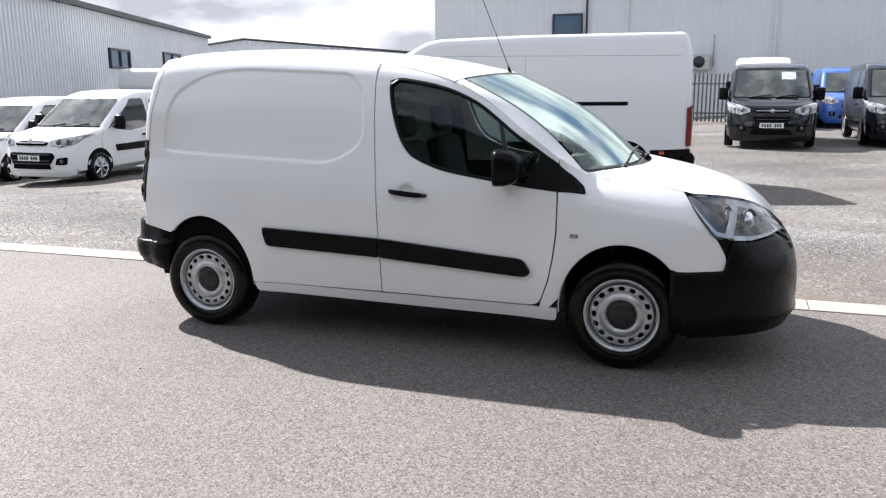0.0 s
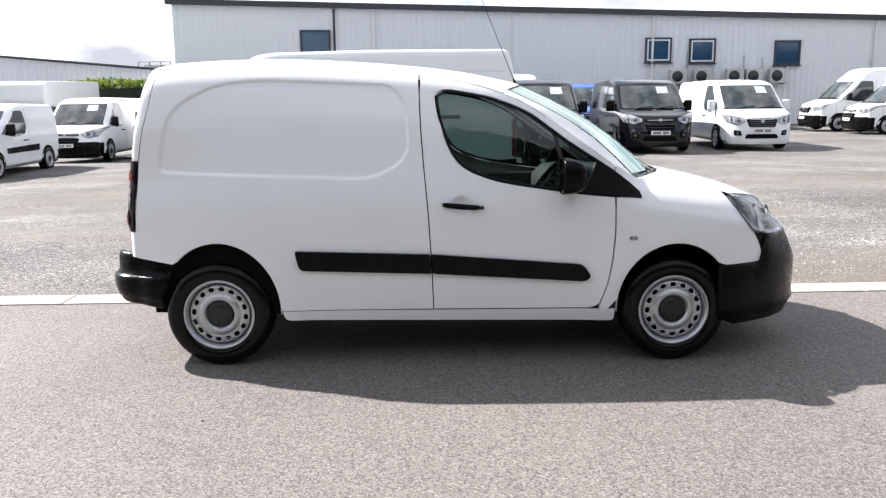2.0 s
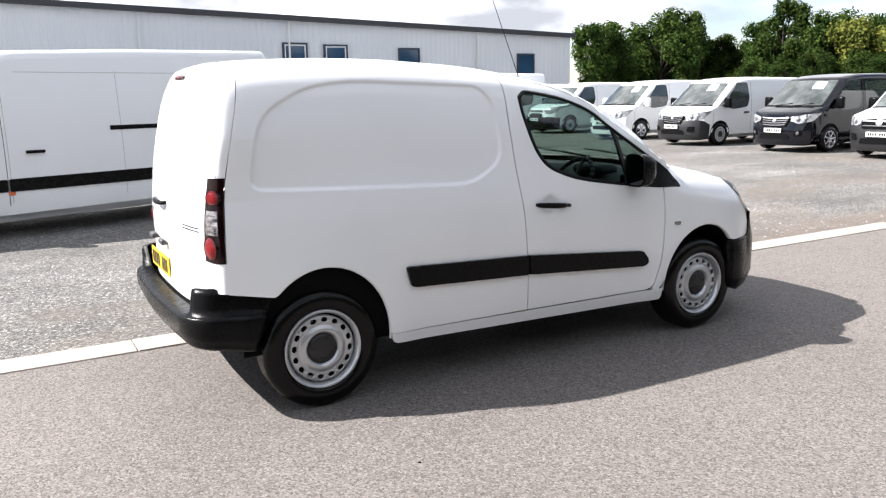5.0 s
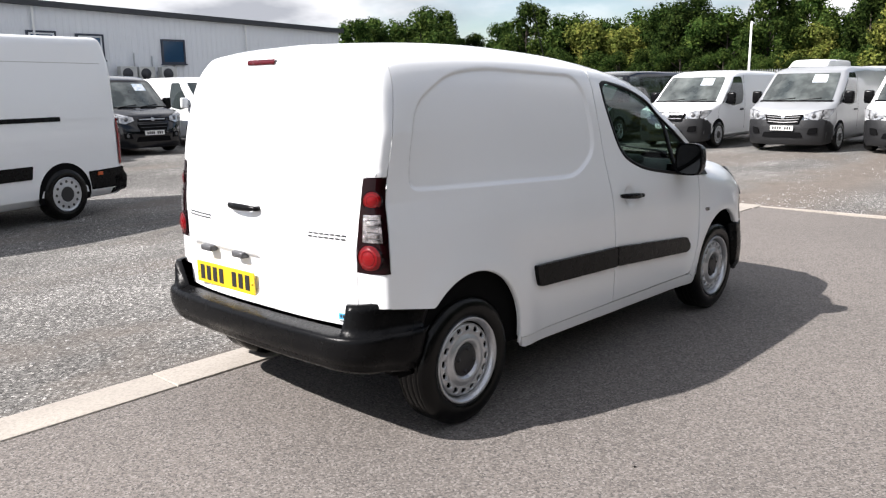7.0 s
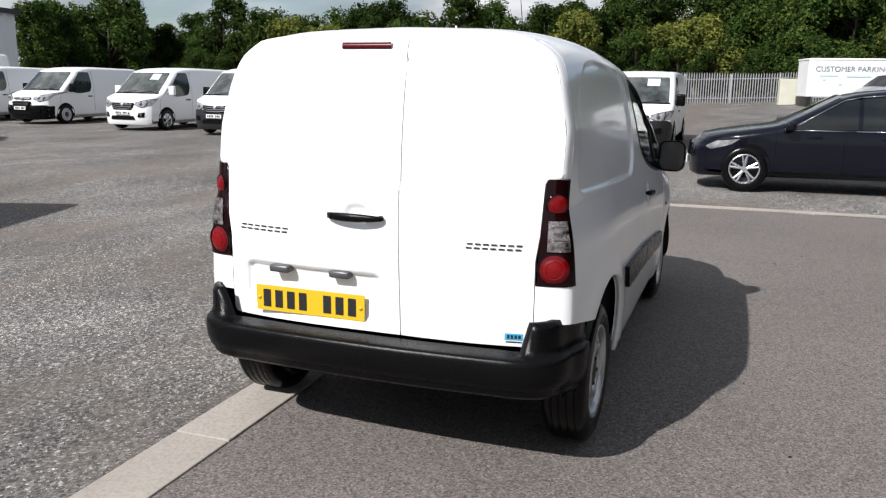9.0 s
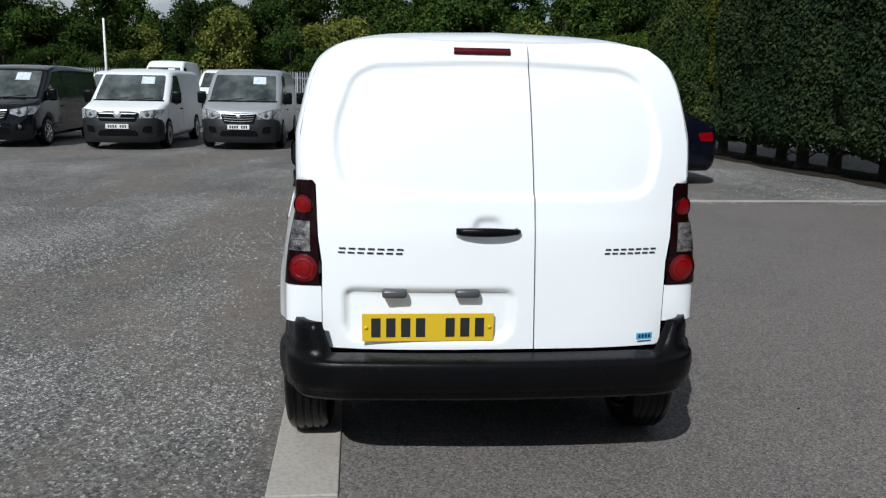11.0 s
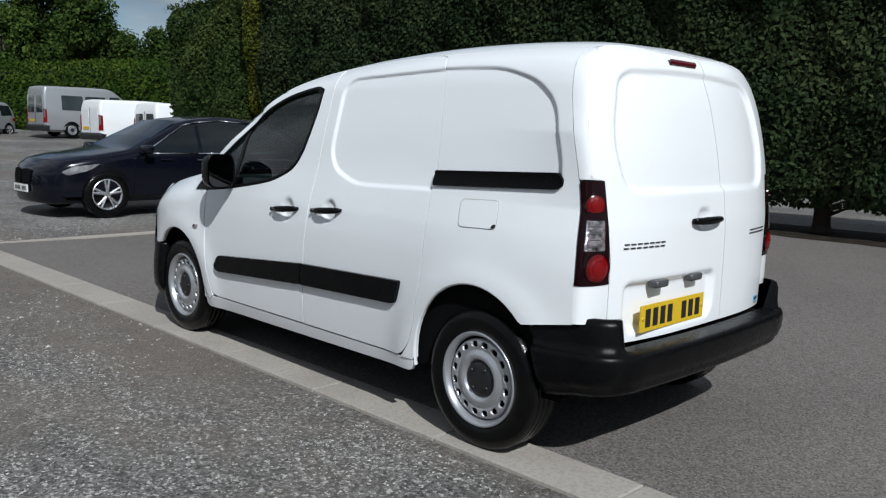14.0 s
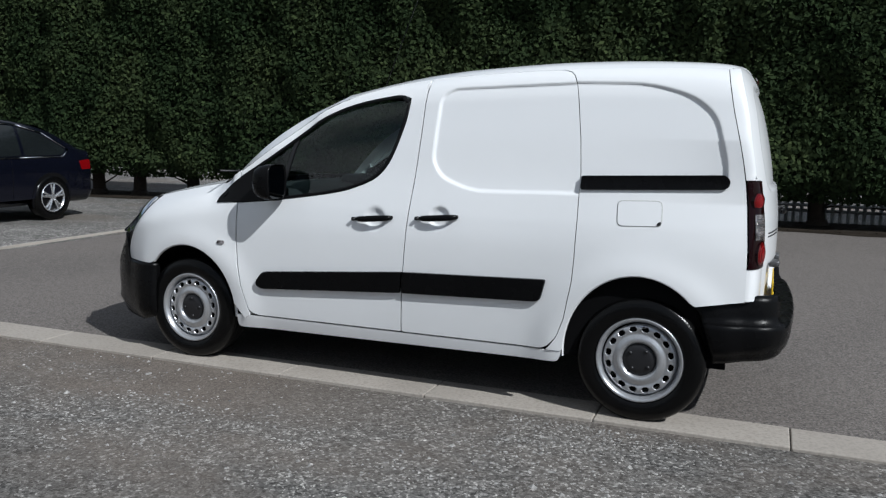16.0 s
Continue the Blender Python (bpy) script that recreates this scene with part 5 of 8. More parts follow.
def build_inner():
    """Dark lining behind the shut lines, floor, arches and the cab."""
    # cargo lining
    def liner(u, v):
        x = -0.40 + 1.70 * u
        a = v * 1.0
        z = 0.30 + (min(zc(x), 1.80) - 0.05 - 0.30) * min(1.0, (1 - abs(a)) * 1.7)
        w = half_width(x, min(z, float(np.interp(x, *ZT)))) - 0.055
        y = math.copysign(min(w, 1.6 * w * abs(a) + 0.0), a) if abs(a) > 0 else 0.0
        return (x, y, z)
    part("cargo_lining", patch(liner, 20, 40, 0, 1, -1, 1), M_DARK, van)
    part("lining_back", box(-0.40, -0.34, -0.66, 0.66, 0.50, 1.60), M_DARK, van)
    for s in (-1, 1):
        part("door_lining", box(1.26, 2.40, min(s * 0.79, s * 0.835), max(s * 0.79, s * 0.835), 0.30, 0.985, 0.02), M_TRIM, van, "dark grey door lining")
        part("wing_lining", box(2.40, 3.15, min(s * 0.55, s * 0.60), max(s * 0.55, s * 0.60), 0.25, 0.90), M_DARK, van)
    part("bulkhead", box(1.17, 1.20, -0.72, 0.72, 0.30, 1.62), M_BULK, van, "plain grey bulkhead behind the seats")
    part("underbody", box(-0.30, 3.40, -0.66, 0.66, 0.24, 0.34, 0.03), M_DARK, van)
    part("floor_pan", box(-0.585, -0.25, -0.70, 0.70, 0.40, 0.52), M_DARK, van)
    part("engine_block", box(2.75, 3.40, -0.52, 0.52, 0.28, 0.78, 0.04), M_DARK, van)
    for cx, cz, rx, rz in ARCHES:
        for s in (-1, 1):
            bm = bmesh.new()
            rows = []
            for i in range(25):
                a = radians(4 + (146 if cx < 1 else 172) * i / 24)
                rows.append([bm.verts.new((cx + 1.03 * rx * math.cos(a), s * y, cz + 1.03 * rz * math.sin(a))) for y in (0.50, 0.84)])
            for r0, r1 in zip(rows, rows[1:]):
                bm.faces.new((r0[0], r0[1], r1[1], r1[0]))
            bm.faces.new([r[0] for r in rows])
            part("wheel_arch", bm, M_DARK, van)
            # narrow lip round the arch
            lip = bmesh.new()
            rows = []
            for i in range(25):
                a = radians(-4 + 138 * i / 24) if cx < 1 else radians(42 + 143 * i / 24)
                row = []
                for r, o in ((1.0, -0.001), (0.987, -0.004), (0.982, -0.014), (1.0, -0.022)):
                    x, z = cx + rx * r * math.cos(a), cz + rz * r * math.sin(a)
                    row.append(lip.verts.new((x, s * (half_width(x, z) + o), z)))
                rows.append(row)
            for r0, r1 in zip(rows, rows[1:]):
                for k in range(3):
                    lip.faces.new((r0[k], r0[k + 1], r1[k + 1], r1[k]))
            part("arch_lip", lip, M_WHITE, van)
    # cab: floor, dash, wheel, seats
    part("cab_floor", box(1.20, 2.50, -0.79, 0.79, 0.28, 0.36), M_TRIM, van)
    bm = bmesh.new()
    prof = [(2.15, 0.62), (2.10, 0.80), (2.12, 0.98), (2.20, 1.055), (2.45, 1.075), (2.68, 1.055), (2.70, 0.62)]
    rows = [[bm.verts.new((x + 0.05 * (abs(y) / 0.75) ** 2 * -1, y, z)) for x, z in prof] for y in np.linspace(-0.78, 0.78, 13)]
    for r0, r1 in zip(rows, rows[1:]):
        for k in range(len(prof) - 1):
            bm.faces.new((r0[k], r0[k + 1], r1[k + 1], r1[k]))
    part("dashboard", bm, M_TRIM, van, "dark grey dashboard")
    part("dial_hood", box(2.12, 2.30, -0.52, -0.22, 1.04, 1.115, 0.035), M_TRIM, van)
    bm = bmesh.new()
    ax = Vector((-0.80, 0, 0.60)).normalized()
    c = Vector((2.00, -0.37, 1.005))
    t, b = Vector((0, 1, 0)), ax.cross(Vector((0, 1, 0))).normalized()
    ring = [c + (t * math.cos(2 * math.pi * i / 28) + b * math.sin(2 * math.pi * i / 28)) * 0.185 for i in range(29)]
    for p, q in zip(ring, ring[1:]):
        add_rod(bm, p, q, 0.015, n=8)
    for i in (0, 14, 21):
        add_rod(bm, c - ax * 0.03, ring[i], 0.014, n=8)
    add_rod(bm, c - ax * 0.35, c, 0.05, 0.07, 12)
    part("steering_wheel", bm, M_RUBBER, van, "black three-spoke steering wheel")
    for y in (-0.37, 0.37):
        bm = box(1.33, 1.82, y - 0.25, y + 0.25, 0.46, 0.66, 0.06, 3)
        part("seat", bm, M_SEAT, van, "dark cloth seat cushion")
        bm = box(-0.07, 0.07, -0.24, 0.24, 0, 0.60, 0.06, 3)
        bmesh.ops.transform(bm, matrix=pose(1.38, y, 0.62, 0, -13, 0), verts=bm.verts[:])
        part("seat_back", bm, M_SEAT, van, "dark cloth seat back")
        bm = box(-0.045, 0.045, -0.13, 0.13, 0, 0.19, 0.04, 3)
        bmesh.ops.transform(bm, matrix=pose(1.255, y, 1.235, 0, -10, 0), verts=bm.verts[:])
        part("head_rest", bm, M_SEAT, van)


def make_wheel():
    """Steel wheel with round vent holes, black centre cap and a grooved tyre; its face points to -y."""
    w = thing("wheel", "-", "-")
    w.name = "wheel"
    R = 0.317
    half = 0.098
    prof = [(0.205, -half + 0.022), (0.214, -half + 0.010), (0.232, -half + 0.001), (0.258, -half - 0.004), (0.280, -half + 0.001), (0.298, -half + 0.010), (0.309, -half + 0.020), (0.314, -half + 0.032)]
    for g in (-0.050, -0.017, 0.017, 0.050):
        prof += [(0.3168, g - 0.011), (0.3170, g - 0.005), (0.310, g - 0.0035), (0.310, g + 0.0035), (0.3170, g + 0.005), (0.3168, g + 0.011)]
    prof += [(r, -y) for r, y in prof[:8][::-1]]
    bm = bmesh.new()
    add_lathe(bm, prof, 64)
    # sidewall ribs
    bmesh.ops.recalc_face_normals(bm, faces=bm.faces[:])
    part("tyre", bm, M_TYRE, w, "black treaded road tyre")
    # rim and disc: 16 holes in the ring between r 0.128 and 0.166
    n = 16 * 16
    rim = [(0.196, 0.09), (0.184, 0.04), (0.182, -0.02), (0.186, -0.055), (0.192, -half + 0.020), (0.200, -half + 0.008), (0.209, -half + 0.002), (0.213, -half + 0.010), (0.208, -half + 0.028)]
    bm = bmesh.new()
    add_lathe(bm, rim[::-1], 72)
    disc = [(0.186, -0.040), (0.183, -0.052), (0.179, -0.062), (0.176, -0.067)] + [(0.174 - 0.003 * k, -0.0705 - 0.006 * math.sin(math.pi * k / 14)) for k in range(15)] + [(0.124, -0.073), (0.112, -0.083), (0.098, -0.086), (0.088, -0.080), (0.081, -0.062), (0.070, -0.056), (0.02, -0.056)]

    def skip(i, j):
        if j + 1 >= len(disc):
            return False
        rr = (disc[j][0] + disc[j + 1][0]) / 2
        a = ((i + 0.5) % 16 - 8) / n * 2 * math.pi * rr
        return abs(a / 0.0175) ** 2.6 + abs((rr - 0.155) / 0.0135) ** 2.6 < 1
    add_lathe(bm, disc, n, skip=skip)
    bmesh.ops.remove_doubles(bm, verts=bm.verts[:], dist=1e-5)
    holes = [e for e in bm.edges if len(e.link_faces) == 1 and 0.136 < math.hypot(e.verts[0].co.x, e.verts[0].co.z) < 0.1745 and e.verts[0].co.y < -0.068 and e.verts[1].co.y < -0.068]
    r = bmesh.ops.extrude_edge_only(bm, edges=holes)
    for v in r["geom"]:
        if isinstance(v, bmesh.types.BMVert):
            v.co.y += 0.014
    bmesh.ops.recalc_face_normals(bm, faces=bm.faces[:])
    part("rim", bm, M_RIM, w, "silver painted steel rim with round vent holes")
    bm = bmesh.new()
    add_lathe(bm, [(0.083, -0.060), (0.080, -0.070), (0.066, -0.077), (0.045, -0.080), (0.0, -0.081)], 32)
    for k in range(4):
        a = math.pi / 2 * k + 0.5
        add_rod(bm, (0.055 * math.cos(a), -0.074, 0.055 * math.sin(a)), (0.055 * math.cos(a), -0.085, 0.055 * math.sin(a)), 0.011, 0.009, 6)
    part("hub_cap", bm, M_CAP, w, "black plastic centre cap")
    bm = bmesh.new()
    add_rod(bm, (0.172 * math.cos(2.6), -0.045, 0.172 * math.sin(2.6)), (0.165 * math.cos(2.6), -0.085, 0.165 * math.sin(2.6)), 0.004, 0.004, 8)
    part("valve", bm, M_RUBBER, w)
    bm = bmesh.new()
    add_rod(bm, (0, -0.015, 0), (0, 0.09, 0), 0.165, n=32)
    part("brake_drum", bm, M_DARK, w)
    return w


build_sides()
build_top()
for side in (-1, 1):
    wing_lamp(side)
bumper_front()
bumper_rear()
build_rear()
build_left()
build_inner()
wheel = make_wheel()
del wheel["label"], wheel["category"]
wheel.parent = van
wheel.matrix_basis = pose(0.0, -0.775, 0.299, 0, 40, 0)
for x, y, z, rz, spin in ((2.728, -0.775, 0.297, 0, 10), (0.0, 0.775, 0.317, 180, 65), (2.728, 0.775, 0.317, 180, 25)):
    c = copy_thing(wheel, pose(x, y, z, 0, spin, rz))
    c.parent = van

# ---- ground, kerb and edging ----


def ground_z(x, y):
    """The yard rises gently ahead and falls off behind the parked rows."""
    g = 0.018 * max(0.0, x - 20) + 0.0016 * max(0.0, x - 22) * min(max(0.0, -y), 12) 
    g -= 0.034 * max(0.0, y - 9) * min(max((4 - x) / 12, 0), 1)
    def ease(t):
        t = min(max(t, 0.0), 1.0)
        return t * t * (3 - 2 * t)
    g -= 0.12 * ease((y - 3) / 3) * ease((7.0 - x) / 2) * ease((x + 7) / 2.5) * (1 - ease((y - 10) / 3))
    west = min(max(0.0, -x - 3), 10)
    g -= 0.06 * west * min(max((y - 2) / 4, 0), 1) * (1 - min(max((y - 10) / 8, 0), 1))
    g -= 0.035 * max(0.0, y - 9) * min(max((-x - 11) / 6, 0), 1)
    return max(min(g, 1.4), -1.2)


def kerb_y(x):
    return 0.62 + 0.018 * (x + 1)


def ground_mesh():
    def axis(lo, hi):
        v = [0.0]
        while v[-1] < hi:
            v.append(v[-1] + max(0.8, 0.09 * v[-1]))
        w = [0.0]
        while w[-1] > lo:
            w.append(w[-1] - max(0.8, 0.09 * -w[-1]))
        return sorted(set(w + v))
    xs, ys = axis(-900, 900), axis(-900, 900)
    verts = [(x, y, ground_z(x, y) - (0.045 if y < 0.6 and x < 7.5 else 0.012)) for x in xs for y in ys]
    n = len(ys)
    faces = [(i * n + j, (i + 1) * n + j, (i + 1) * n + j + 1, i * n + j + 1) for i in range(len(xs) - 1) for j in range(n - 1)]
    return tagged(mesh_part("ground", verts, faces, M_GRAVEL, None, "", True), "grey compacted gravel yard with worn bare patches", "ground", "", "structure")


ground_mesh()
# the tarmac bay: a slab between the kerb, the front edging and the hedge
cells = 40
tx = [-40 + 47.7 * i / cells for i in range(cells + 1)]
tverts = [(x, y, z) for x in tx for y, z in ((-9.6, -0.02), (-0.6, -0.02), (kerb_y(x) + 0.01, -0.004))]
tfaces = [(3 * i + k, 3 * i + 3 + k, 3 * i + 4 + k, 3 * i + 1 + k) for i in range(cells) for k in (0, 1)]
tagged(mesh_part("pavement", tverts, tfaces, M_TARMAC), "worn grey tarmac bay with pale aggregate", "tarmac", "", "structure")

kerb = thing("kerb", "flush row of weathered concrete kerb stones beside the tarmac", "kerb", "", "structure")
x = 7.52
kerb_len = 0.915
random.seed(4)
while x > -16:
    bm = box(x - kerb_len + 0.005, x - 0.001, 0, 0.285, -0.10, 0.006, 0.006, 2)
    for v in bm.verts:
        v.co.y += kerb_y(v.co.x)
    k = part("kerb_stone", bm, M_CONC, kerb, smooth=False)
    k.location.z = random.uniform(-0.002, 0.002)
    x -= kerb_len
bm = bmesh.new()
add_box(bm, 7.52, 7.83, kerb_y(7.6) - 0.02, kerb_y(7.6) + 0.285, -0.1, 0.006, 0.006)
part("kerb_stone", bm, M_CONC, kerb, smooth=False)

edging = thing("edging", "narrow pale concrete edging along the front of the bay", "kerb", "", "structure")
y = kerb_y(7.7) - 0.03
while y > -11:
    bm = box(7.72, 7.785, y - 0.912, y - 0.002, -0.1, 0.007, 0.004)
    for v in bm.verts:
        v.co.x += -0.035 * v.co.y
    part("edging_stone", bm, M_CONC, edging, smooth=False)
    y -= 0.915


def stones(name, label, n, region, lo, hi, seed, mat):
    """Loose chips, each a small uneven lump pressed into the ground."""
    rng = np.random.RandomState(seed)
    base = np.array([(1, 0, 0), (-1, 0, 0), (0, 1, 0), (0, -1, 0), (0, 0, 1.0)])
    tri = [(0, 2, 4), (2, 1, 4), (1, 3, 4), (3, 0, 4)]
    V, F = [], []
    while len(V) < n * 5:
        p = region(rng)
        if p is None:
            continue
        r = rng.uniform(lo, hi) * rng.uniform(0.6, 1.2)
        a = rng.uniform(0, 6.28)
        q = base * np.array([1, rng.uniform(0.6, 1), rng.uniform(0.35, 0.7)]) * r
        q += rng.uniform(-0.2, 0.2, q.shape) * r
        c, s = math.cos(a), math.sin(a)
        k = len(V)
        for vx, vy, vz in q:
            V.append((p[0] + vx * c - vy * s, p[1] + vx * s + vy * c, p[2] + vz))
        F += [tuple(i + k for i in t) for t in tri]
    ob = mesh_part(name, V, F, mat)
    return tagged(ob, label, "gravel", "", "stuff")


def near_gravel(rng):
    x, y = rng.uniform(-7, 7), 1.0 + rng.rand() ** 1.3 * 5.5
    if noise.noise(Vector((x * 0.6, y * 0.6, 3.0))) < rng.uniform(-0.35, 0.35):
        return None
    if y < kerb_y(x) + 0.30:
        return None
    if y < kerb_y(x) + 0.95 + 0.5 * noise.noise(Vector((x * 0.7, 2.0, 5.0))) and x > 0.6 and rng.rand() < 0.82:
        return None
    return x, y, ground_z(x, y) - 0.014


def far_gravel(rng):
    x, y = rng.uniform(-10, 16), rng.uniform(1.2, 15)
    if noise.noise(Vector((x * 0.35, y * 0.35, 7.0))) < rng.uniform(-0.3, 0.3):
        return None
    return x, y, ground_z(x, y) - 0.014


def hedge_foot(rng):
    return rng.uniform(-14, 20), rng.uniform(-10.8, -9.3), 0.004


def front_gravel(rng):
    x, y = 7.95 + rng.rand() ** 1.4 * 9, rng.uniform(-9.6, 1.2)
    if noise.noise(Vector((x * 0.5, y * 0.5, 4.0))) < rng.uniform(-0.5, 0.3):
        return None
    return x, y, ground_z(x, y) - 0.014


def bay_chips(rng):
    return rng.uniform(-4.5, 7.5), rng.uniform(-6.5, -0.7), -0.021


stones("gravel_chips", "loose pale and dark gravel chips on the yard", 46000, near_gravel, 0.004, 0.013, 1, M_STONE)
stones("pale_chips", "small whitish chips strewn over the gravel", 3600, near_gravel, 0.004, 0.010, 5, M_CHIP)
stones("gravel_scatter", "scattered grey stones over the gravel yard", 12000, far_gravel, 0.008, 0.020, 2, M_STONE)
stones("front_chips", "loose grey stones between the edging and the dark car", 9000, front_gravel, 0.007, 0.019, 6, M_STONE)
stones("tarmac_chips", "few dark chips lying on the tarmac bay", 160, bay_chips, 0.005, 0.012, 3, M_DARK)

# ---- parked vehicles ----


def extruded(outline, half, place, r=0.07, step=0.16, segs=4):
    """A closed side outline given width, with rounded shoulders; place(x, y, z) shapes the result."""
    pts = [Vector(p) for p in outline]
    n = len(pts)
    area = sum(a.x * b.y - b.x * a.y for a, b in zip(pts, pts[1:] + pts[:1]))
    if area < 0:
        pts.reverse()
    inn = []
    for i in range(n):
        a, b = pts[i - 1], pts[(i + 1) % n]
        t = (b - a).normalized()
        inn.append(Vector((-t.y, t.x)))
    bm = bmesh.new()
    rings = []
    levels = []
    for k in range(segs + 1):
        a = math.pi / 2 * k / segs
        levels.append((r * (1 - math.sin(a)), -(half - r * (1 - math.cos(a)))))
    flat = half - r
    levels += [(0.0, flat * f) for f in (-0.86, -0.7, -0.5, -0.25, 0.0, 0.25, 0.5, 0.7, 0.86)] + [(d, -y) for d, y in levels[::-1]]
    for d, y in levels:
        rings.append([bm.verts.new(place(p.x + q.x * d, y, p.y + q.y * d)) for p, q in zip(pts, inn)])
    for r0, r1 in zip(rings, rings[1:]):
        for i in range(n):
            bm.faces.new((r0[i], r0[(i + 1) % n], r1[(i + 1) % n], r1[i]))
    for sgn, ring in ((-1, rings[0]), (1, rings[-1])):
        o = [(p.x + q.x * r, p.y + q.y * r) for p, q in zip(pts, inn)]
        face = sheet(o, step, lambda u, v: place(u, sgn * half, v), None, 0, (0, sgn, 0))
        me = bpy.data.meshes.new("tmp")
        face.to_mesh(me)
        face.free()
        bm.from_mesh(me)
        bpy.data.meshes.remove(me)
    bmesh.ops.remove_doubles(bm, verts=bm.verts[:], dist=0.002)
    bmesh.ops.recalc_face_normals(bm, faces=bm.faces[:])
    return bm


WHEEL_MESH = {}


def road_wheel(parent, x, y, z, r, style):
    key = (round(r, 3), style, y > 0)
    if key not in WHEEL_MESH:
        s = 1 if y > 0 else -1
        bm = bmesh.new()
        h = 0.10
        add_lathe(bm, [(r * 0.66, s * (h - 0.01)), (r * 0.74, s * h), (r * 0.93, s * h), (r * 0.99, s * (h - 0.03)), (r, s * 0.03), (r, -s * 0.05), (r * 0.97, -s * h), (r * 0.6, -s * h)], 36)
        bmesh.ops.recalc_face_normals(bm, faces=bm.faces[:])
        me1 = bpy.data.meshes.new("tyre")
        for f in bm.faces:
            f.smooth = True
        bm.to_mesh(me1)
        me1.materials.append(M_TYRE)
        bm, hub = bmesh.new(), bmesh.new()
        R = r * 0.68
        if style == "steel":
            add_lathe(bm, [(R, s * (h - 0.012)), (R * 0.93, s * (h - 0.004)), (R * 0.86, s * (h - 0.011)), (R * 0.6, s * (h - 0.011)), (R * 0.5, s * (h - 0.006)), (R * 0.4, s * (h - 0.009))], 32)
            for k in range(12):
                a = 2 * math.pi * k / 12
                add_rod(hub, (R * 0.73 * math.cos(a), s * (h - 0.012), R * 0.73 * math.sin(a)), (R * 0.73 * math.cos(a), s * (h - 0.0085), R * 0.73 * math.sin(a)), R * 0.085, n=8)
            m2 = M_RIM
        else:
            add_lathe(bm, [(R, s * (h - 0.012)), (R * 0.94, s * (h - 0.003)), (R * 0.87, s * (h - 0.02)), (R * 0.85, s * (h - 0.07))], 36)
            for k in range(5 if style == "alloy" else 7):
                for da in ((-0.16, 0.16) if style == "alloy" else (0.0,)):
                    a = 2 * math.pi * k / (5 if style == "alloy" else 7) + 0.3
                    p = Vector((R * 0.18 * math.cos(a), s * (h - 0.018), R * 0.18 * math.sin(a)))
                    q = Vector((R * 0.90 * math.cos(a + da), s * (h - 0.014), R * 0.90 * math.sin(a + da)))
                    add_rod(bm, p, q, 0.022, 0.018, 6)
            add_lathe(bm, [(R * 0.24, s * (h - 0.03)), (R * 0.2, s * (h - 0.006)), (0.0, s * (h - 0.004))], 20)
            m2 = M_ALLOY
        me2 = bpy.data.meshes.new("rim")
        bm.to_mesh(me2)
        me2.materials.append(m2)
        add_rod(hub, (0, s * (h - 0.085), 0), (0, s * (h - 0.075), 0), R * 0.96, n=24)
        if style == "steel":
            add_rod(hub, (0, s * (h - 0.02), 0), (0, s * (h - 0.001), 0), R * 0.46, R * 0.42, 24)
        me3 = bpy.data.meshes.new("hub")
        hub.to_mesh(me3)
        me3.materials.append(M_CAP)
        WHEEL_MESH[key] = (me1, me2, me3)
    w = new("wheel")
    w.parent = parent
    w.location = (x, y, z)
    for nm, me in zip(("tyre", "rim", "hub"), WHEEL_MESH[key]):
        o = new(nm, me)
        o.parent = w


VAN_STYLES = {
    # L, half width, height, front overhang, wheelbase, screen foot (from nose, z), screen head (from nose, z), roof start (from nose)
    "mid": dict(L=5.0, w=0.965, H=1.96, fo=0.93, wb=3.10, foot=(0.62, 1.14), head=(1.42, 1.84), roof=2.1, nose=(0.10, 0.98), r=0.325),
    "custom": dict(L=4.97, w=0.985, H=1.99, fo=1.0, wb=2.93, foot=(0.78, 1.16), head=(1.55, 1.85), roof=2.2, nose=(0.10, 0.98), r=0.33),
    "small": dict(L=4.42, w=0.91, H=1.83, fo=0.90, wb=2.70, foot=(0.98, 1.10), head=(1.80, 1.70), roof=2.4, nose=(0.12, 0.94), r=0.315),
    "vito": dict(L=5.1, w=0.955, H=1.91, fo=0.90, wb=3.20, foot=(0.88, 1.12), head=(1.66, 1.79), roof=2.3, nose=(0.10, 0.95), r=0.325),
    "large": dict(L=6.06, w=1.03, H=2.46, fo=0.66, wb=4.33, foot=(0.48, 1.34), head=(1.32, 2.08), roof=1.90, nose=(0.12, 1.08), r=0.35),
    "tall": dict(L=5.6, w=1.0, H=2.35, fo=1.02, wb=3.30, foot=(0.85, 1.30), head=(1.60, 2.05), roof=2.3, nose=(0.10, 1.05), r=0.34),
}


# front lamps: inner edge, heights of the upper and lower edge from grille to wing, reach along the wing
LAMPS = {
    "mid": (0.50, (0.88, 0.93, 0.98, 1.00), (0.79, 0.72, 0.79, 0.96), 0.30),
    "custom": (0.52, (0.93, 1.01, 1.08, 1.12), (0.85, 0.78, 0.84, 1.05), 0.40),
    "small": (0.48, (0.88, 0.93, 0.97, 0.99), (0.81, 0.77, 0.82, 0.95), 0.34),
    "vito": (0.53, (0.89, 0.92, 0.94, 0.95), (0.77, 0.72, 0.77, 0.92), 0.26),
    "large": (0.62, (0.98, 1.07, 1.14, 1.15), (0.80, 0.78, 0.86, 1.08), 0.25),
    "tall": (0.52, (1.00, 1.06, 1.09, 1.10), (0.87, 0.84, 0.90, 1.04), 0.25),
}
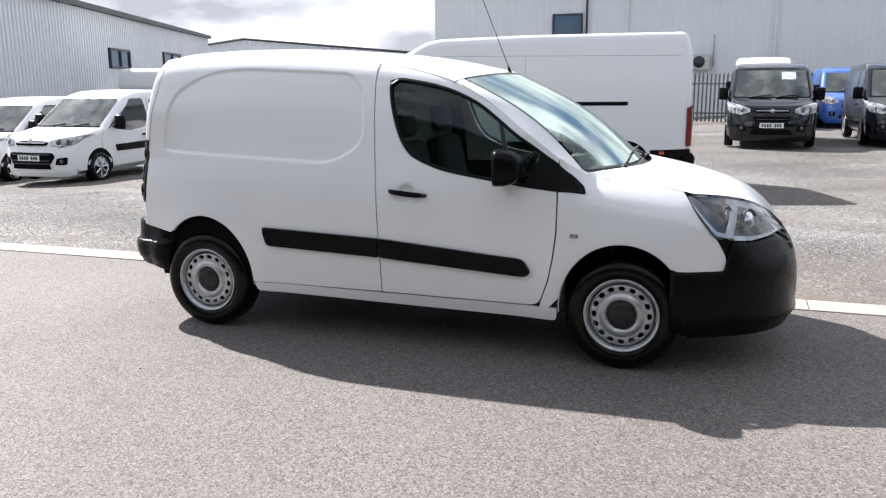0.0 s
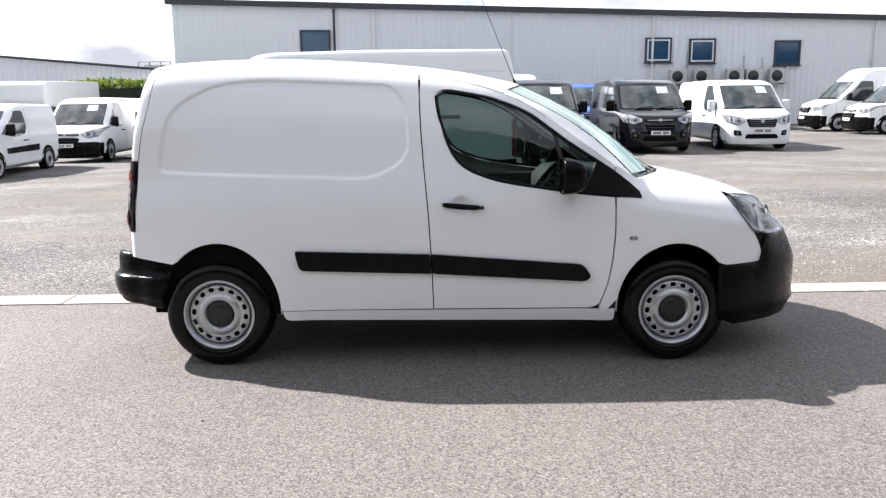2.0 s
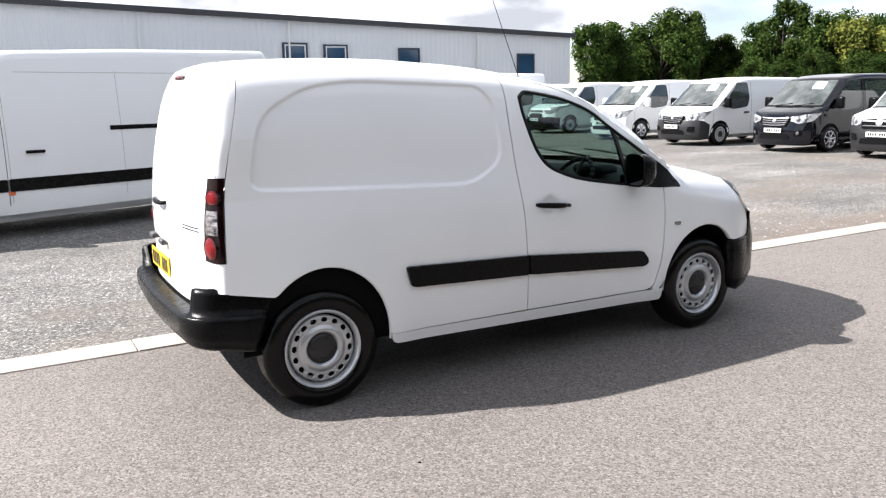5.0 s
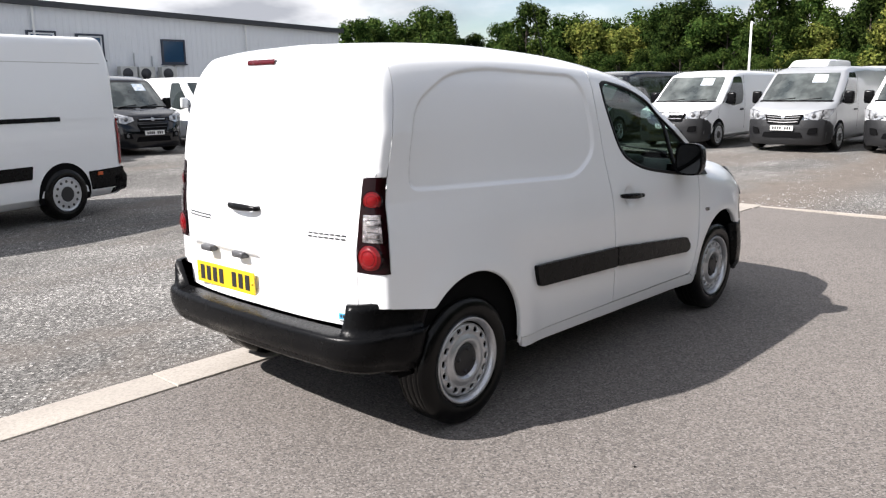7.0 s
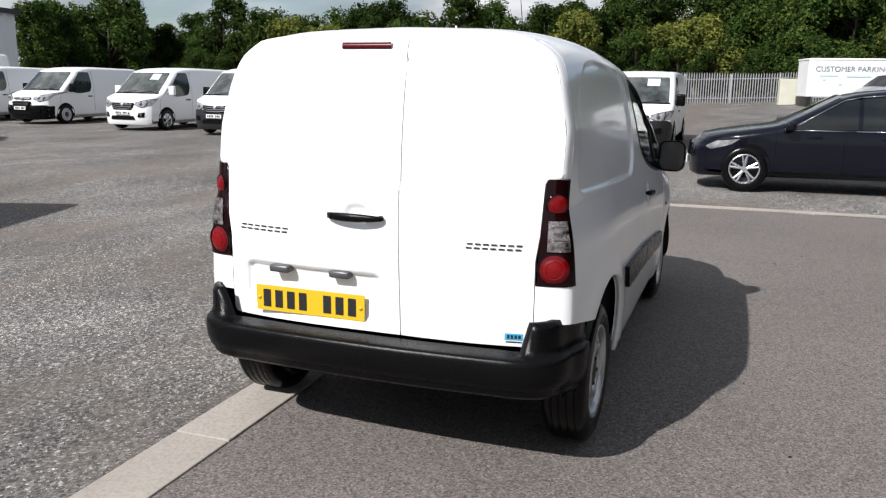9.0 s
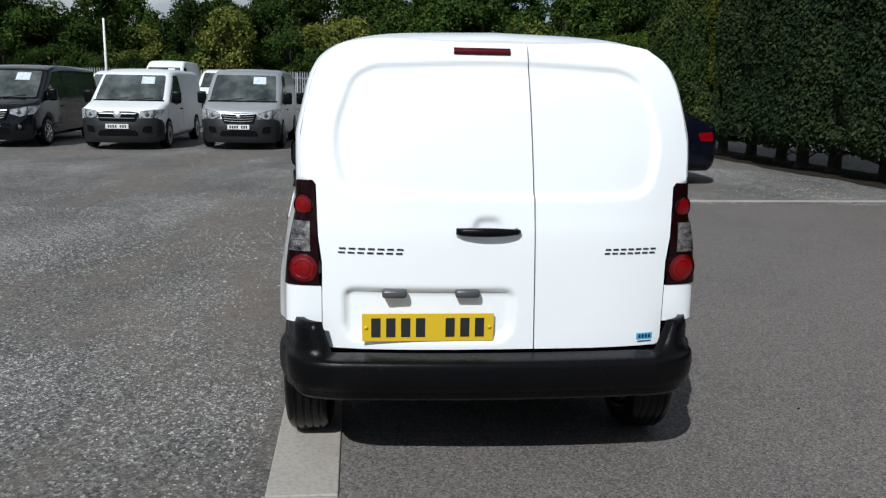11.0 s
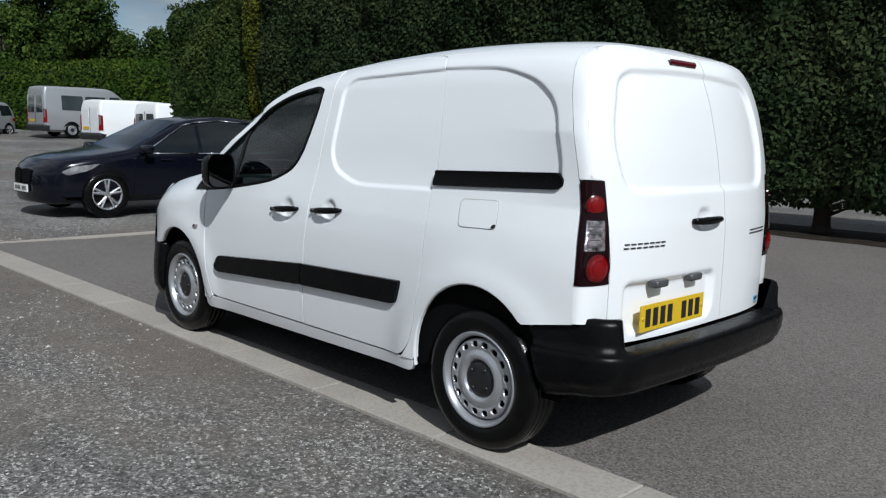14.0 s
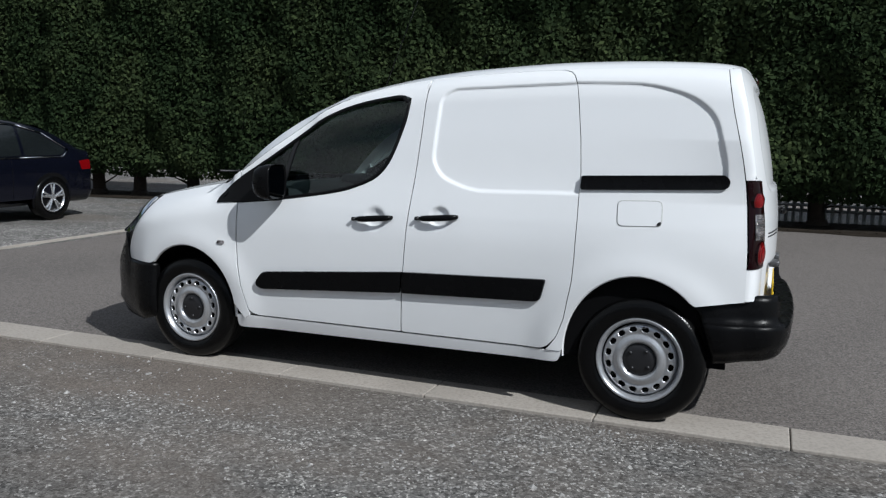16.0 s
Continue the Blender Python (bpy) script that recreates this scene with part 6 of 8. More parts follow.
# radiator grilles: lower and upper edge, half widths above and below, bars
GRILLES = {
    "mid": (0.655, 0.885, 0.47, 0.39, 4), "vito": (0.68, 0.895, 0.51, 0.45, 2), "custom": (0.57, 0.80, 0.45, 0.36, 3),
    "small": (0.80, 0.88, 0.42, 0.38, 1), "tall": (0.79, 1.00, 0.46, 0.38, 2), "large": (0.72, 0.94, 0.52, 0.44, 3),
}


def parked_van(kind, where, heading, paint, label, bumper=None, strip_col=None, rims="steel", windows=0, card=True, plate=True, name="parked_van", category="van", group="", rear=False, L=None, H=None, clear=False):
    p = dict(VAN_STYLES[kind])
    if L:
        p["L"] = L
    if H:
        p["H"] = H
    L, w, H, fo, wb, r = p["L"], p["w"], p["H"], p["fo"], p["wb"], p["r"]
    x0, x1 = fo - L, fo
    gx, gy = where
    th = thing(name, label, category, group, at=pose(gx, gy, ground_z(gx, gy), 0, 0, heading))
    fx, fz = fo - p["foot"][0], p["foot"][1]
    hx, hz = fo - p["head"][0], p["head"][1]
    nx, nz = fo - p["nose"][0], p["nose"][1]

    def place(x, y, z):
        k = max(0.0, (x - (fo - 0.75)) / 0.75)
        s = 1 - 0.09 * k ** 2.2
        if x < x0 + 0.5:
            s *= 1 - 0.03 * ((x0 + 0.5 - x) / 0.5) ** 2
        if z > 1.0:
            s *= 1 - 0.125 * ((z - 1.0) / (max(H, 1.9) - 1.0)) ** 1.4
        if z < 0.5:
            s *= 1 - 0.04 * ((0.5 - z) / 0.3) ** 2
        ay = abs(y) / w
        # the nose is bowed ahead of the wheels, the screen above the bonnet
        high = min(max((z - (fz - 0.12)) / 0.14, 0), 1)
        tip = min(max((x - (fo - 0.62)) / 0.62, 0), 1)
        bow = -0.27 * ay ** 3 * tip ** 1.5 * (1 - high) - 0.15 * ay ** 2.6 * min(max((x - (hx - 0.5)) / 0.5, 0), 1) * high
        zz = z + (0.03 * (1 - ay ** 2) if z > H - 0.15 else 0)
        return Vector((x + bow, y * s, zz))

    prof = rounded([(x1 - 0.05, 0.175, 0.03), (x1, 0.30, 0.08), (x1 + 0.01, 0.60, 0.1), (nx, nz, 0.16), (fx, fz, 0.06), (hx, hz, 0.12), (fo - p["roof"], H - (0.11 if kind == "large" else 0.015), 0.25), ((x0 + fo) / 2 - 0.5, H - (0.045 if kind == "large" else 0.0), 0.3), (x0 + 0.10, H - (0.005 if kind == "large" else 0.03), 0.10), (x0, H - 0.35, 0.25), (x0 - 0.0, 0.42, 0.06), (x0 + 0.06, 0.24, 0.03)], 0.05, 5)
    part("body", extruded(prof, w, place, 0.11, 0.14), paint, th)

    def flank(s, off):
        return lambda x, z: place(x, s * (w + off), z)

    def stuck(nm, o, s, off, mat, lab="", thick=0.02, rr=0.02):
        return part(nm, sheet(rounded(o, rr, 3), 0.18, flank(s, off), (0, -s, 0), thick, (0, s, 0)), mat, th, lab)

    def slope(t):
        return fx + (hx - fx) * t, fz + (hz - fz) * t
    nrm = Vector((fz - hz, hx - fx)).normalized()
    if nrm.x < 0:
        nrm = -nrm

    def on_screen(y, t, off=0.012):
        a, b = slope(t)
        q = place(a, y * (w - 0.05), b)
        return q + Vector((nrm.x * off, 0, nrm.y * off))
    sc = part("windscreen", sheet(rounded([(-0.90, 0.04), (0.90, 0.04), (0.90, 0.94), (-0.90, 0.94)], 0.05, 3), 0.12, on_screen, (-0.5, 0, -0.5), 0.02, (1, 0, 0.5)), M_VSCREEN, th, "dark windscreen with pale reflections painted in")
    if card:
        part("price_card", sheet([(0.25, 0.62), (0.62, 0.62), (0.62, 0.88), (0.25, 0.88)], 0.5, lambda y, t: on_screen(y, t, 0.016), None, 0, (1, 0, 0)), M_PAPER, sc, "pale paper price card", smooth=False)
    def front_x(z):
        """How far forward the nose reaches at that height."""
        if z <= 0.62:
            return x1 + 0.01 - 0.1 * max(0, 0.36 - z)
        if z <= nz:
            return x1 + 0.01 + (nx - x1 - 0.01) * ((z - 0.62) / (nz - 0.62)) ** 1.3
        return nx + (fx - nx) * (z - nz) / (fz - nz)
    part("scuttle", sheet([(-0.94, -0.05), (0.94, -0.05), (0.94, 0.045), (-0.94, 0.045)], 0.12, lambda y, t: on_screen(y, t, 0.008), (-0.5, 0, -0.5), 0.02, (1, 0, 0.5)), M_DARK, th, "black strip below the windscreen")
    wp = bmesh.new()
    for ya, yb in ((-0.55, 0.0), (0.1, 0.65)):
        add_rod(wp, on_screen(ya, 0.02, 0.02), on_screen(yb, 0.10, 0.025), 0.010, n=6)
    part("wiper", wp, M_RUBBER, th)
    for s in (-1, 1):
        bx = fx - 1.55 if kind != "large" else fx - 1.30
        sx = fx - 0.22
        top = hz - 0.03
        win = [(sx, fz + 0.0, 0.03), (sx - 0.08, fz + 0.05, 0.05), (hx - 0.12, top, 0.08), (bx + 0.06, top + 0.0, 0.08), (bx, fz + 0.20, 0.08), (bx + 0.10, fz - 0.04, 0.10), (bx + 0.7, fz - 0.10, 0.1)]
        g = stuck("side_window", win, s, 0.004, M_DGLASS, "dark side window", 0.02)
        if windows:
            ex = bx - 0.15
            for k in range(windows):
                ln = 1.05
                stuck("side_window", [(ex - 0.02, fz - 0.02), (ex, hz - 0.06), (ex - ln, hz - 0.06), (ex - ln, fz - 0.02)], s, 0.004, M_DGLASS, "dark side window", 0.02, 0.06)
                ex -= ln + 0.12
        # shut lines
        for xx in (bx - 0.07, fx - 0.02):
            zt = hz if xx < hx else fz - 0.05
            stuck("shut_line", [(xx - 0.004, 0.42), (xx + 0.004, 0.42), (xx + 0.004, zt), (xx - 0.004, zt)], s, 0.0015, M_GREYPLASTIC, "", 0.003, 0)
        hb = box(-0.11, 0.11, -0.02, 0.02, -0.018, 0.018, 0.012)
        q = place(bx + 0.14, s * (w + 0.012), fz - (0.25 if kind == "large" else 0.20))
        bmesh.ops.translate(hb, verts=hb.verts[:], vec=q)
        part("door_handle", hb, M_PLASTIC, th)
        if kind in ("large",) and s > 0:
            # sliding door seams and rail
            for xx in (bx - 0.11, bx - 1.62):
                stuck("shut_line", [(xx - 0.004, 0.45), (xx + 0.004, 0.45), (xx + 0.004, 2.12), (xx - 0.004, 2.12)], s, 0.0015, M_ACUNIT, "", 0.003, 0)
            stuck("slide_rail", [(bx - 1.46, 1.325), (bx - 3.24, 1.325), (bx - 3.24, 1.385), (bx - 1.46, 1.385)], s, 0.008, M_PLASTIC, "black sliding door rail", 0.02, 0.01)
            hb = box(-0.12, 0.12, -0.02, 0.02, -0.02, 0.02, 0.012)
            bmesh.ops.translate(hb, verts=hb.verts[:], vec=place(bx - 0.44, s * (w + 0.012), fz - 0.25))
            part("door_handle", hb, M_PLASTIC, th)
        if kind == "large":
            # black skirt behind the rear wheel, orange side markers
            stuck("skirt", [(-wb - 0.44, 0.36), (-wb - 0.40, 0.62), (x0 + 0.02, 0.64), (x0 + 0.02, 0.36)], s, 0.006, M_PLASTIC, "black plastic skirt", 0.02, 0.02)
            for xx in (bx - 0.06, -wb - 0.55):
                stuck("side_marker", [(xx, 0.555), (xx, 0.60), (xx - 0.08, 0.60), (xx - 0.08, 0.555)], s, 0.022, M_AMBER, "small amber side marker", 0.02, 0.008)
        if kind == "large":
            stuck("crease", [(bx - 0.3, 2.09), (x0 + 0.22, 2.09), (x0 + 0.22, 2.10), (bx - 0.3, 2.10)], s, 0.002, M_ACUNIT, "", 0.004, 0)
            stuck("crease", [(bx - 3.26, 1.345), (x0 + 0.25, 1.345), (x0 + 0.25, 1.365), (bx - 3.26, 1.365)], s, 0.005, paint, "", 0.01, 0)
            stuck("crease", [(bx - 0.2, 0.94), (x0 + 0.3, 0.94), (x0 + 0.3, 0.955), (bx - 0.2, 0.955)], s, 0.004, paint, "", 0.01, 0)
        if strip_col is not None:
            a, b2 = (-0.50 if kind != "large" else -0.60), -(wb - 0.48)
            mid = bx - 0.07
            stuck("moulding", [(a - 0.03, 0.60), (a, 0.74), (mid + 0.01, 0.76), (mid + 0.01, 0.60)], s, 0.016, strip_col, "black side moulding", 0.03, 0.02)
            stuck("moulding", [(mid - 0.01, 0.60), (mid - 0.01, 0.76), (b2, 0.77), (b2 + 0.03, 0.60)], s, 0.016, strip_col, "black side moulding", 0.03, 0.02)
        for cx in (0.0, -wb):
            o = [(cx + (r + 0.075) * math.cos(radians(a)), r + (r + 0.075) * math.sin(radians(a))) for a in range(-20, 201, 12)]
            o = [(u, max(v, 0.245)) for u, v in o]
            part("wheel_arch", sheet(o, 0.3, flank(s, 0.004), (0, -s, 0), 0.01, (0, s, 0)), M_DARK, th)
            road_wheel(th, cx, s * (w - 0.073), r, r, rims)
        # mirror
        mx, mz = fx - 0.28, fz + 0.10
        mb = box(-0.06, 0.07, -0.11, 0.11, -0.15, 0.15, 0.045, 3)
        q = place(mx, s * (w + 0.13), mz)
        bmesh.ops.translate(mb, verts=mb.verts[:], vec=q)
        add_box(mb, q.x - 0.02, q.x + 0.05, min(q.y, q.y - s * 0.20), max(q.y, q.y - s * 0.20), q.z - 0.13, q.z - 0.07)
        part("door_mirror", mb, M_PLASTIC if not clear else paint, th, "door mirror")
        # headlamp: wraps from the grille round the corner on to the wing
        u0, top_z, low_z, reach = LAMPS[kind]
        rc = 0.11

        def lamp_point(p, q, off):
            zl, zh = np.interp(p, (0, 0.35, 0.7, 1), low_z), np.interp(p, (0, 0.35, 0.7, 1), top_z)
            z = float(zl + (zh - zl) * q)
            xp = front_x(z)
            if p < 0.55:
                return place(xp, s * (u0 + (w - rc - u0) * p / 0.55), z) + Vector((off, 0, off * 0.4))
            if p < 0.75:
                a = math.pi / 2 * (p - 0.55) / 0.2
                return place(xp - rc + (rc + off) * math.cos(a), s * (w - rc + (rc + off) * math.sin(a)), z)
            return place(xp - rc - reach * (p - 0.75) / 0.25, s * (w + off), z)
        lm = patch(lambda p, q: lamp_point(p, q, 0.016), 20, 6, 0, 1, 0, 1)
        bmesh.ops.recalc_face_normals(lm, faces=lm.faces[:])
        lamp = part("headlamp", lm, M_HEADLAMP, th, "clear headlamp")
        part("lamp_surround", patch(lambda p, q: lamp_point(p, -0.05 + 1.1 * q, 0.009), 20, 4, 0, 0.98, 0, 1), M_GREYPLASTIC, lamp)
        for pp, rr in ((0.30, 0.052), (0.56, 0.040)):
            ins = bmesh.new()
            dome(ins, lamp_point(pp, 0.48, 0.022), (1, s * 0.5, 0.2), rr, 0.3, 12)
            part("lamp_lens", ins, M_LAMPGREY, lamp)
    if bumper is not None:
        high_b = 0.745 if kind in ("mid", "vito") else 0.66
        pb = rounded([(x1 - 0.0, 0.165, 0.03), (x1 + 0.04, 0.29, 0.05), (x1 + 0.05, 0.56, 0.04), (x1 + 0.025, high_b, 0.02), (x1 - 0.22, high_b - 0.01, 0.02), (x1 - 0.42, 0.66, 0.03), (x1 - 0.53, 0.62, 0.02), (x1 - 0.53, 0.19, 0.02)], 0.03, 3)
        part("front_bumper", extruded(pb, w + 0.008, lambda x, y, z: place(x, y, z), 0.05, 0.2), bumper, th, "dark plastic front bumper")
    pr = rounded([(x0 + 0.25, 0.26, 0.02), (x0 + 0.25, 0.56, 0.02), (x0 - 0.02, 0.58, 0.03), (x0 - 0.08, 0.50, 0.03), (x0 - 0.06, 0.30, 0.03)], 0.02, 3)
    part("rear_bumper", extruded(pr, w + 0.006, lambda x, y, z: place(x, y, z), 0.05, 0.2), bumper if bumper is not None else M_GREYPLASTIC, th)

    def on_front(u, v, off=0.0):
        return place(front_x(v), u, v) + Vector((off, 0, 0))
    gz0, gz1, wt, wl_, nb = GRILLES[kind]
    lift = 0.058 if bumper is not None else 0.020
    gl = part("grille", sheet(rounded([(-wt, gz1 - 0.03), (-wl_, gz0), (wl_, gz0), (wt, gz1 - 0.03), (wt * 0.6, gz1), (-wt * 0.6, gz1)], 0.03, 3), 0.10, lambda u, v: on_front(u, v, lift), (-1, 0, 0), 0.07, (1, 0, 0)), M_DARK, th, "black radiator grille")
    for k in range(nb):
        v = gz0 + (gz1 - gz0) * (k + 0.55) / (nb + 0.1)
        hw = wl_ + (wt - wl_) * (k + 0.5) / nb - 0.03
        bend = 0.022 if kind == "mid" else 0.0
        bb = strip([on_front(u, v + bend * ((u / hw) ** 2 - 0.4), lift + 0.012) for u in np.linspace(-hw, hw, 11)], [on_front(u, v + bend * ((u / hw) ** 2 - 0.4) + (0.026 if k == nb - 1 else 0.018), lift + 0.006) for u in np.linspace(-hw, hw, 11)])
        part("grille_bar", bb, M_GREYPLASTIC if kind == "custom" else M_SATIN if k == nb - 1 else M_LAMPGREY, gl)
    if kind == "custom":
        ug = part("upper_grille", sheet(rounded([(-0.42, 0.85), (0.42, 0.85), (0.40, 0.925), (-0.40, 0.925)], 0.02, 3), 0.10, lambda u, v: on_front(u, v, 0.018), (-1, 0, 0), 0.03, (1, 0, 0)), M_DARK, th, "slim upper grille")
        bb = strip([on_front(u, 0.880, 0.030) for u in np.linspace(-0.38, 0.38, 9)], [on_front(u, 0.902, 0.028) for u in np.linspace(-0.38, 0.38, 9)])
        part("grille_bar", bb, M_SATIN, ug, "bright grille bar")
    if kind == "small":
        tz = part("lower_grille", sheet(rounded([(-0.54, 0.66), (0.54, 0.66), (0.60, 0.58), (0.48, 0.42), (-0.48, 0.42), (-0.60, 0.58)], 0.04, 3), 0.10, lambda u, v: on_front(u, v, lift), (-1, 0, 0), 0.06, (1, 0, 0)), M_DARK, th, "wide black lower grille")
        for v in (0.44, 0.50, 0.62):
            bb = strip([on_front(u, v, lift + 0.010) for u in np.linspace(-0.50, 0.50, 9)], [on_front(u, v + 0.014, lift + 0.008) for u in np.linspace(-0.50, 0.50, 9)])
            part("grille_bar", bb, M_LAMPGREY, tz)
    em = bmesh.new()
    c = on_front(0, 0.89 if kind in ("custom", "small") else (gz0 + gz1) / 2 + 0.04, lift + 0.016)
    dome(em, c, (1, 0, 0.2), 0.085 if kind == "vito" else 0.048, 0.15, 16)
    part("emblem", em, M_SATIN, gl)
    off = 0.065 if bumper is not None else 0.022
    part("lower_intake", sheet(rounded([(-0.52, 0.34), (0.52, 0.34), (0.46, 0.46), (-0.46, 0.46)], 0.03, 2), 0.15, lambda u, v: on_front(u, v, off - 0.012), (-1, 0, 0), 0.01, (1, 0, 0)), M_DARK, th)
    for s in (-1, 1):
        fs = sheet(rounded([(s * 0.60, 0.42), (s * 0.64, 0.55), (s * 0.82, 0.57), (s * 0.80, 0.42)], 0.03, 3), 0.08, lambda u, v: on_front(u, v, off - 0.008), (-1, 0, 0), 0.03, (1, 0, 0))
        fo_ = part("fog_recess", fs, M_DARK, th, "black fog lamp recess")
        if bumper is None:
            fg = bmesh.new()
            dome(fg, on_front(s * 0.72, 0.49, off), (1, s * 0.2, 0), 0.045, 0.2, 12)
            part("fog_lamp", fg, M_LAMPGREY, fo_)
    if plate:
        v0 = 0.50
        pl = sheet([(-0.26, v0), (0.26, v0), (0.26, v0 + 0.11), (-0.26, v0 + 0.11)], 1.0, lambda u, v: on_front(0, v0 + 0.05, off + 0.012) + Vector((0, u, v - v0 - 0.05)), (-1, 0, 0), 0.012, (1, 0, 0))
        po = part("number_plate", pl, M_PLATE_W, th, "white front number plate", smooth=False)
        bb = bars(bmesh.new(), -0.22, 0.22, v0 + 0.022, v0 + 0.088, 8, lambda u, v, o: on_front(0, v0 + 0.05, off + 0.014 + o) + Vector((0, u, v - v0 - 0.05)), 0.002, 0.35, wide=(4,))
        tagged(part("plate_print", bb, M_INK, po, smooth=False), kind="stuff")
    if rear:
        for s in (-1, 1):
            o = rounded([(s * (w - 0.16), 0.68), (s * (w - 0.07), 0.68), (s * (w - 0.08), 1.32), (s * (w - 0.13), 1.32)], 0.02, 2)
            tl = part("tail_lamp", sheet(o, 0.1, lambda u, v: place(x0 - 0.014, u, v), (1, 0, 0), 0.03, (-1, 0, 0)), M_RED, th, "tall red tail lamp")
            # round the corner on to the flank
            cn = patch(lambda p, q: place(x0 + 0.10 - 0.118 * math.sin(math.pi / 2 * p), s * (w - 0.10 + 0.112 * math.cos(math.pi / 2 * p)), 0.68 + (0.60 + 0.06 * p) * q), 8, 8, 0, 1, 0, 1)
            bmesh.ops.recalc_face_normals(cn, faces=cn.faces[:])
            part("lamp_wrap", cn, M_RED, tl)
            part("reverse_lens", patch(lambda p, q: place(x0 + 0.10 - 0.126 * math.sin(math.pi / 2 * p), s * (w - 0.10 + 0.120 * math.cos(math.pi / 2 * p)), 0.92 + 0.34 * q), 4, 4, 0.45, 1, 0, 1), M_CLEARLENS, tl, "clear reversing lens")
        part("door_split", box(x0 - 0.012, x0, -0.006, 0.006, 0.6, H - 0.35), M_GREYPLASTIC, th)
        pl = box(x0 - 0.03, x0 - 0.012, 0.08, 0.60, 0.72, 0.83)
        part("number_plate", pl, M_PLATE_Y, th, "yellow rear number plate", smooth=False)
        for u in (-0.45, 0.45):
            part("rear_window", sheet(rounded([(u - 0.34, 1.15), (u + 0.34, 1.15), (u + 0.30, H - 0.45), (u - 0.30, H - 0.45)], 0.05, 2), 0.3, lambda a, b: place(x0 - 0.01, a, b), (1, 0, 0), 0.01, (-1, 0, 0)), M_DGLASS if windows else paint, th)
    return th


# the big van behind, side on
parked_van("large", (-2.705, 7.47), 198.0, M_WHITE_B, "large white panel van with black mouldings standing on the gravel", bumper=M_PLASTIC, strip_col=M_PLASTIC, card=False, rear=True, plate=True, group="")
# facing the yard in front of the long building
ROW_A = "vans before the long building"
parked_van("custom", (4.25, 15.95), -90, M_BLACKP, "black van with a chrome-barred grille and pale headlamps", group=ROW_A)
parked_van("custom", (7.40, 17.05), -90, M_BLACKP, "black van with side windows parked beside a white van", windows=1, group=ROW_A)
parked_van("mid", (10.45, 17.75), -90, M_WHITE_B, "white van with ribbed grille and alloy wheels", group=ROW_A, clear=True, rims="star")
parked_van("custom", (7.2, 25.2), -90, M_BLUE, "bright blue van half hidden between black vans", group=ROW_A)
parked_van("tall", (4.4, 24.5), -90, M_WHITE_B, "white high van behind a black van", group=ROW_A)
parked_van("mid", (15.6, 30.5), -90, M_BLACKP, "black van far back by the long building", group=ROW_A, card=False)
# the row that faces the bay
ROW_B = "row of vans facing the bay"
parked_van("mid", (17.95, 1.28), 180, M_WHITE_B, "white van with dark grey bumper and price card", bumper=M_GREYPLASTIC, group=ROW_B)
parked_van("mid", (17.45, 3.72), 180, M_SILVER, "silver van with dark grey bumper and price card", bumper=M_GREYPLASTIC, group=ROW_B)
parked_van("vito", (17.0, 6.45), 180, M_WHITE_B, "white van with dark bumper and round grille star shape", bumper=M_GREYPLASTIC, group=ROW_B)
parked_van("mid", (17.25, 9.45), 180, M_BLACKP, "black van with side windows and chrome grille bars", windows=2, group=ROW_B, rims="star")
parked_van("mid", (17.4, 13.15), 180, M_WHITE_B, "white van with dark grey bumper beside a black van", bumper=M_GREYPLASTIC, group=ROW_B)
parked_van("mid", (17.9, 17.0), 180, M_WHITE_B, "white van with white bumper and alloy wheels", group=ROW_B, rims="star", clear=True)
parked_van("custom", (19.1, 22.4), 180, M_WHITE_B, "white van with dark bumper and wide grille", bumper=M_PLASTIC, group=ROW_B, card=False)
parked_van("custom", (18.5, 25.9), 180, M_WHITE_B, "white van with oval grille and black bumper", bumper=M_PLASTIC, group=ROW_B, card=False)
parked_van("tall", (18.0, 28.6), 180, M_WHITE_B, "white high-roof van near the building's corner", bumper=M_PLASTIC, group=ROW_B, card=False, H=2.55)
# further back by the fence
ROW_C = "vans by the palisade fence"
parked_van("mid", (35.0, 7.5), 180, M_WHITE_B, "white van standing near the palisade fence", group=ROW_C, bumper=M_GREYPLASTIC)
parked_van("small", (38.5, 8.4), 180, M_WHITE_B, "small white van by the fence", group=ROW_C)
parked_van("tall", (38.3, 10.9), 180, M_WHITE_B, "white high-roof van by the fence", group=ROW_C)
parked_van("small", (31.6, 11.5), 180, M_WHITE_B, "small white van in the second row", group=ROW_C)
# the group on the other side of the yard
ROW_D = "white vans at the back of the yard"
parked_van("small", (-9.75, 8.0), -88, M_WHITE_B, "small white crew van with black lower grille", windows=1, strip_col=M_PLASTIC, group=ROW_D, rims="star", card=False)
parked_van("small", (-12.6, 8.5), -88, M_WHITE_B, "small white van with alloy wheels", group=ROW_D, rims="star", card=False)
parked_van("small", (-10.4, 14.65), -90, M_WHITE_B, "small white van with black lower bumper", bumper=M_PLASTIC, strip_col=M_PLASTIC, group=ROW_D, card=False)
parked_van("custom", (-10.0, 20.6), -90, M_WHITE_B, "white van with black bumper on the gravel", bumper=M_PLASTIC, group=ROW_D)
parked_van("tall", (-7.4, 21.6), -90, M_WHITE_B, "white high-roof van with black bumper", bumper=M_PLASTIC, group=ROW_D, H=2.5, card=False)
parked_van("small", (-4.9, 19.5), -90, M_WHITE_B, "small white van beyond the big van", group=ROW_D, card=False)
parked_van("tall", (-2.9, 23.5), -90, M_WHITE_B, "white high-roof van beyond the big van", group=ROW_D, card=False)


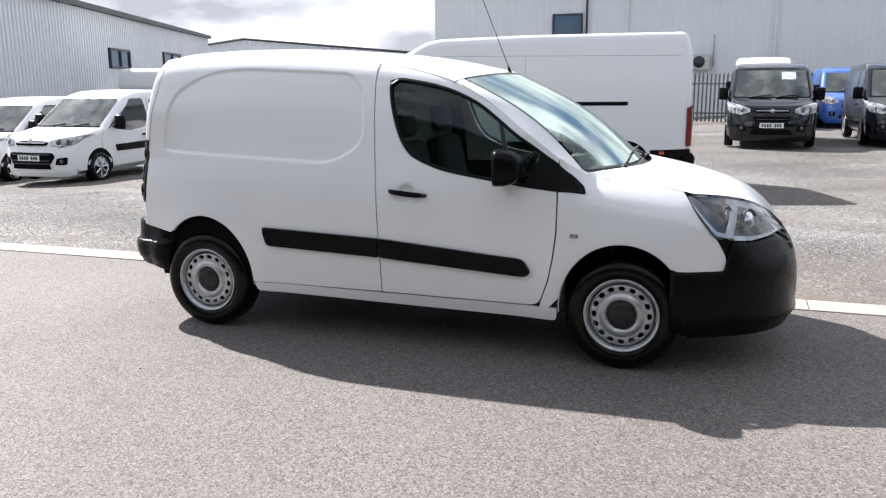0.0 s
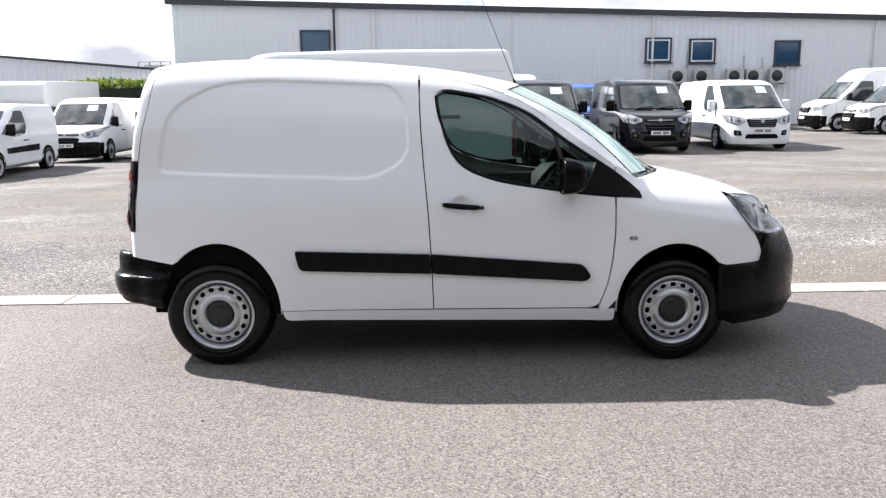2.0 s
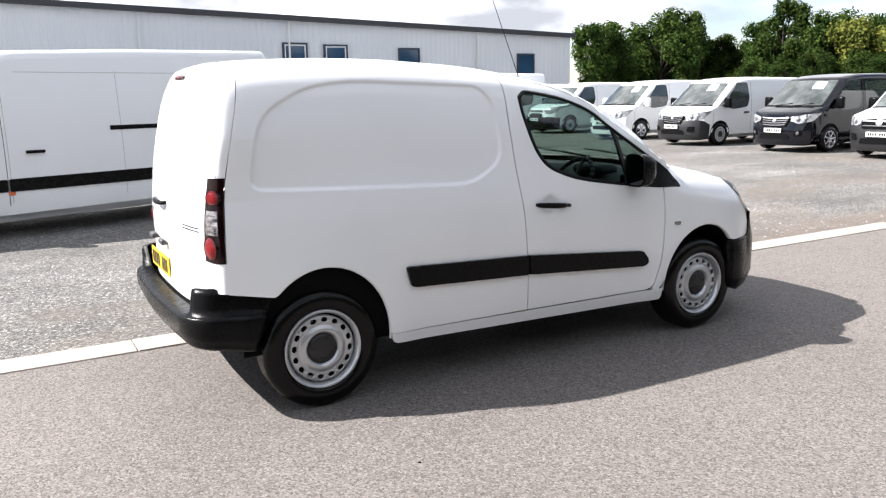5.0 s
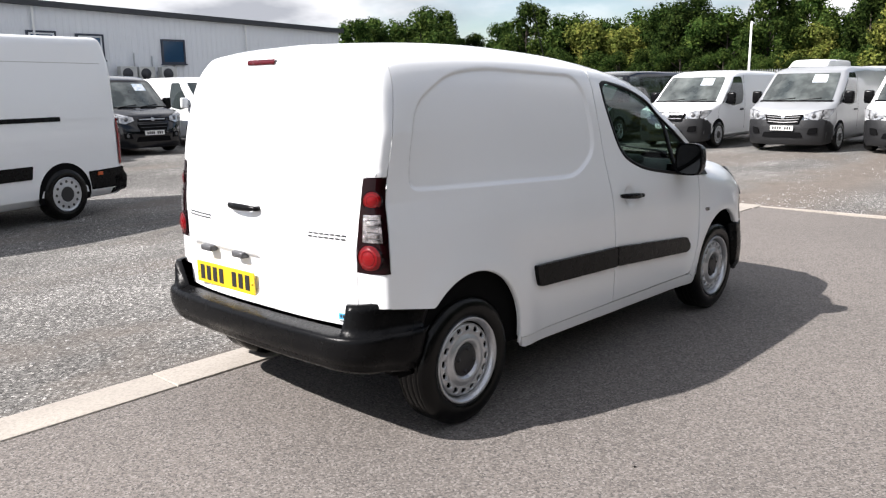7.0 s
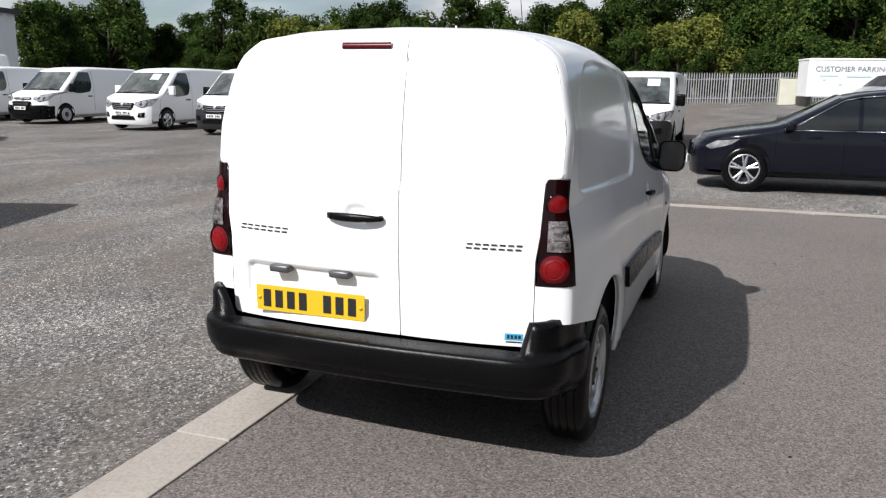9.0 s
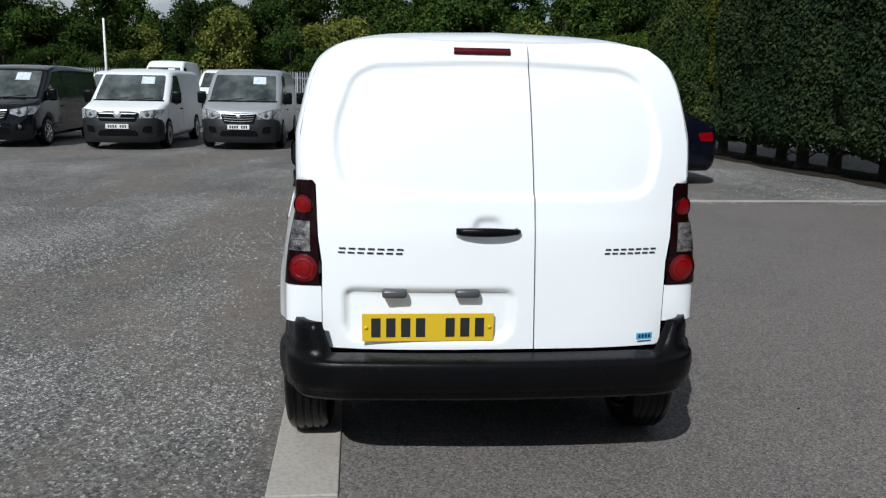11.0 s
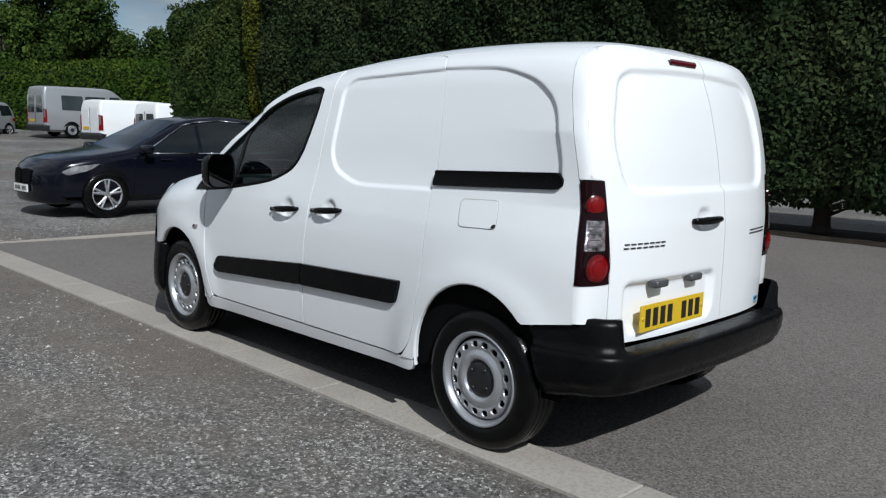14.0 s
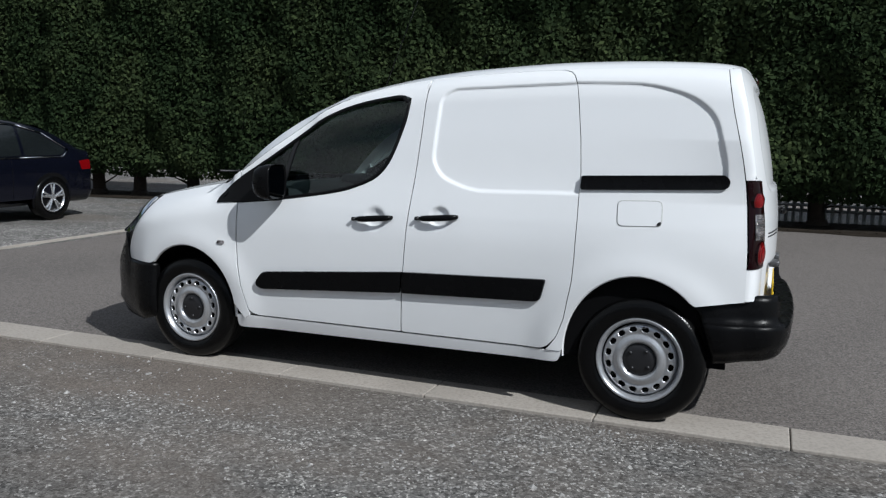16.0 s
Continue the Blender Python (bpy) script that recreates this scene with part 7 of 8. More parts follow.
def luton(where, heading, group):
    """Box van: a cab with a tall box body that juts out over it."""
    th = parked_van("mid", where, heading, M_WHITE_B, "white box van with a body over the cab", group=group, card=False, name="box_van", L=2.6)
    prof = rounded([(0.35, 2.15, 0.1), (0.45, 2.35, 0.2), (0.30, 3.05, 0.25), (-4.6, 3.10, 0.04), (-4.6, 0.75, 0.03), (-1.55, 0.75, 0.03), (-1.55, 2.05, 0.03)], 0.05, 4)
    part("box_body", extruded(prof, 1.06, lambda x, y, z: Vector((x, y, z)), 0.04, 0.4), M_CONT, th, "white box body over the cab")
    road_wheel(th, -3.3, 0.85, 0.33, 0.33, "steel")
    road_wheel(th, -3.3, -0.85, 0.33, 0.33, "steel")


for px, py in ((-18.7, 21.9), (-16.2, 23.5), (-13.9, 25.0)):
    luton((px, py), -90, ROW_D)


def saloon(where, heading, paint, label, name, L, H, w, fo, wb, prof, side, trim, rims, r, rear_side=True):
    gx, gy = where
    th = thing(name, label, "car", at=pose(gx, gy, ground_z(gx, gy), 0, 0, heading))
    x0 = fo - L

    def place(x, y, z):
        s = 1.0
        k = max(0.0, (x - (fo - 0.9)) / 0.9)
        s *= 1 - 0.20 * k ** 2.2
        k = max(0.0, ((x0 + 0.8) - x) / 0.8)
        s *= 1 - 0.12 * k ** 2
        if z > 0.85:
            s *= 1 - 0.26 * ((z - 0.85) / (H - 0.85)) ** 1.3
        if z < 0.45:
            s *= 1 - 0.05 * ((0.45 - z) / 0.25) ** 2
        ay = abs(y) / w
        bow = -0.18 * ay ** 2.6 * min(max((x - (fo - 1.2)) / 0.8, 0), 1) + 0.10 * ay ** 2.6 * min(max((x0 + 0.8 - x) / 0.6, 0), 1)
        return Vector((x + bow, y * s, z + 0.035 * (1 - ay ** 2) * (1 if z > 0.8 else 0)))
    part("body", extruded(rounded(prof, 0.1, 5), w, place, 0.11, 0.12, 5), paint, th)

    def flank(s, off):
        return lambda x, z: place(x, s * (w + off), z)
    for s in (-1, 1):
        for o in side:
            part("side_window", sheet(rounded(o, 0.03, 3), 0.12, flank(s, 0.004), (0, -s, 0), 0.02, (0, s, 0)), M_CARGLASS, th, "dark side window")
        tr = bmesh.new()
        pts = [place(x, s * (w + 0.01), z) for x, z in trim]
        for a, b in zip(pts, pts[1:]):
            add_rod(tr, a, b, 0.010, n=6)
        part("window_trim", tr, M_CHROME, th, "bright window trim")
        for cx in (0.0, -wb):
            o = [(cx + (r + 0.04) * math.cos(radians(a)), r + (r + 0.04) * math.sin(radians(a))) for a in range(-25, 206, 11)]
            o = [(u, max(v, 0.20)) for u, v in o]
            part("wheel_arch", sheet(o, 0.3, flank(s, 0.003), (0, -s, 0), 0.01, (0, s, 0)), M_DARK, th)
            road_wheel(th, cx, s * (w - 0.085), r, r, rims)
        for hx_ in (-0.95, -1.95):
            hb = box(-0.10, 0.10, -0.015, 0.02, -0.014, 0.014, 0.010)
            bmesh.ops.translate(hb, verts=hb.verts[:], vec=place(hx_, s * (w + 0.008), 0.86))
            part("door_handle", hb, paint, th)
        mb = box(-0.07, 0.08, -0.10, 0.10, -0.06, 0.07, 0.04, 3)
        bmesh.ops.translate(mb, verts=mb.verts[:], vec=place(-0.60, s * (w + 0.13), 1.02))
        part("door_mirror", mb, paint, th)
        hl = rounded([(fo - 0.64, 0.800), (fo - 0.48, 0.715), (fo - 0.16, 0.625), (fo - 0.08, 0.675), (fo - 0.24, 0.760)], 0.025, 3)
        part("headlamp", sheet(hl, 0.06, flank(s, 0.008), (0, -s, 0), 0.02, (0, s, 0)), M_HEADLAMP, th, "long clear headlamp")
        tl = rounded([(x0 + 0.10, 0.92), (x0 + 0.42, 0.90), (x0 + 0.36, 0.76), (x0 + 0.08, 0.76)], 0.03, 3)
        part("tail_lamp", sheet(tl, 0.1, flank(s, 0.006), (0, -s, 0), 0.02, (0, s, 0)), M_RED, th, "red tail lamp")
        for xx in (-0.42, -1.36, -2.35):
            o = [(xx - 0.004, 0.32), (xx + 0.004, 0.32), (xx + 0.004, 0.92), (xx - 0.004, 0.92)]
            part("shut_line", sheet(o, 0.2, flank(s, 0.0012), (0, -s, 0), 0.003, (0, s, 0)), M_DARK, th)
    for u in (-0.20, 0.20):
        g = sheet(rounded([(u - 0.15, 0.50), (u + 0.15, 0.50), (u + 0.15, 0.70), (u - 0.15, 0.70)], 0.05, 3), 0.1, lambda a, b: place(fo + 0.015 - 0.10 * max(0, b - 0.55), a, b), (-1, 0, 0), 0.02, (1, 0, 0))
        part("grille", g, M_DARK, th, "black grille half")
    po = part("number_plate", box(fo + 0.008, fo + 0.025, -0.26, 0.26, 0.36, 0.47), M_PLATE_W, th, "white front number plate", smooth=False)
    bb = bars(bmesh.new(), -0.22, 0.22, 0.385, 0.445, 8, lambda u, v, o: (fo + 0.0255 + o, u, v), 0.002, 0.35, wide=(4,))
    tagged(part("plate_print", bb, M_INK, po, smooth=False), kind="stuff")

    def top(u, v):
        return place(u[0], v, u[1])
    return th, place


FO = 0.86
bmw_prof = [(0.82, 0.20, 0.05), (0.86, 0.40, 0.10), (0.84, 0.68, 0.10), (0.72, 0.80, 0.12), (0.40, 0.88, 0.2), (-0.45, 1.00, 0.15), (-1.35, 1.46, 0.25), (-2.1, 1.555, 0.5), (-3.0, 1.46, 0.4), (-3.85, 1.08, 0.12), (-4.10, 1.05, 0.05), (-4.14, 0.80, 0.1), (-4.12, 0.35, 0.08), (-4.02, 0.24, 0.05)]
bmw_side = [[(-0.62, 0.97), (-1.32, 1.38), (-1.52, 1.42), (-1.52, 0.98)], [(-1.58, 0.98), (-1.58, 1.43), (-2.0, 1.47), (-2.55, 1.43), (-2.55, 0.99)], [(-2.61, 0.99), (-2.61, 1.42), (-3.0, 1.32), (-3.42, 1.08), (-3.30, 1.0)]]
bmw_trim = [(-0.58, 0.955), (-1.32, 1.40), (-1.55, 1.45), (-2.0, 1.49), (-2.6, 1.45), (-3.02, 1.34), (-3.48, 1.08), (-3.32, 0.975), (-2.5, 0.965), (-1.5, 0.955), (-0.58, 0.955)]
bmw, bplace = saloon((9.72 + 0.92, -1.40), 92, M_NAVY, "dark navy fastback car with bright window trim and alloy wheels", "fastback_car", 5.0, 1.56, 0.95, FO, 3.07, bmw_prof, bmw_side, bmw_trim, "alloy", 0.345)
for nm, pts, lab in (("windscreen", ((-0.50, 1.005), (-1.30, 1.435)), "dark windscreen"), ("rear_window", ((-3.05, 1.435), (-3.80, 1.10)), "dark rear window")):
    (ax, az), (bx_, bz_) = pts
    sh = sheet(rounded([(-0.86, 0.0), (0.86, 0.0), (0.80, 1.0), (-0.80, 1.0)], 0.05, 3), 0.12, lambda u, t: bplace(ax + (bx_ - ax) * t, u * 0.95, az + (bz_ - az) * t) + Vector((0, 0, 0.012)), None, 0, (0, 0, 1))
    part(nm, sh, M_CARGLASS, bmw, lab)

mpv_prof = [(0.80, 0.22, 0.05), (0.84, 0.42, 0.1), (0.76, 0.80, 0.12), (0.10, 1.02, 0.1), (-0.75, 1.60, 0.2), (-1.4, 1.70, 0.3), (-3.0, 1.68, 0.2), (-3.42, 1.2, 0.2), (-3.45, 0.4, 0.08), (-3.38, 0.25, 0.05)]
mpv_side = [[(-0.25, 1.02), (-0.80, 1.50), (-1.15, 1.54), (-1.15, 1.0)], [(-1.22, 1.0), (-1.22, 1.55), (-2.15, 1.55), (-2.15, 1.0)], [(-2.22, 1.0), (-2.22, 1.55), (-3.0, 1.52), (-3.15, 1.05)]]
mpv, mplace = saloon((42.4, -7.2), 125, M_SILVER, "silver people carrier parked near the white container", "people_carrier", 4.3, 1.70, 0.90, 0.84, 2.73, mpv_prof, mpv_side, [(-0.25, 1.0), (-3.1, 1.0)], "star", 0.32)
sh = sheet(rounded([(-0.85, 0.0), (0.85, 0.0), (0.8, 1.0), (-0.8, 1.0)], 0.05, 3), 0.15, lambda u, t: mplace(0.06 - 0.78 * t, u * 0.90, 1.05 + 0.53 * t) + Vector((0.012, 0, 0.012)), None, 0, (1, 0, 1))
part("windscreen", sh, M_CARGLASS, mpv, "dark windscreen")

parked_van("tall", (40.0, -14.6), -84, M_SILVER, "silver minibus with dark side windows", windows=2, name="minibus", category="minibus", rear=True, card=False, H=2.42, strip_col=M_GREYPLASTIC, bumper=M_GREYPLASTIC)
parked_van("mid", (32.8, -14.0), -86, M_WHITE_B, "white van parked beside the trimmed hedge", rear=True, card=False, windows=0, group="white vans by the hedge")
parked_van("mid", (30.0, -15.1), -86, M_WHITE_B, "white crew van parked beside the trimmed hedge", rear=True, card=False, windows=1, group="white vans by the hedge")

# ---- buildings ----


def corrugated(bm, a, b, z0a, z1a, z0b, z1b, pitch=0.25, depth=0.035, out=(0, -1), step=(0.0, 0.30, 0.42, 0.72, 0.84)):
    """A profiled steel wall from a to b in plan, with its foot and head heights at both ends."""
    a, b, o = Vector(a), Vector(b), Vector(out).normalized()
    ln = (b - a).length
    n = int(ln / pitch)
    pts = []
    for i in range(n):
        for f, d in ((0.0, 0.0), (0.30, 0.0), (0.42, depth), (0.80, depth), (0.92, 0.0)):
            pts.append(((i + f) / n, d))
    pts.append((1.0, 0.0))
    rows = []
    for t, d in pts:
        p = a.lerp(b, t) + o * d
        rows.append((bm.verts.new((p.x, p.y, z0a + (z0b - z0a) * t)), bm.verts.new((p.x, p.y, z1a + (z1b - z1a) * t))))
    for r0, r1 in zip(rows, rows[1:]):
        bm.faces.new((r0[0], r1[0], r1[1], r0[1]))
    return bm


def wall_window(parent, x, z, wd, ht, y, frame_mat, inner=None):
    fr = bmesh.new()
    t = 0.09
    for x0, x1, z0, z1 in ((x, x + wd, z, z + t), (x, x + wd, z + ht - t, z + ht), (x, x + t, z + t, z + ht - t), (x + wd - t, x + wd, z + t, z + ht - t)):
        add_box(fr, x0, x1, y - 0.12, y, z0, z1)
    wn_ = part("window", fr, frame_mat, parent, "dark framed office window", smooth=False)
    if inner is not None:
        f2 = bmesh.new()
        u = t + 0.07
        for x0, x1, z0, z1 in ((x + t, x + wd - t, z + t, z + u), (x + t, x + wd - t, z + ht - u, z + ht - t), (x + t, x + u, z + u, z + ht - u), (x + wd - u, x + wd - t, z + u, z + ht - u)):
            add_box(f2, x0, x1, y - 0.10, y, z0, z1)
        part("sash", f2, inner, wn_, "white sash", smooth=False)
    part("window_glass", box(x + t, x + wd - t, y - 0.075, y - 0.065, z + t, z + ht - t), M_WGLASS, wn_, "blue-grey glass", smooth=False)
    part("window_sill", box(x - 0.05, x + wd + 0.05, y - 0.18, y, z - 0.06, z), frame_mat, wn_, smooth=False)


HY = 36.0
SLOPE = -0.0285


def eave(x):
    return 5.85 + SLOPE * (x - 0.0)


hall = thing("long_building", "long grey profiled-steel building with a dark eave and small windows", "building", kind="")
bm = bmesh.new()
corrugated(bm, (-11.5, HY), (30.5, HY), -1.5, eave(-11.5), -1.5, eave(30.5), 0.30, 0.016)
part("wall", bm, M_CLAD_L, hall, "pale grey profiled steel sheets", smooth=False)
bm = bmesh.new()
corrugated(bm, (30.5, HY), (30.5, 62), -1.5, eave(30.5), -1.5, eave(30.5), 0.30, 0.04, (1, 0))
part("wall", bm, M_CLAD_L, hall, smooth=False)
bm = bmesh.new()
corrugated(bm, (-11.5, 62), (-11.5, HY), -1.5, eave(-11.5), -1.5, eave(-11.5), 0.30, 0.04, (-1, 0))
part("wall", bm, M_CLAD_L, hall, smooth=False)
bm = bmesh.new()
for x0, x1 in ((-11.75, 9.5), (9.5, 30.7)):
    v = [bm.verts.new(q) for q in ((x0, HY - 0.28, eave(x0) - 0.05), (x1, HY - 0.28, eave(x1) - 0.05), (x1, HY - 0.28, eave(x1) + 0.20), (x0, HY - 0.28, eave(x0) + 0.20))]
    w2 = [bm.verts.new(q.co + Vector((0, 0.30, 0))) for q in v]
    bm.faces.new(v)
    for k in range(4):
        bm.faces.new((v[k], v[(k + 1) % 4], w2[(k + 1) % 4], w2[k]))
part("eave_trim", bm, M_EAVE, hall, "dark eave gutter", smooth=False)
rv = [(-11.7, HY - 0.2, eave(-11.7) + 0.18), (30.7, HY - 0.2, eave(30.7) + 0.18), (30.7, 49, eave(30.7) + 0.55), (-11.7, 49, eave(-11.7) + 0.55), (30.7, 62, eave(30.7) + 0.18), (-11.7, 62, eave(-11.7) + 0.18)]
mesh_part("roof", rv, [(0, 1, 2, 3), (3, 2, 4, 5)], M_ROOF, hall, "shallow grey roof")
for x, wd, f, inn in ((-5.20, 1.50, M_FRAME, None), (12.09, 1.32, M_FRAME, M_WFRAME), (14.31, 1.33, M_FRAME, M_WFRAME), (18.64, 1.31, M_FRAME, None), (26.50, 1.22, M_FRAME, None)):
    z = 4.87 + SLOPE * (x + 5.2) - 0.02
    wall_window(hall, x, z - 1.22, wd, 1.22, HY - 0.02, f, inn)
for x, m, z0 in ((-3.49, M_EAVE, -1), (-1.53, M_POLE, -1), (12.44, M_POLE, -1), (23.71, M_POLE, -1), (5.2, M_POLE, -1)):
    bm = bmesh.new()
    add_rod(bm, (x, HY - 0.14, z0), (x, HY - 0.14, eave(x) - 0.1), 0.055, n=8)
    for z in (1.5, 3.2):
        add_box(bm, x - 0.09, x + 0.09, HY - 0.2, HY - 0.02, z, z + 0.05)
    part("downpipe", bm, m, hall, "vertical downpipe", smooth=False)
for x in (1.99, 13.7, 14.9, 16.55, 17.5, 18.7):
    ac = part("air_unit", box(x - 0.42, x + 0.42, HY - 0.62, HY - 0.20, 2.08, 2.78, 0.03), M_ACUNIT, hall, "grey wall-mounted air unit", smooth=False)
    fb = bmesh.new()
    add_rod(fb, (x - 0.08, HY - 0.64, 2.43), (x - 0.08, HY - 0.625, 2.43), 0.27, n=20)
    part("fan_guard", fb, M_EAVE, ac)
    for u in (-0.3, 0.3):
        part("bracket", box(x + u - 0.02, x + u + 0.02, HY - 0.62, HY - 0.03, 2.02, 2.08), M_GALV, ac, smooth=False)
    pp = bmesh.new()
    add_rod(pp, (x + 0.55, HY - 0.12, 2.2), (x + 0.55, HY - 0.12, 3.3 + 0.4 * math.sin(x * 7)), 0.035, n=6)
    part("pipe", pp, M_GALV, ac)

side_b = thing("side_building", "grey profiled-steel shed with a sloping dark verge", "building")
A, B = Vector((-17.2, 12.0)), Vector((-34.47, 48.75))
o = Vector((B - A).normalized().to_tuple())
nrm2 = (o.y, -o.x)


def lb_top(t):
    return 4.56 + 0.36 * t


bm = bmesh.new()
corrugated(bm, A, B, -2.0, lb_top(0), -2.0, lb_top(1), 0.32, 0.05, nrm2)
part("wall", bm, M_CLAD, side_b, "grey profiled steel sheets", smooth=False)
bm = bmesh.new()
corrugated(bm, B, B + Vector((-14, -6)), -2.0, lb_top(1), -2.0, lb_top(1) + 0.8, 0.32, 0.05, (0, 1))
part("wall", bm, M_CLAD, side_b, smooth=False)
bm = bmesh.new()
q0, q1 = A + Vector(nrm2) * 0.3, B + Vector(nrm2) * 0.3
v = [bm.verts.new((q.x, q.y, z)) for q, z in ((q0, lb_top(0) - 0.05), (q1, lb_top(1) - 0.05), (q1, lb_top(1) + 0.17), (q0, lb_top(0) + 0.17))]
w2 = [bm.verts.new(k.co - Vector((*nrm2, 0)) * 0.32) for k in v]
bm.faces.new(v)
for k in range(4):
    bm.faces.new((v[k], v[(k + 1) % 4], w2[(k + 1) % 4], w2[k]))
part("eave_trim", bm, M_EAVE, side_b, "dark verge trim", smooth=False)
mesh_part("roof", [(q0.x, q0.y, lb_top(0) + 0.15), (q1.x, q1.y, lb_top(1) + 0.15), (q1.x - 12, q1.y - 5.6, 6.3), (q0.x - 12, q0.y - 5.6, 6.6)], [(0, 1, 2, 3)], M_ROOF, side_b)


def wall_frame(parent, base, along, out, u, z, wd, ht):
    m = Matrix(((along.x, out[0], 0, base.x), (along.y, out[1], 0, base.y), (0, 0, 1, 0), (0, 0, 0, 1)))
    fr = bmesh.new()
    t = 0.10
    for x0, x1, z0, z1 in ((u, u + wd, z, z + t), (u, u + wd, z + ht - t, z + ht), (u, u + t, z + t, z + ht - t), (u + wd - t, u + wd, z + t, z + ht - t), (u + wd / 2 - 0.05, u + wd / 2 + 0.05, z + t, z + ht - t)):
        add_box(fr, x0, x1, 0.0, 0.16, z0, z1)
    gl = box(u + t, u + wd - t, 0.07, 0.09, z + t, z + ht - t)
    for k in (fr, gl):
        bmesh.ops.transform(k, matrix=m, verts=k.verts[:])
    w3 = part("window", fr, M_FRAME, parent, "dark framed two-light window", smooth=False)
    part("window_glass", gl, M_WGLASS, w3, smooth=False)


wall_frame(side_b, A, o, nrm2, 14.55, 2.25, 3.3, 0.92)
wall_frame(side_b, A, o, nrm2, 25.1, 2.52, 4.6, 0.84)

mid_b = thing("gable_shed", "low grey shed with a shallow dark-edged gable and shuttered opening", "building")
MY = 62.0
xa, xm, xb = -48.0, -39.6, -13.0
bm = bmesh.new()
n = int((xb - xa) / 0.4)
rows = []
for i in range(n * 2 + 1):
    x = xa + (xb - xa) * i / (n * 2)
    z = 4.55 + 0.95 * (x - xa) / (xm - xa) if x < xm else 5.50 - 2.35 * (x - xm) / (xb - xm)
    d = 0.0 if i % 2 else 0.05
    rows.append((bm.verts.new((x, MY - d, -2)), bm.verts.new((x, MY - d, z))))
for r0, r1 in zip(rows, rows[1:]):
    bm.faces.new((r0[0], r1[0], r1[1], r0[1]))
part("wall", bm, M_CLAD, mid_b, smooth=False)
bm = bmesh.new()
for p, q in (((xa - 0.3, MY - 0.3, 4.57), (xm, MY - 0.3, 5.55)), ((xm, MY - 0.3, 5.55), (xb + 0.3, MY - 0.3, 3.18))):
    add_rod(bm, p, q, 0.11, n=6)
part("verge", bm, M_EAVE, mid_b, "dark verge", smooth=False)
mesh_part("roof", [(xa, MY, 4.55), (xm, MY, 5.50), (xm, MY + 20, 5.50), (xa, MY + 20, 4.55), (xb, MY, 3.15), (xb, MY + 20, 3.15)], [(0, 1, 2, 3), (1, 4, 5, 2)], M_ROOF, mid_b)
part("shutter", box(-42.9, -36.5, MY - 0.12, MY - 0.02, 2.2, 4.27), M_ROOF, mid_b, "grey roller shutter", smooth=False)
for x in (-41.45, -37.7):
    part("shutter_post", box(x - 0.12, x + 0.12, MY - 0.2, MY - 0.05, 2.2, 4.4), M_CLAD_L, mid_b, smooth=False)

plant = thing("plant_frame", "grey steel plant frame on the shed's roof", "frame", at=pose(-21.6, 63.2, 3.72))
for x in (-1.3, -0.4, 0.5, 1.3):
    part("post", box(x - 0.04, x + 0.04, -0.04, 0.04, 0, 0.85), M_GALV, plant, smooth=False)
for z in (0.35, 0.8):
    part("rail", box(-1.35, 1.35, -0.03, 0.03, z, z + 0.06), M_GALV, plant, smooth=False)
part("unit", box(-0.9, 0.9, 0.1, 0.9, 0.0, 0.62, 0.03), M_ACUNIT, plant, "grey plant unit", smooth=False)

# ---- container, cabinet, fence, pole ----
cont = thing("site_container", "white steel container with a customer parking sign", "container", at=pose(46.3, -6.4, 1.02, 0, 0, 100))
cb = bmesh.new()
add_box(cb, -2.35, 2.35, -1.15, 1.15, 0.12, 2.10, 0.03)
part("body", cb, M_CONT, cont, "white painted steel body", smooth=False)
part("roof_rim", box(-2.38, 2.38, -1.18, 1.18, 2.05, 2.15, 0.02), M_CONT, cont, smooth=False)
for x in (-2.2, 2.2):
    part("skid", box(x - 0.12, x + 0.12, -1.1, 1.1, -0.6, 0.13), M_GREYPLASTIC, cont, smooth=False)
for x in np.linspace(-2.1, 2.1, 9):
    part("rib", box(x - 0.015, x + 0.015, 1.15, 1.165, 0.2, 2.04), M_CONT, cont, smooth=False)
me = text_mesh("CUSTOMER PARKING", 0.385)
me.transform(pose(2.0, 1.178, 1.46, 90, 0, 180))
me.materials.append(M_TEXT)
sg = new("sign_lettering", me)
sg.parent = cont
tagged(sg, "dark grey lettering")
for x, wd, z, h in ((1.3, 0.9, 1.20, 0.10), (-0.2, 1.2, 1.17, 0.11), (-1.7, 0.7, 1.15, 0.10), (1.5, 0.18, 1.0, 0.10), (0.7, 0.2, 0.75, 0.10)):
    part("sign_bar", box(x - wd / 2, x + wd / 2, 1.166, 1.174, z, z + h), M_PALEBLUE, cont, "pale blue sign bar", smooth=False)
cab = thing("service_cabinet", "cream steel service cabinet on a plinth by the fence", "cabinet", at=pose(48.5, -3.9, 0.0, 0, 0, 97))
part("case", box(-0.9, 0.9, -0.4, 0.4, 0.55, 2.1, 0.03), M_CAB, cab, smooth=False)
part("plinth", box(-0.95, 0.95, -0.45, 0.45, 0.2, 0.55), M_CONC, cab, smooth=False)
part("door_split", box(-0.01, 0.01, 0.4, 0.41, 0.6, 2.05), M_GREYPLASTIC, cab, smooth=False)


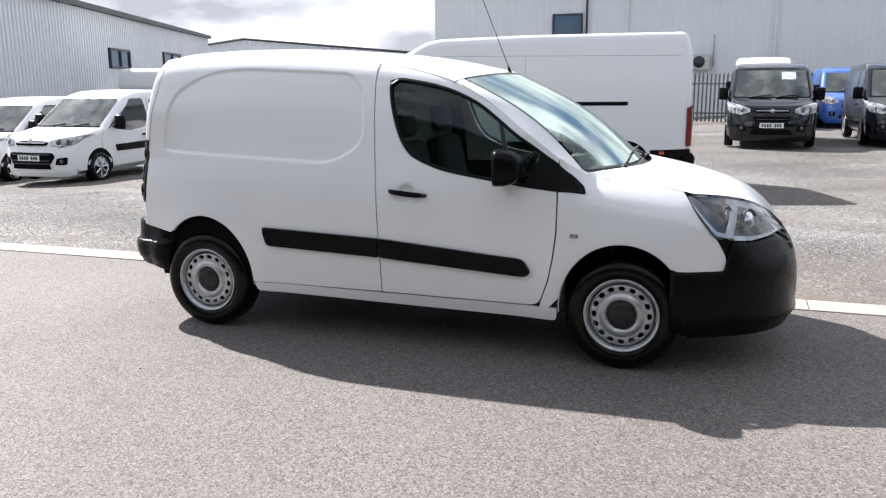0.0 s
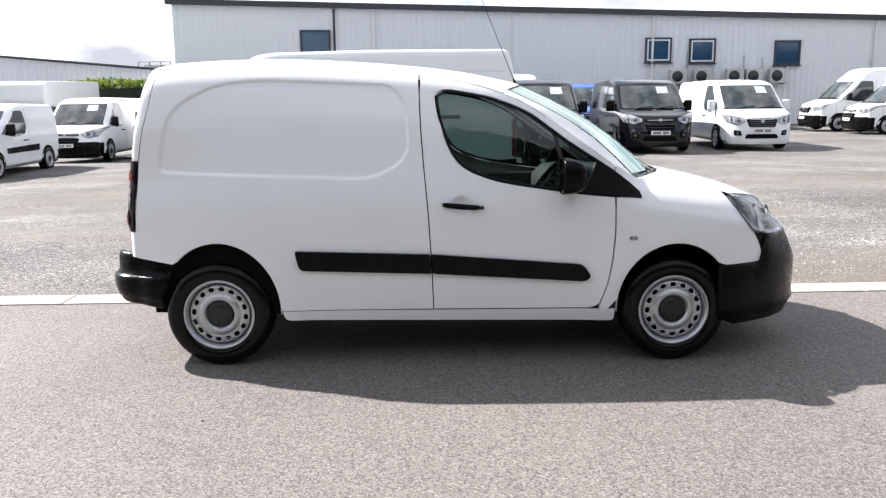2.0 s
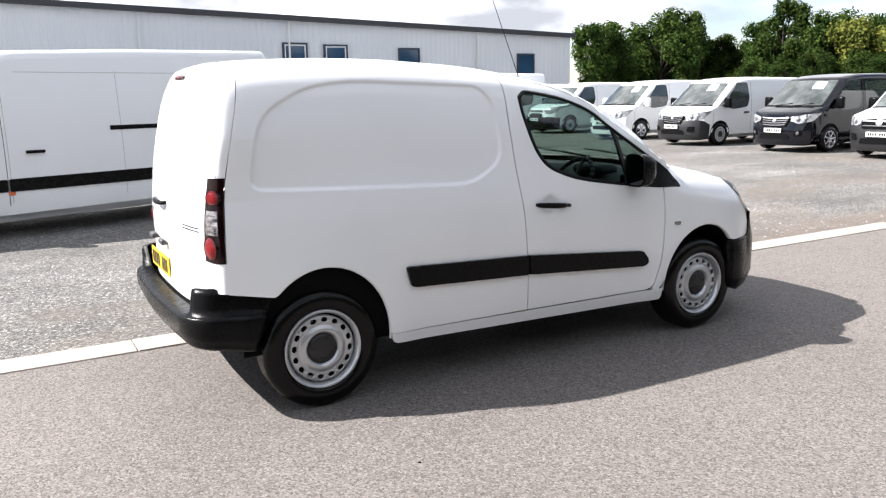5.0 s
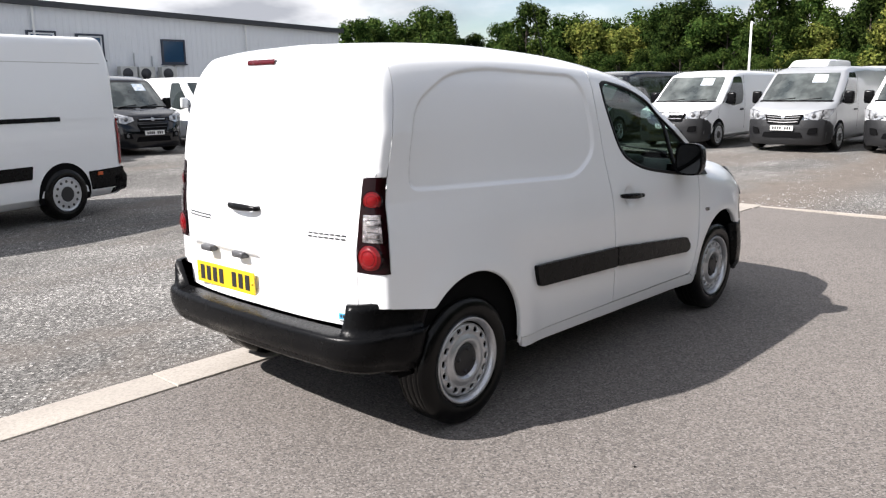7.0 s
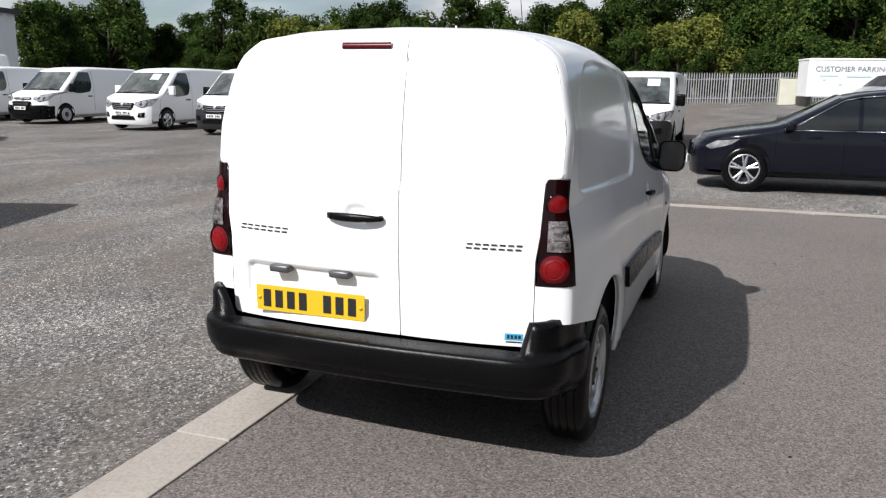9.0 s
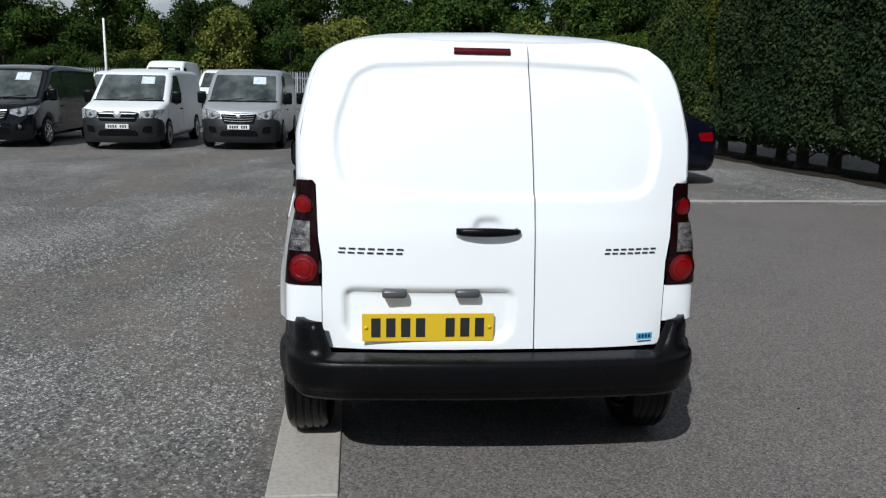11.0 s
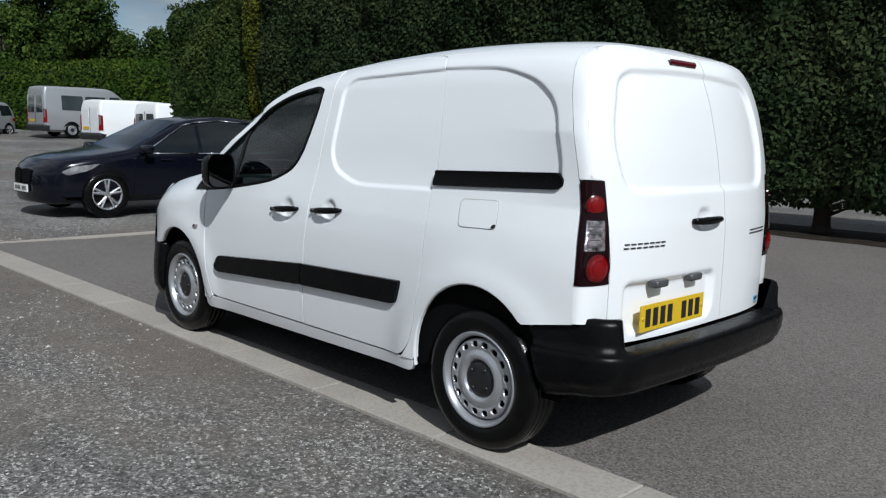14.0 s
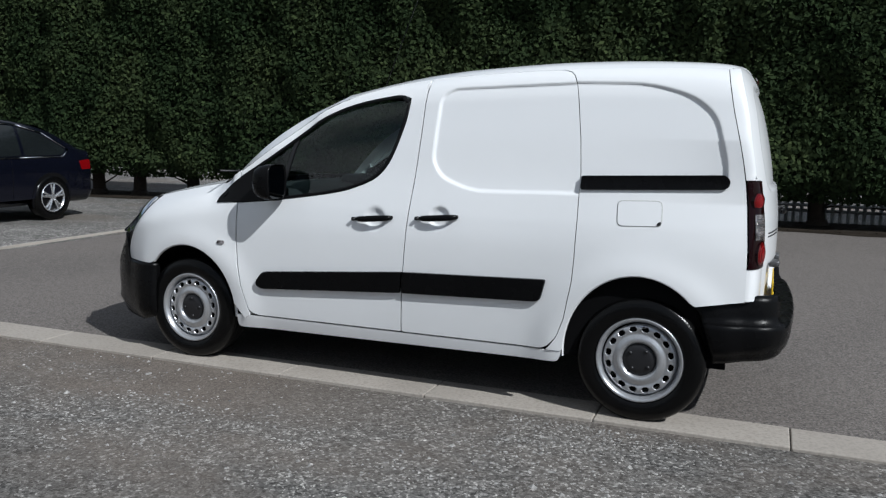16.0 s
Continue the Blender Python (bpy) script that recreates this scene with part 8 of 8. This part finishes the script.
def palisade(name, label, a, b, height, base, pitch=0.155, parts=160, mat=M_GALV):
    th = thing(name, label, "fence")
    a, b = Vector(a), Vector(b)
    d = b - a
    ln = d.length
    ang = math.degrees(math.atan2(d.y, d.x))
    bm = bmesh.new()
    hw, t = 0.034, 0.02
    prof = [(-hw, 0), (-hw * 0.4, -t), (hw * 0.4, -t), (hw, 0)]
    lo = [bm.verts.new((x, y, 0.05)) for x, y in prof]
    hi = [bm.verts.new((x, y, height - 0.12)) for x, y in prof]
    tip = bm.verts.new((0, -t, height))
    for k in range(3):
        bm.faces.new((lo[k], lo[k + 1], hi[k + 1], hi[k]))
        bm.faces.new((hi[k], hi[k + 1], tip))
    me = bpy.data.meshes.new("pale")
    bm.to_mesh(me)
    me.materials.append(mat)
    n = int(ln / pitch)
    V, F = [], []
    mid = n // 2
    for i in range(n):
        p = a + d * ((i + 0.5) / n)
        m = pose(p.x, p.y, base(p.x, p.y), 0, 0, ang)
        if abs(i - mid) <= parts // 2:
            o_ = new("pale", me)
            o_.parent = th
            o_.matrix_basis = m
        else:
            k = len(V)
            V += [tuple(m @ v.co) for v in me.vertices]
            F += [tuple(q + k for q in f.vertices) for f in me.polygons]
    if V:
        tagged(mesh_part("fence_pale", V, F, mat, th), kind="stuff")
    for z in (0.4, height - 0.45):
        rb = bmesh.new()
        k = max(int(ln / 8), 1)
        for i in range(k):
            p, q = a + d * (i / k), a + d * ((i + 1) / k)
            add_rod(rb, (p.x, p.y, base(p.x, p.y) + z), (q.x, q.y, base(q.x, q.y) + z), 0.03, n=4)
        part("fence_rail", rb, mat, th, smooth=False)
    k = max(int(ln / 2.75), 1)
    for i in range(k + 1):
        p = a + d * (i / k)
        z = base(p.x, p.y)
        part("fence_post", box(p.x - 0.05, p.x + 0.05, p.y - 0.05, p.y + 0.05, z - 0.3, z + height - 0.1), mat, th, smooth=False)


def fence_base(x, y):
    return 0.45 + 0.05 * max(0, -y - 2) * 1.0 if y < -2 else 0.45


palisade("palisade_fence", "galvanised steel palisade fence along the far edge", (50.5, 34), (52.0, -6), 2.05, fence_base, parts=180)
palisade("palisade_fence", "grey palisade fence before the long building", (-1.0, 28.5), (16, 31.0), 2.0, lambda x, y: -0.1, parts=60, mat=M_GALV_SHADE)
pole = thing("flag_pole", "slim white pole behind the vans", "pole", at=pose(38.8, 13.7, 0.2))
bm = bmesh.new()
add_rod(bm, (0, 0, 0), (0, 0, 4.45), 0.07, 0.05, 10)
part("shaft", bm, M_POLE, pole)
part("base", box(-0.15, 0.15, -0.15, 0.15, -0.1, 0.05), M_GALV, pole, smooth=False)

# ---- hedges and trees ----


def leaf_quads(pts, nrms, size, rng, spread=0.9):
    """Small bent leaf tufts at points, turned about their outward direction."""
    n = len(pts)
    d = nrms + rng.normal(0, spread, (n, 3))
    d /= np.linalg.norm(d, axis=1)[:, None] + 1e-9
    up = rng.normal(0, 1, (n, 3))
    u = np.cross(d, up)
    u /= np.linalg.norm(u, axis=1)[:, None] + 1e-9
    v = np.cross(d, u)
    s = size * rng.uniform(0.55, 1.3, (n, 1))
    a = pts - u * s
    b = pts + v * s * 0.55 + d * s * 0.25
    c = pts + u * s
    e = pts - v * s * 0.55 + d * s * 0.25
    V = np.stack([a, b, c, e], 1).reshape(-1, 3)
    F = np.arange(n * 4).reshape(-1, 4)
    return V, F


def quad_mesh(name, V, F, mat, parent=None):
    me = bpy.data.meshes.new(name)
    me.vertices.add(len(V))
    me.vertices.foreach_set("co", V.astype(np.float32).ravel())
    me.loops.add(F.size)
    me.loops.foreach_set("vertex_index", F.astype(np.int32).ravel())
    me.polygons.add(len(F))
    me.polygons.foreach_set("loop_start", np.arange(0, F.size, 4, dtype=np.int32))
    me.update(calc_edges=True)
    me.validate()
    me.materials.append(mat)
    ob = new(name, me)
    if parent is not None:
        ob.parent = parent
    return ob


def hedge(name, label, x0, x1, y_front, thick, z0, height, n, mat, size, seed, trunks=True, base=0.0, top_amp=0.25):
    rng = np.random.RandomState(seed)
    th = thing(name, label, "hedge")

    def bulge(x, z):
        return 0.26 * noise.noise(Vector((x * 0.45, z * 0.5, seed))) + 0.16 * noise.noise(Vector((x * 1.6, z * 1.3, seed + 5))) + 0.045 * math.cos(5.0 * x + 4.5 * noise.noise(Vector((x * 0.5, z * 0.25, seed + 2))))

    def top(x):
        return height + top_amp * noise.noise(Vector((x * 0.35, 1.0, seed))) + 0.12 * noise.noise(Vector((x * 1.9, 2.0, seed)))

    def foot(x):
        return z0 + 0.14 * noise.noise(Vector((x * 0.8, 9.0, seed)))
    pts, nr = [], []
    while len(pts) < n:
        x = rng.uniform(x0, x1)
        k = rng.rand()
        if k < 0.80:
            z = rng.uniform(foot(x), top(x))
            end = min((x1 - x) / 0.5, (x - x0) / 0.5, 1.0)
            y = y_front + bulge(x, z) - 0.35 * (1 - max(end, 0)) ** 2 - 0.25 * max(0, (z - top(x) + 0.5) / 0.5) ** 2 - 0.3 * max(0, (foot(x) + 0.4 - z) / 0.4) ** 2 - abs(rng.normal(0, 0.09))
            pts.append((x, y, base + z)), nr.append((0, 1, 0.25))
        elif k < 0.90:
            y = y_front - rng.uniform(0, thick)
            pts.append((x, y, base + top(x) + rng.normal(0, 0.06))), nr.append((0, 0, 1))
        else:
            z = rng.uniform(foot(x), top(x))
            xe, sx = (x1, 1) if rng.rand() < 0.5 else (x0, -1)
            y = y_front - rng.uniform(0.1, thick)
            pts.append((xe + sx * bulge(y, z) - sx * 0.1, y, base + z)), nr.append((sx, 0, 0.2))
    V, F = leaf_quads(np.array(pts), np.array(nr, float), size, rng, 0.6)
    tagged(quad_mesh("foliage", V, F, mat, th), "dense clipped foliage", kind="stuff")
    # added dark box behind the leaves, coloured as the shade between them
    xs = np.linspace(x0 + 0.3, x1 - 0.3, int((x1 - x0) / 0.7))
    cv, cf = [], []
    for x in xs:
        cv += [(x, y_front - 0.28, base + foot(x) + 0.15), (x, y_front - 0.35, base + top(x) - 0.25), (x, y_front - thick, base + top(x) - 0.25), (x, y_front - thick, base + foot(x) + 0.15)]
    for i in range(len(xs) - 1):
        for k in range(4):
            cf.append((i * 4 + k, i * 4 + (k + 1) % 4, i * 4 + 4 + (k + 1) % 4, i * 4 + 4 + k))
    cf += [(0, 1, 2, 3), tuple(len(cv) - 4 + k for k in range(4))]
    mesh_part("hedge_core", cv, cf, M_HEDGESHADE, th)
    if trunks:
        x = x0 + 0.4
        while x < x1:
            bm = bmesh.new()
            yy = y_front - thick * 0.5 + rng.uniform(-0.25, 0.25)
            lean = rng.uniform(-0.1, 0.1)
            add_rod(bm, (x, yy, base - 0.1), (x + lean, yy, base + foot(x) + 0.6), 0.15, 0.10, 8)
            add_rod(bm, (x, yy, base - 0.12), (x, yy, base + 0.12), 0.24, 0.15, 8)
            for k in range(3):
                a = rng.uniform(0, 6.28)
                add_rod(bm, (x, yy, base + foot(x) - rng.uniform(0.05, 0.3)), (x + 0.6 * math.cos(a), yy + 0.5 * math.sin(a), base + foot(x) + rng.uniform(-0.15, 0.15)), 0.022, 0.010, 5)
            part("trunk", bm, M_BARK, th)
            x += rng.uniform(0.95, 1.45)
    return th


HEDGE_LINE = pose(0, 0.12, 0, 0, 0, 4.4)
for hg in (hedge("tall_hedge", "tall dark conifer hedge with bare trunks at its foot", -16, 15.6, -9.25, 2.0, 0.44, 4.95, 230000, M_HEDGE, 0.052, 11),
           hedge("tall_hedge", "lighter green hedge carrying on past the dark one", 16.2, 20.3, -9.45, 1.8, 0.55, 4.8, 26000, M_FHEDGE, 0.056, 14),
           hedge("golden_hedge", "narrow yellowish conifer between the hedge's two parts", 15.4, 16.4, -9.30, 1.2, 1.6, 5.05, 4400, M_GHEDGE, 0.055, 15, False)):
    hg.matrix_basis = HEDGE_LINE
# added dark bed that paints the shadow band along the hedge's foot
bed = [(x, y, 0.012 - 0.03 * (k in (0, 3))) for x in np.linspace(-16, 20.3, 82) for k, y in enumerate((-9.22 + 0.10 * math.sin(x * 1.7) + 0.06 * math.sin(x * 4.1), -9.45, -10.9, -11.1))]
soil = tagged(mesh_part("soil", bed, [(4 * i + k, 4 * i + k + 4, 4 * i + k + 5, 4 * i + k + 1) for i in range(81) for k in range(3)], M_LITTER), "soil along the hedge's foot, coloured dark for the shade there", "soil", "", "structure")
soil.matrix_basis = HEDGE_LINE
litter = stones("needle_litter", "needle litter and soil under the hedge, coloured dark for its shade", 7000, hedge_foot, 0.012, 0.03, 8, M_LITTER)
litter.matrix_basis = HEDGE_LINE
palisade("picket_fence", "low pale picket fence behind the hedge trunks", (0.4, -11.4), (-9.5, -11.4), 0.75, lambda x, y: -0.12, 0.13, parts=80)
lh = hedge("clipped_hedge", "lower light green clipped hedge along the yard", 0, 26, 0, 1.8, 0.1, 4.0, 26000, M_LHEDGE, 0.10, 12, False, 0.7, 0.1)
lh.matrix_basis = pose(26.5, -19.6, 0, 0, 0, 21)
hedge("small_hedge", "bright green hedge behind the white vans", -14.8, -9.3, 31.5, 1.5, 0.0, 2.75, 7000, M_BHEDGE, 0.10, 13, False, -0.5, 0.15)


def make_tree(name, label, height, crown_r, seed, mat, leaves=8200, trunk_h=0.22, size=0.15):
    rng = np.random.RandomState(seed)
    th = thing(name, label, "tree")
    bm = bmesh.new()
    add_rod(bm, (0, 0, -0.3), (0.1, 0.05, height * 0.35), 0.20, 0.14, 10)
    add_rod(bm, (0.1, 0.05, height * 0.35), (0.0, 0.1, height * 0.8), 0.14, 0.04, 8)
    blobs = []
    for k in range(20):
        a = rng.uniform(0, 6.28)
        hz_ = rng.uniform(trunk_h, 0.88)
        rr = crown_r * (1 - abs(hz_ - 0.5) ** 1.6 * 1.5) * rng.uniform(0.35, 0.95)
        c = np.array([rr * math.cos(a), rr * math.sin(a), height * hz_])
        add_rod(bm, (0.05, 0.05, height * max(0.2, hz_ - 0.22)), tuple(c), 0.06, 0.02, 6)
        blobs.append((c, crown_r * rng.uniform(0.28, 0.5)))
    part("trunk", bm, M_BARK, th)
    blobs.append((np.array([0, 0, height * 0.9]), crown_r * 0.4))
    pts, nr = [], []
    vol = np.array([b[1] ** 2 for b in blobs])
    vol /= vol.sum()
    for _ in range(leaves):
        c, r = blobs[rng.choice(len(blobs), p=vol)]
        d = rng.normal(0, 1, 3)
        d /= np.linalg.norm(d)
        q = c + d * r * rng.uniform(0.72, 1.08) * np.array([1, 1, 0.85])
        if q[2] < 0.1 * height:
            continue
        pts.append(q), nr.append(d + np.array([0, 0, 0.4]))
    V, F = leaf_quads(np.array(pts), np.array(nr), size, rng, 0.7)
    # broad inner sprays close the heart of the crown
    deep = []
    for _ in range(900):
        c, r = blobs[rng.choice(len(blobs), p=vol)]
        d = rng.normal(0, 1, 3)
        deep.append(c + d / np.linalg.norm(d) * r * rng.uniform(0.1, 0.7))
    V2, F2 = leaf_quads(np.array(deep), rng.normal(0, 1, (900, 3)), 0.42, rng, 0.7)
    F = np.concatenate([F, F2 + len(V)])
    V = np.concatenate([V, V2])
    tagged(quad_mesh("crown", V, F, mat, th), "leafy uneven crown")
    return th


TREES = "belt of trees behind the fence"
protos = [make_tree("tree", "broad dark green broadleaf tree behind the fence", 9.6, 3.4, 21, M_LEAF),
          make_tree("tree", "tall dark green tree in the belt behind the fence", 10.8, 3.0, 22, M_LEAF),
          make_tree("tree", "rounded pale green willow-like tree by the fence", 7.2, 3.2, 23, M_LEAF2),
          make_tree("tree", "bushy dark tree with low branches", 8.2, 3.6, 24, M_LEAF, 8600, 0.08)]
spots = []
rng = np.random.RandomState(31)
y = 62.0
while y > -34:
    spots.append((57 + rng.uniform(-1.5, 2.5), y, rng.randint(0, 4), rng.uniform(0.64, 0.92)))
    spots.append((63 + rng.uniform(-1.5, 2), y + 1.5, rng.choice([0, 1, 3]), rng.uniform(0.72, 1.0)))
    y -= rng.uniform(2.6, 3.5)
y = 60.0
while y > -22:
    spots.append((54.6 + rng.uniform(-0.6, 0.8), y, 3, rng.uniform(0.36, 0.52)))
    y -= rng.uniform(2.2, 3.4)
for k in range(9):
    spots.append((33.5 + 3.0 * k + rng.uniform(-1, 1), 38 + 1.6 * k + rng.uniform(-2, 2), rng.choice([0, 1, 3, 3]), rng.uniform(0.68, 0.9) * (0.62 if k < 2 else 0.85 if k < 4 else 1.0)))
for k in range(10):
    spots.append((26 + 3.4 * k, -24.5 + 0.9 * k - rng.uniform(0, 3), rng.choice([0, 1, 3]), rng.uniform(0.72, 0.88)))
spots.append((53.4, 10.3, 2, 0.92))
used = set()
for x, y, k, s in spots:
    if y > 44 and x > 53:
        s *= 0.72
    elif -20 < y < 9 and x > 53:
        s *= 1.15
    elif x > 53 and y < 30:
        s *= 0.88
    m = pose(x, y, min(ground_z(x, y), 0.6), 0, 0, rng.uniform(0, 360))
    t = protos[k]
    if k not in used:
        used.add(k)
        t.matrix_basis = m
        t.scale = (s, s, s)
    else:
        t = copy_thing(protos[k], m)
        t.scale = (s, s, s)
    tagged(t, group=TREES)
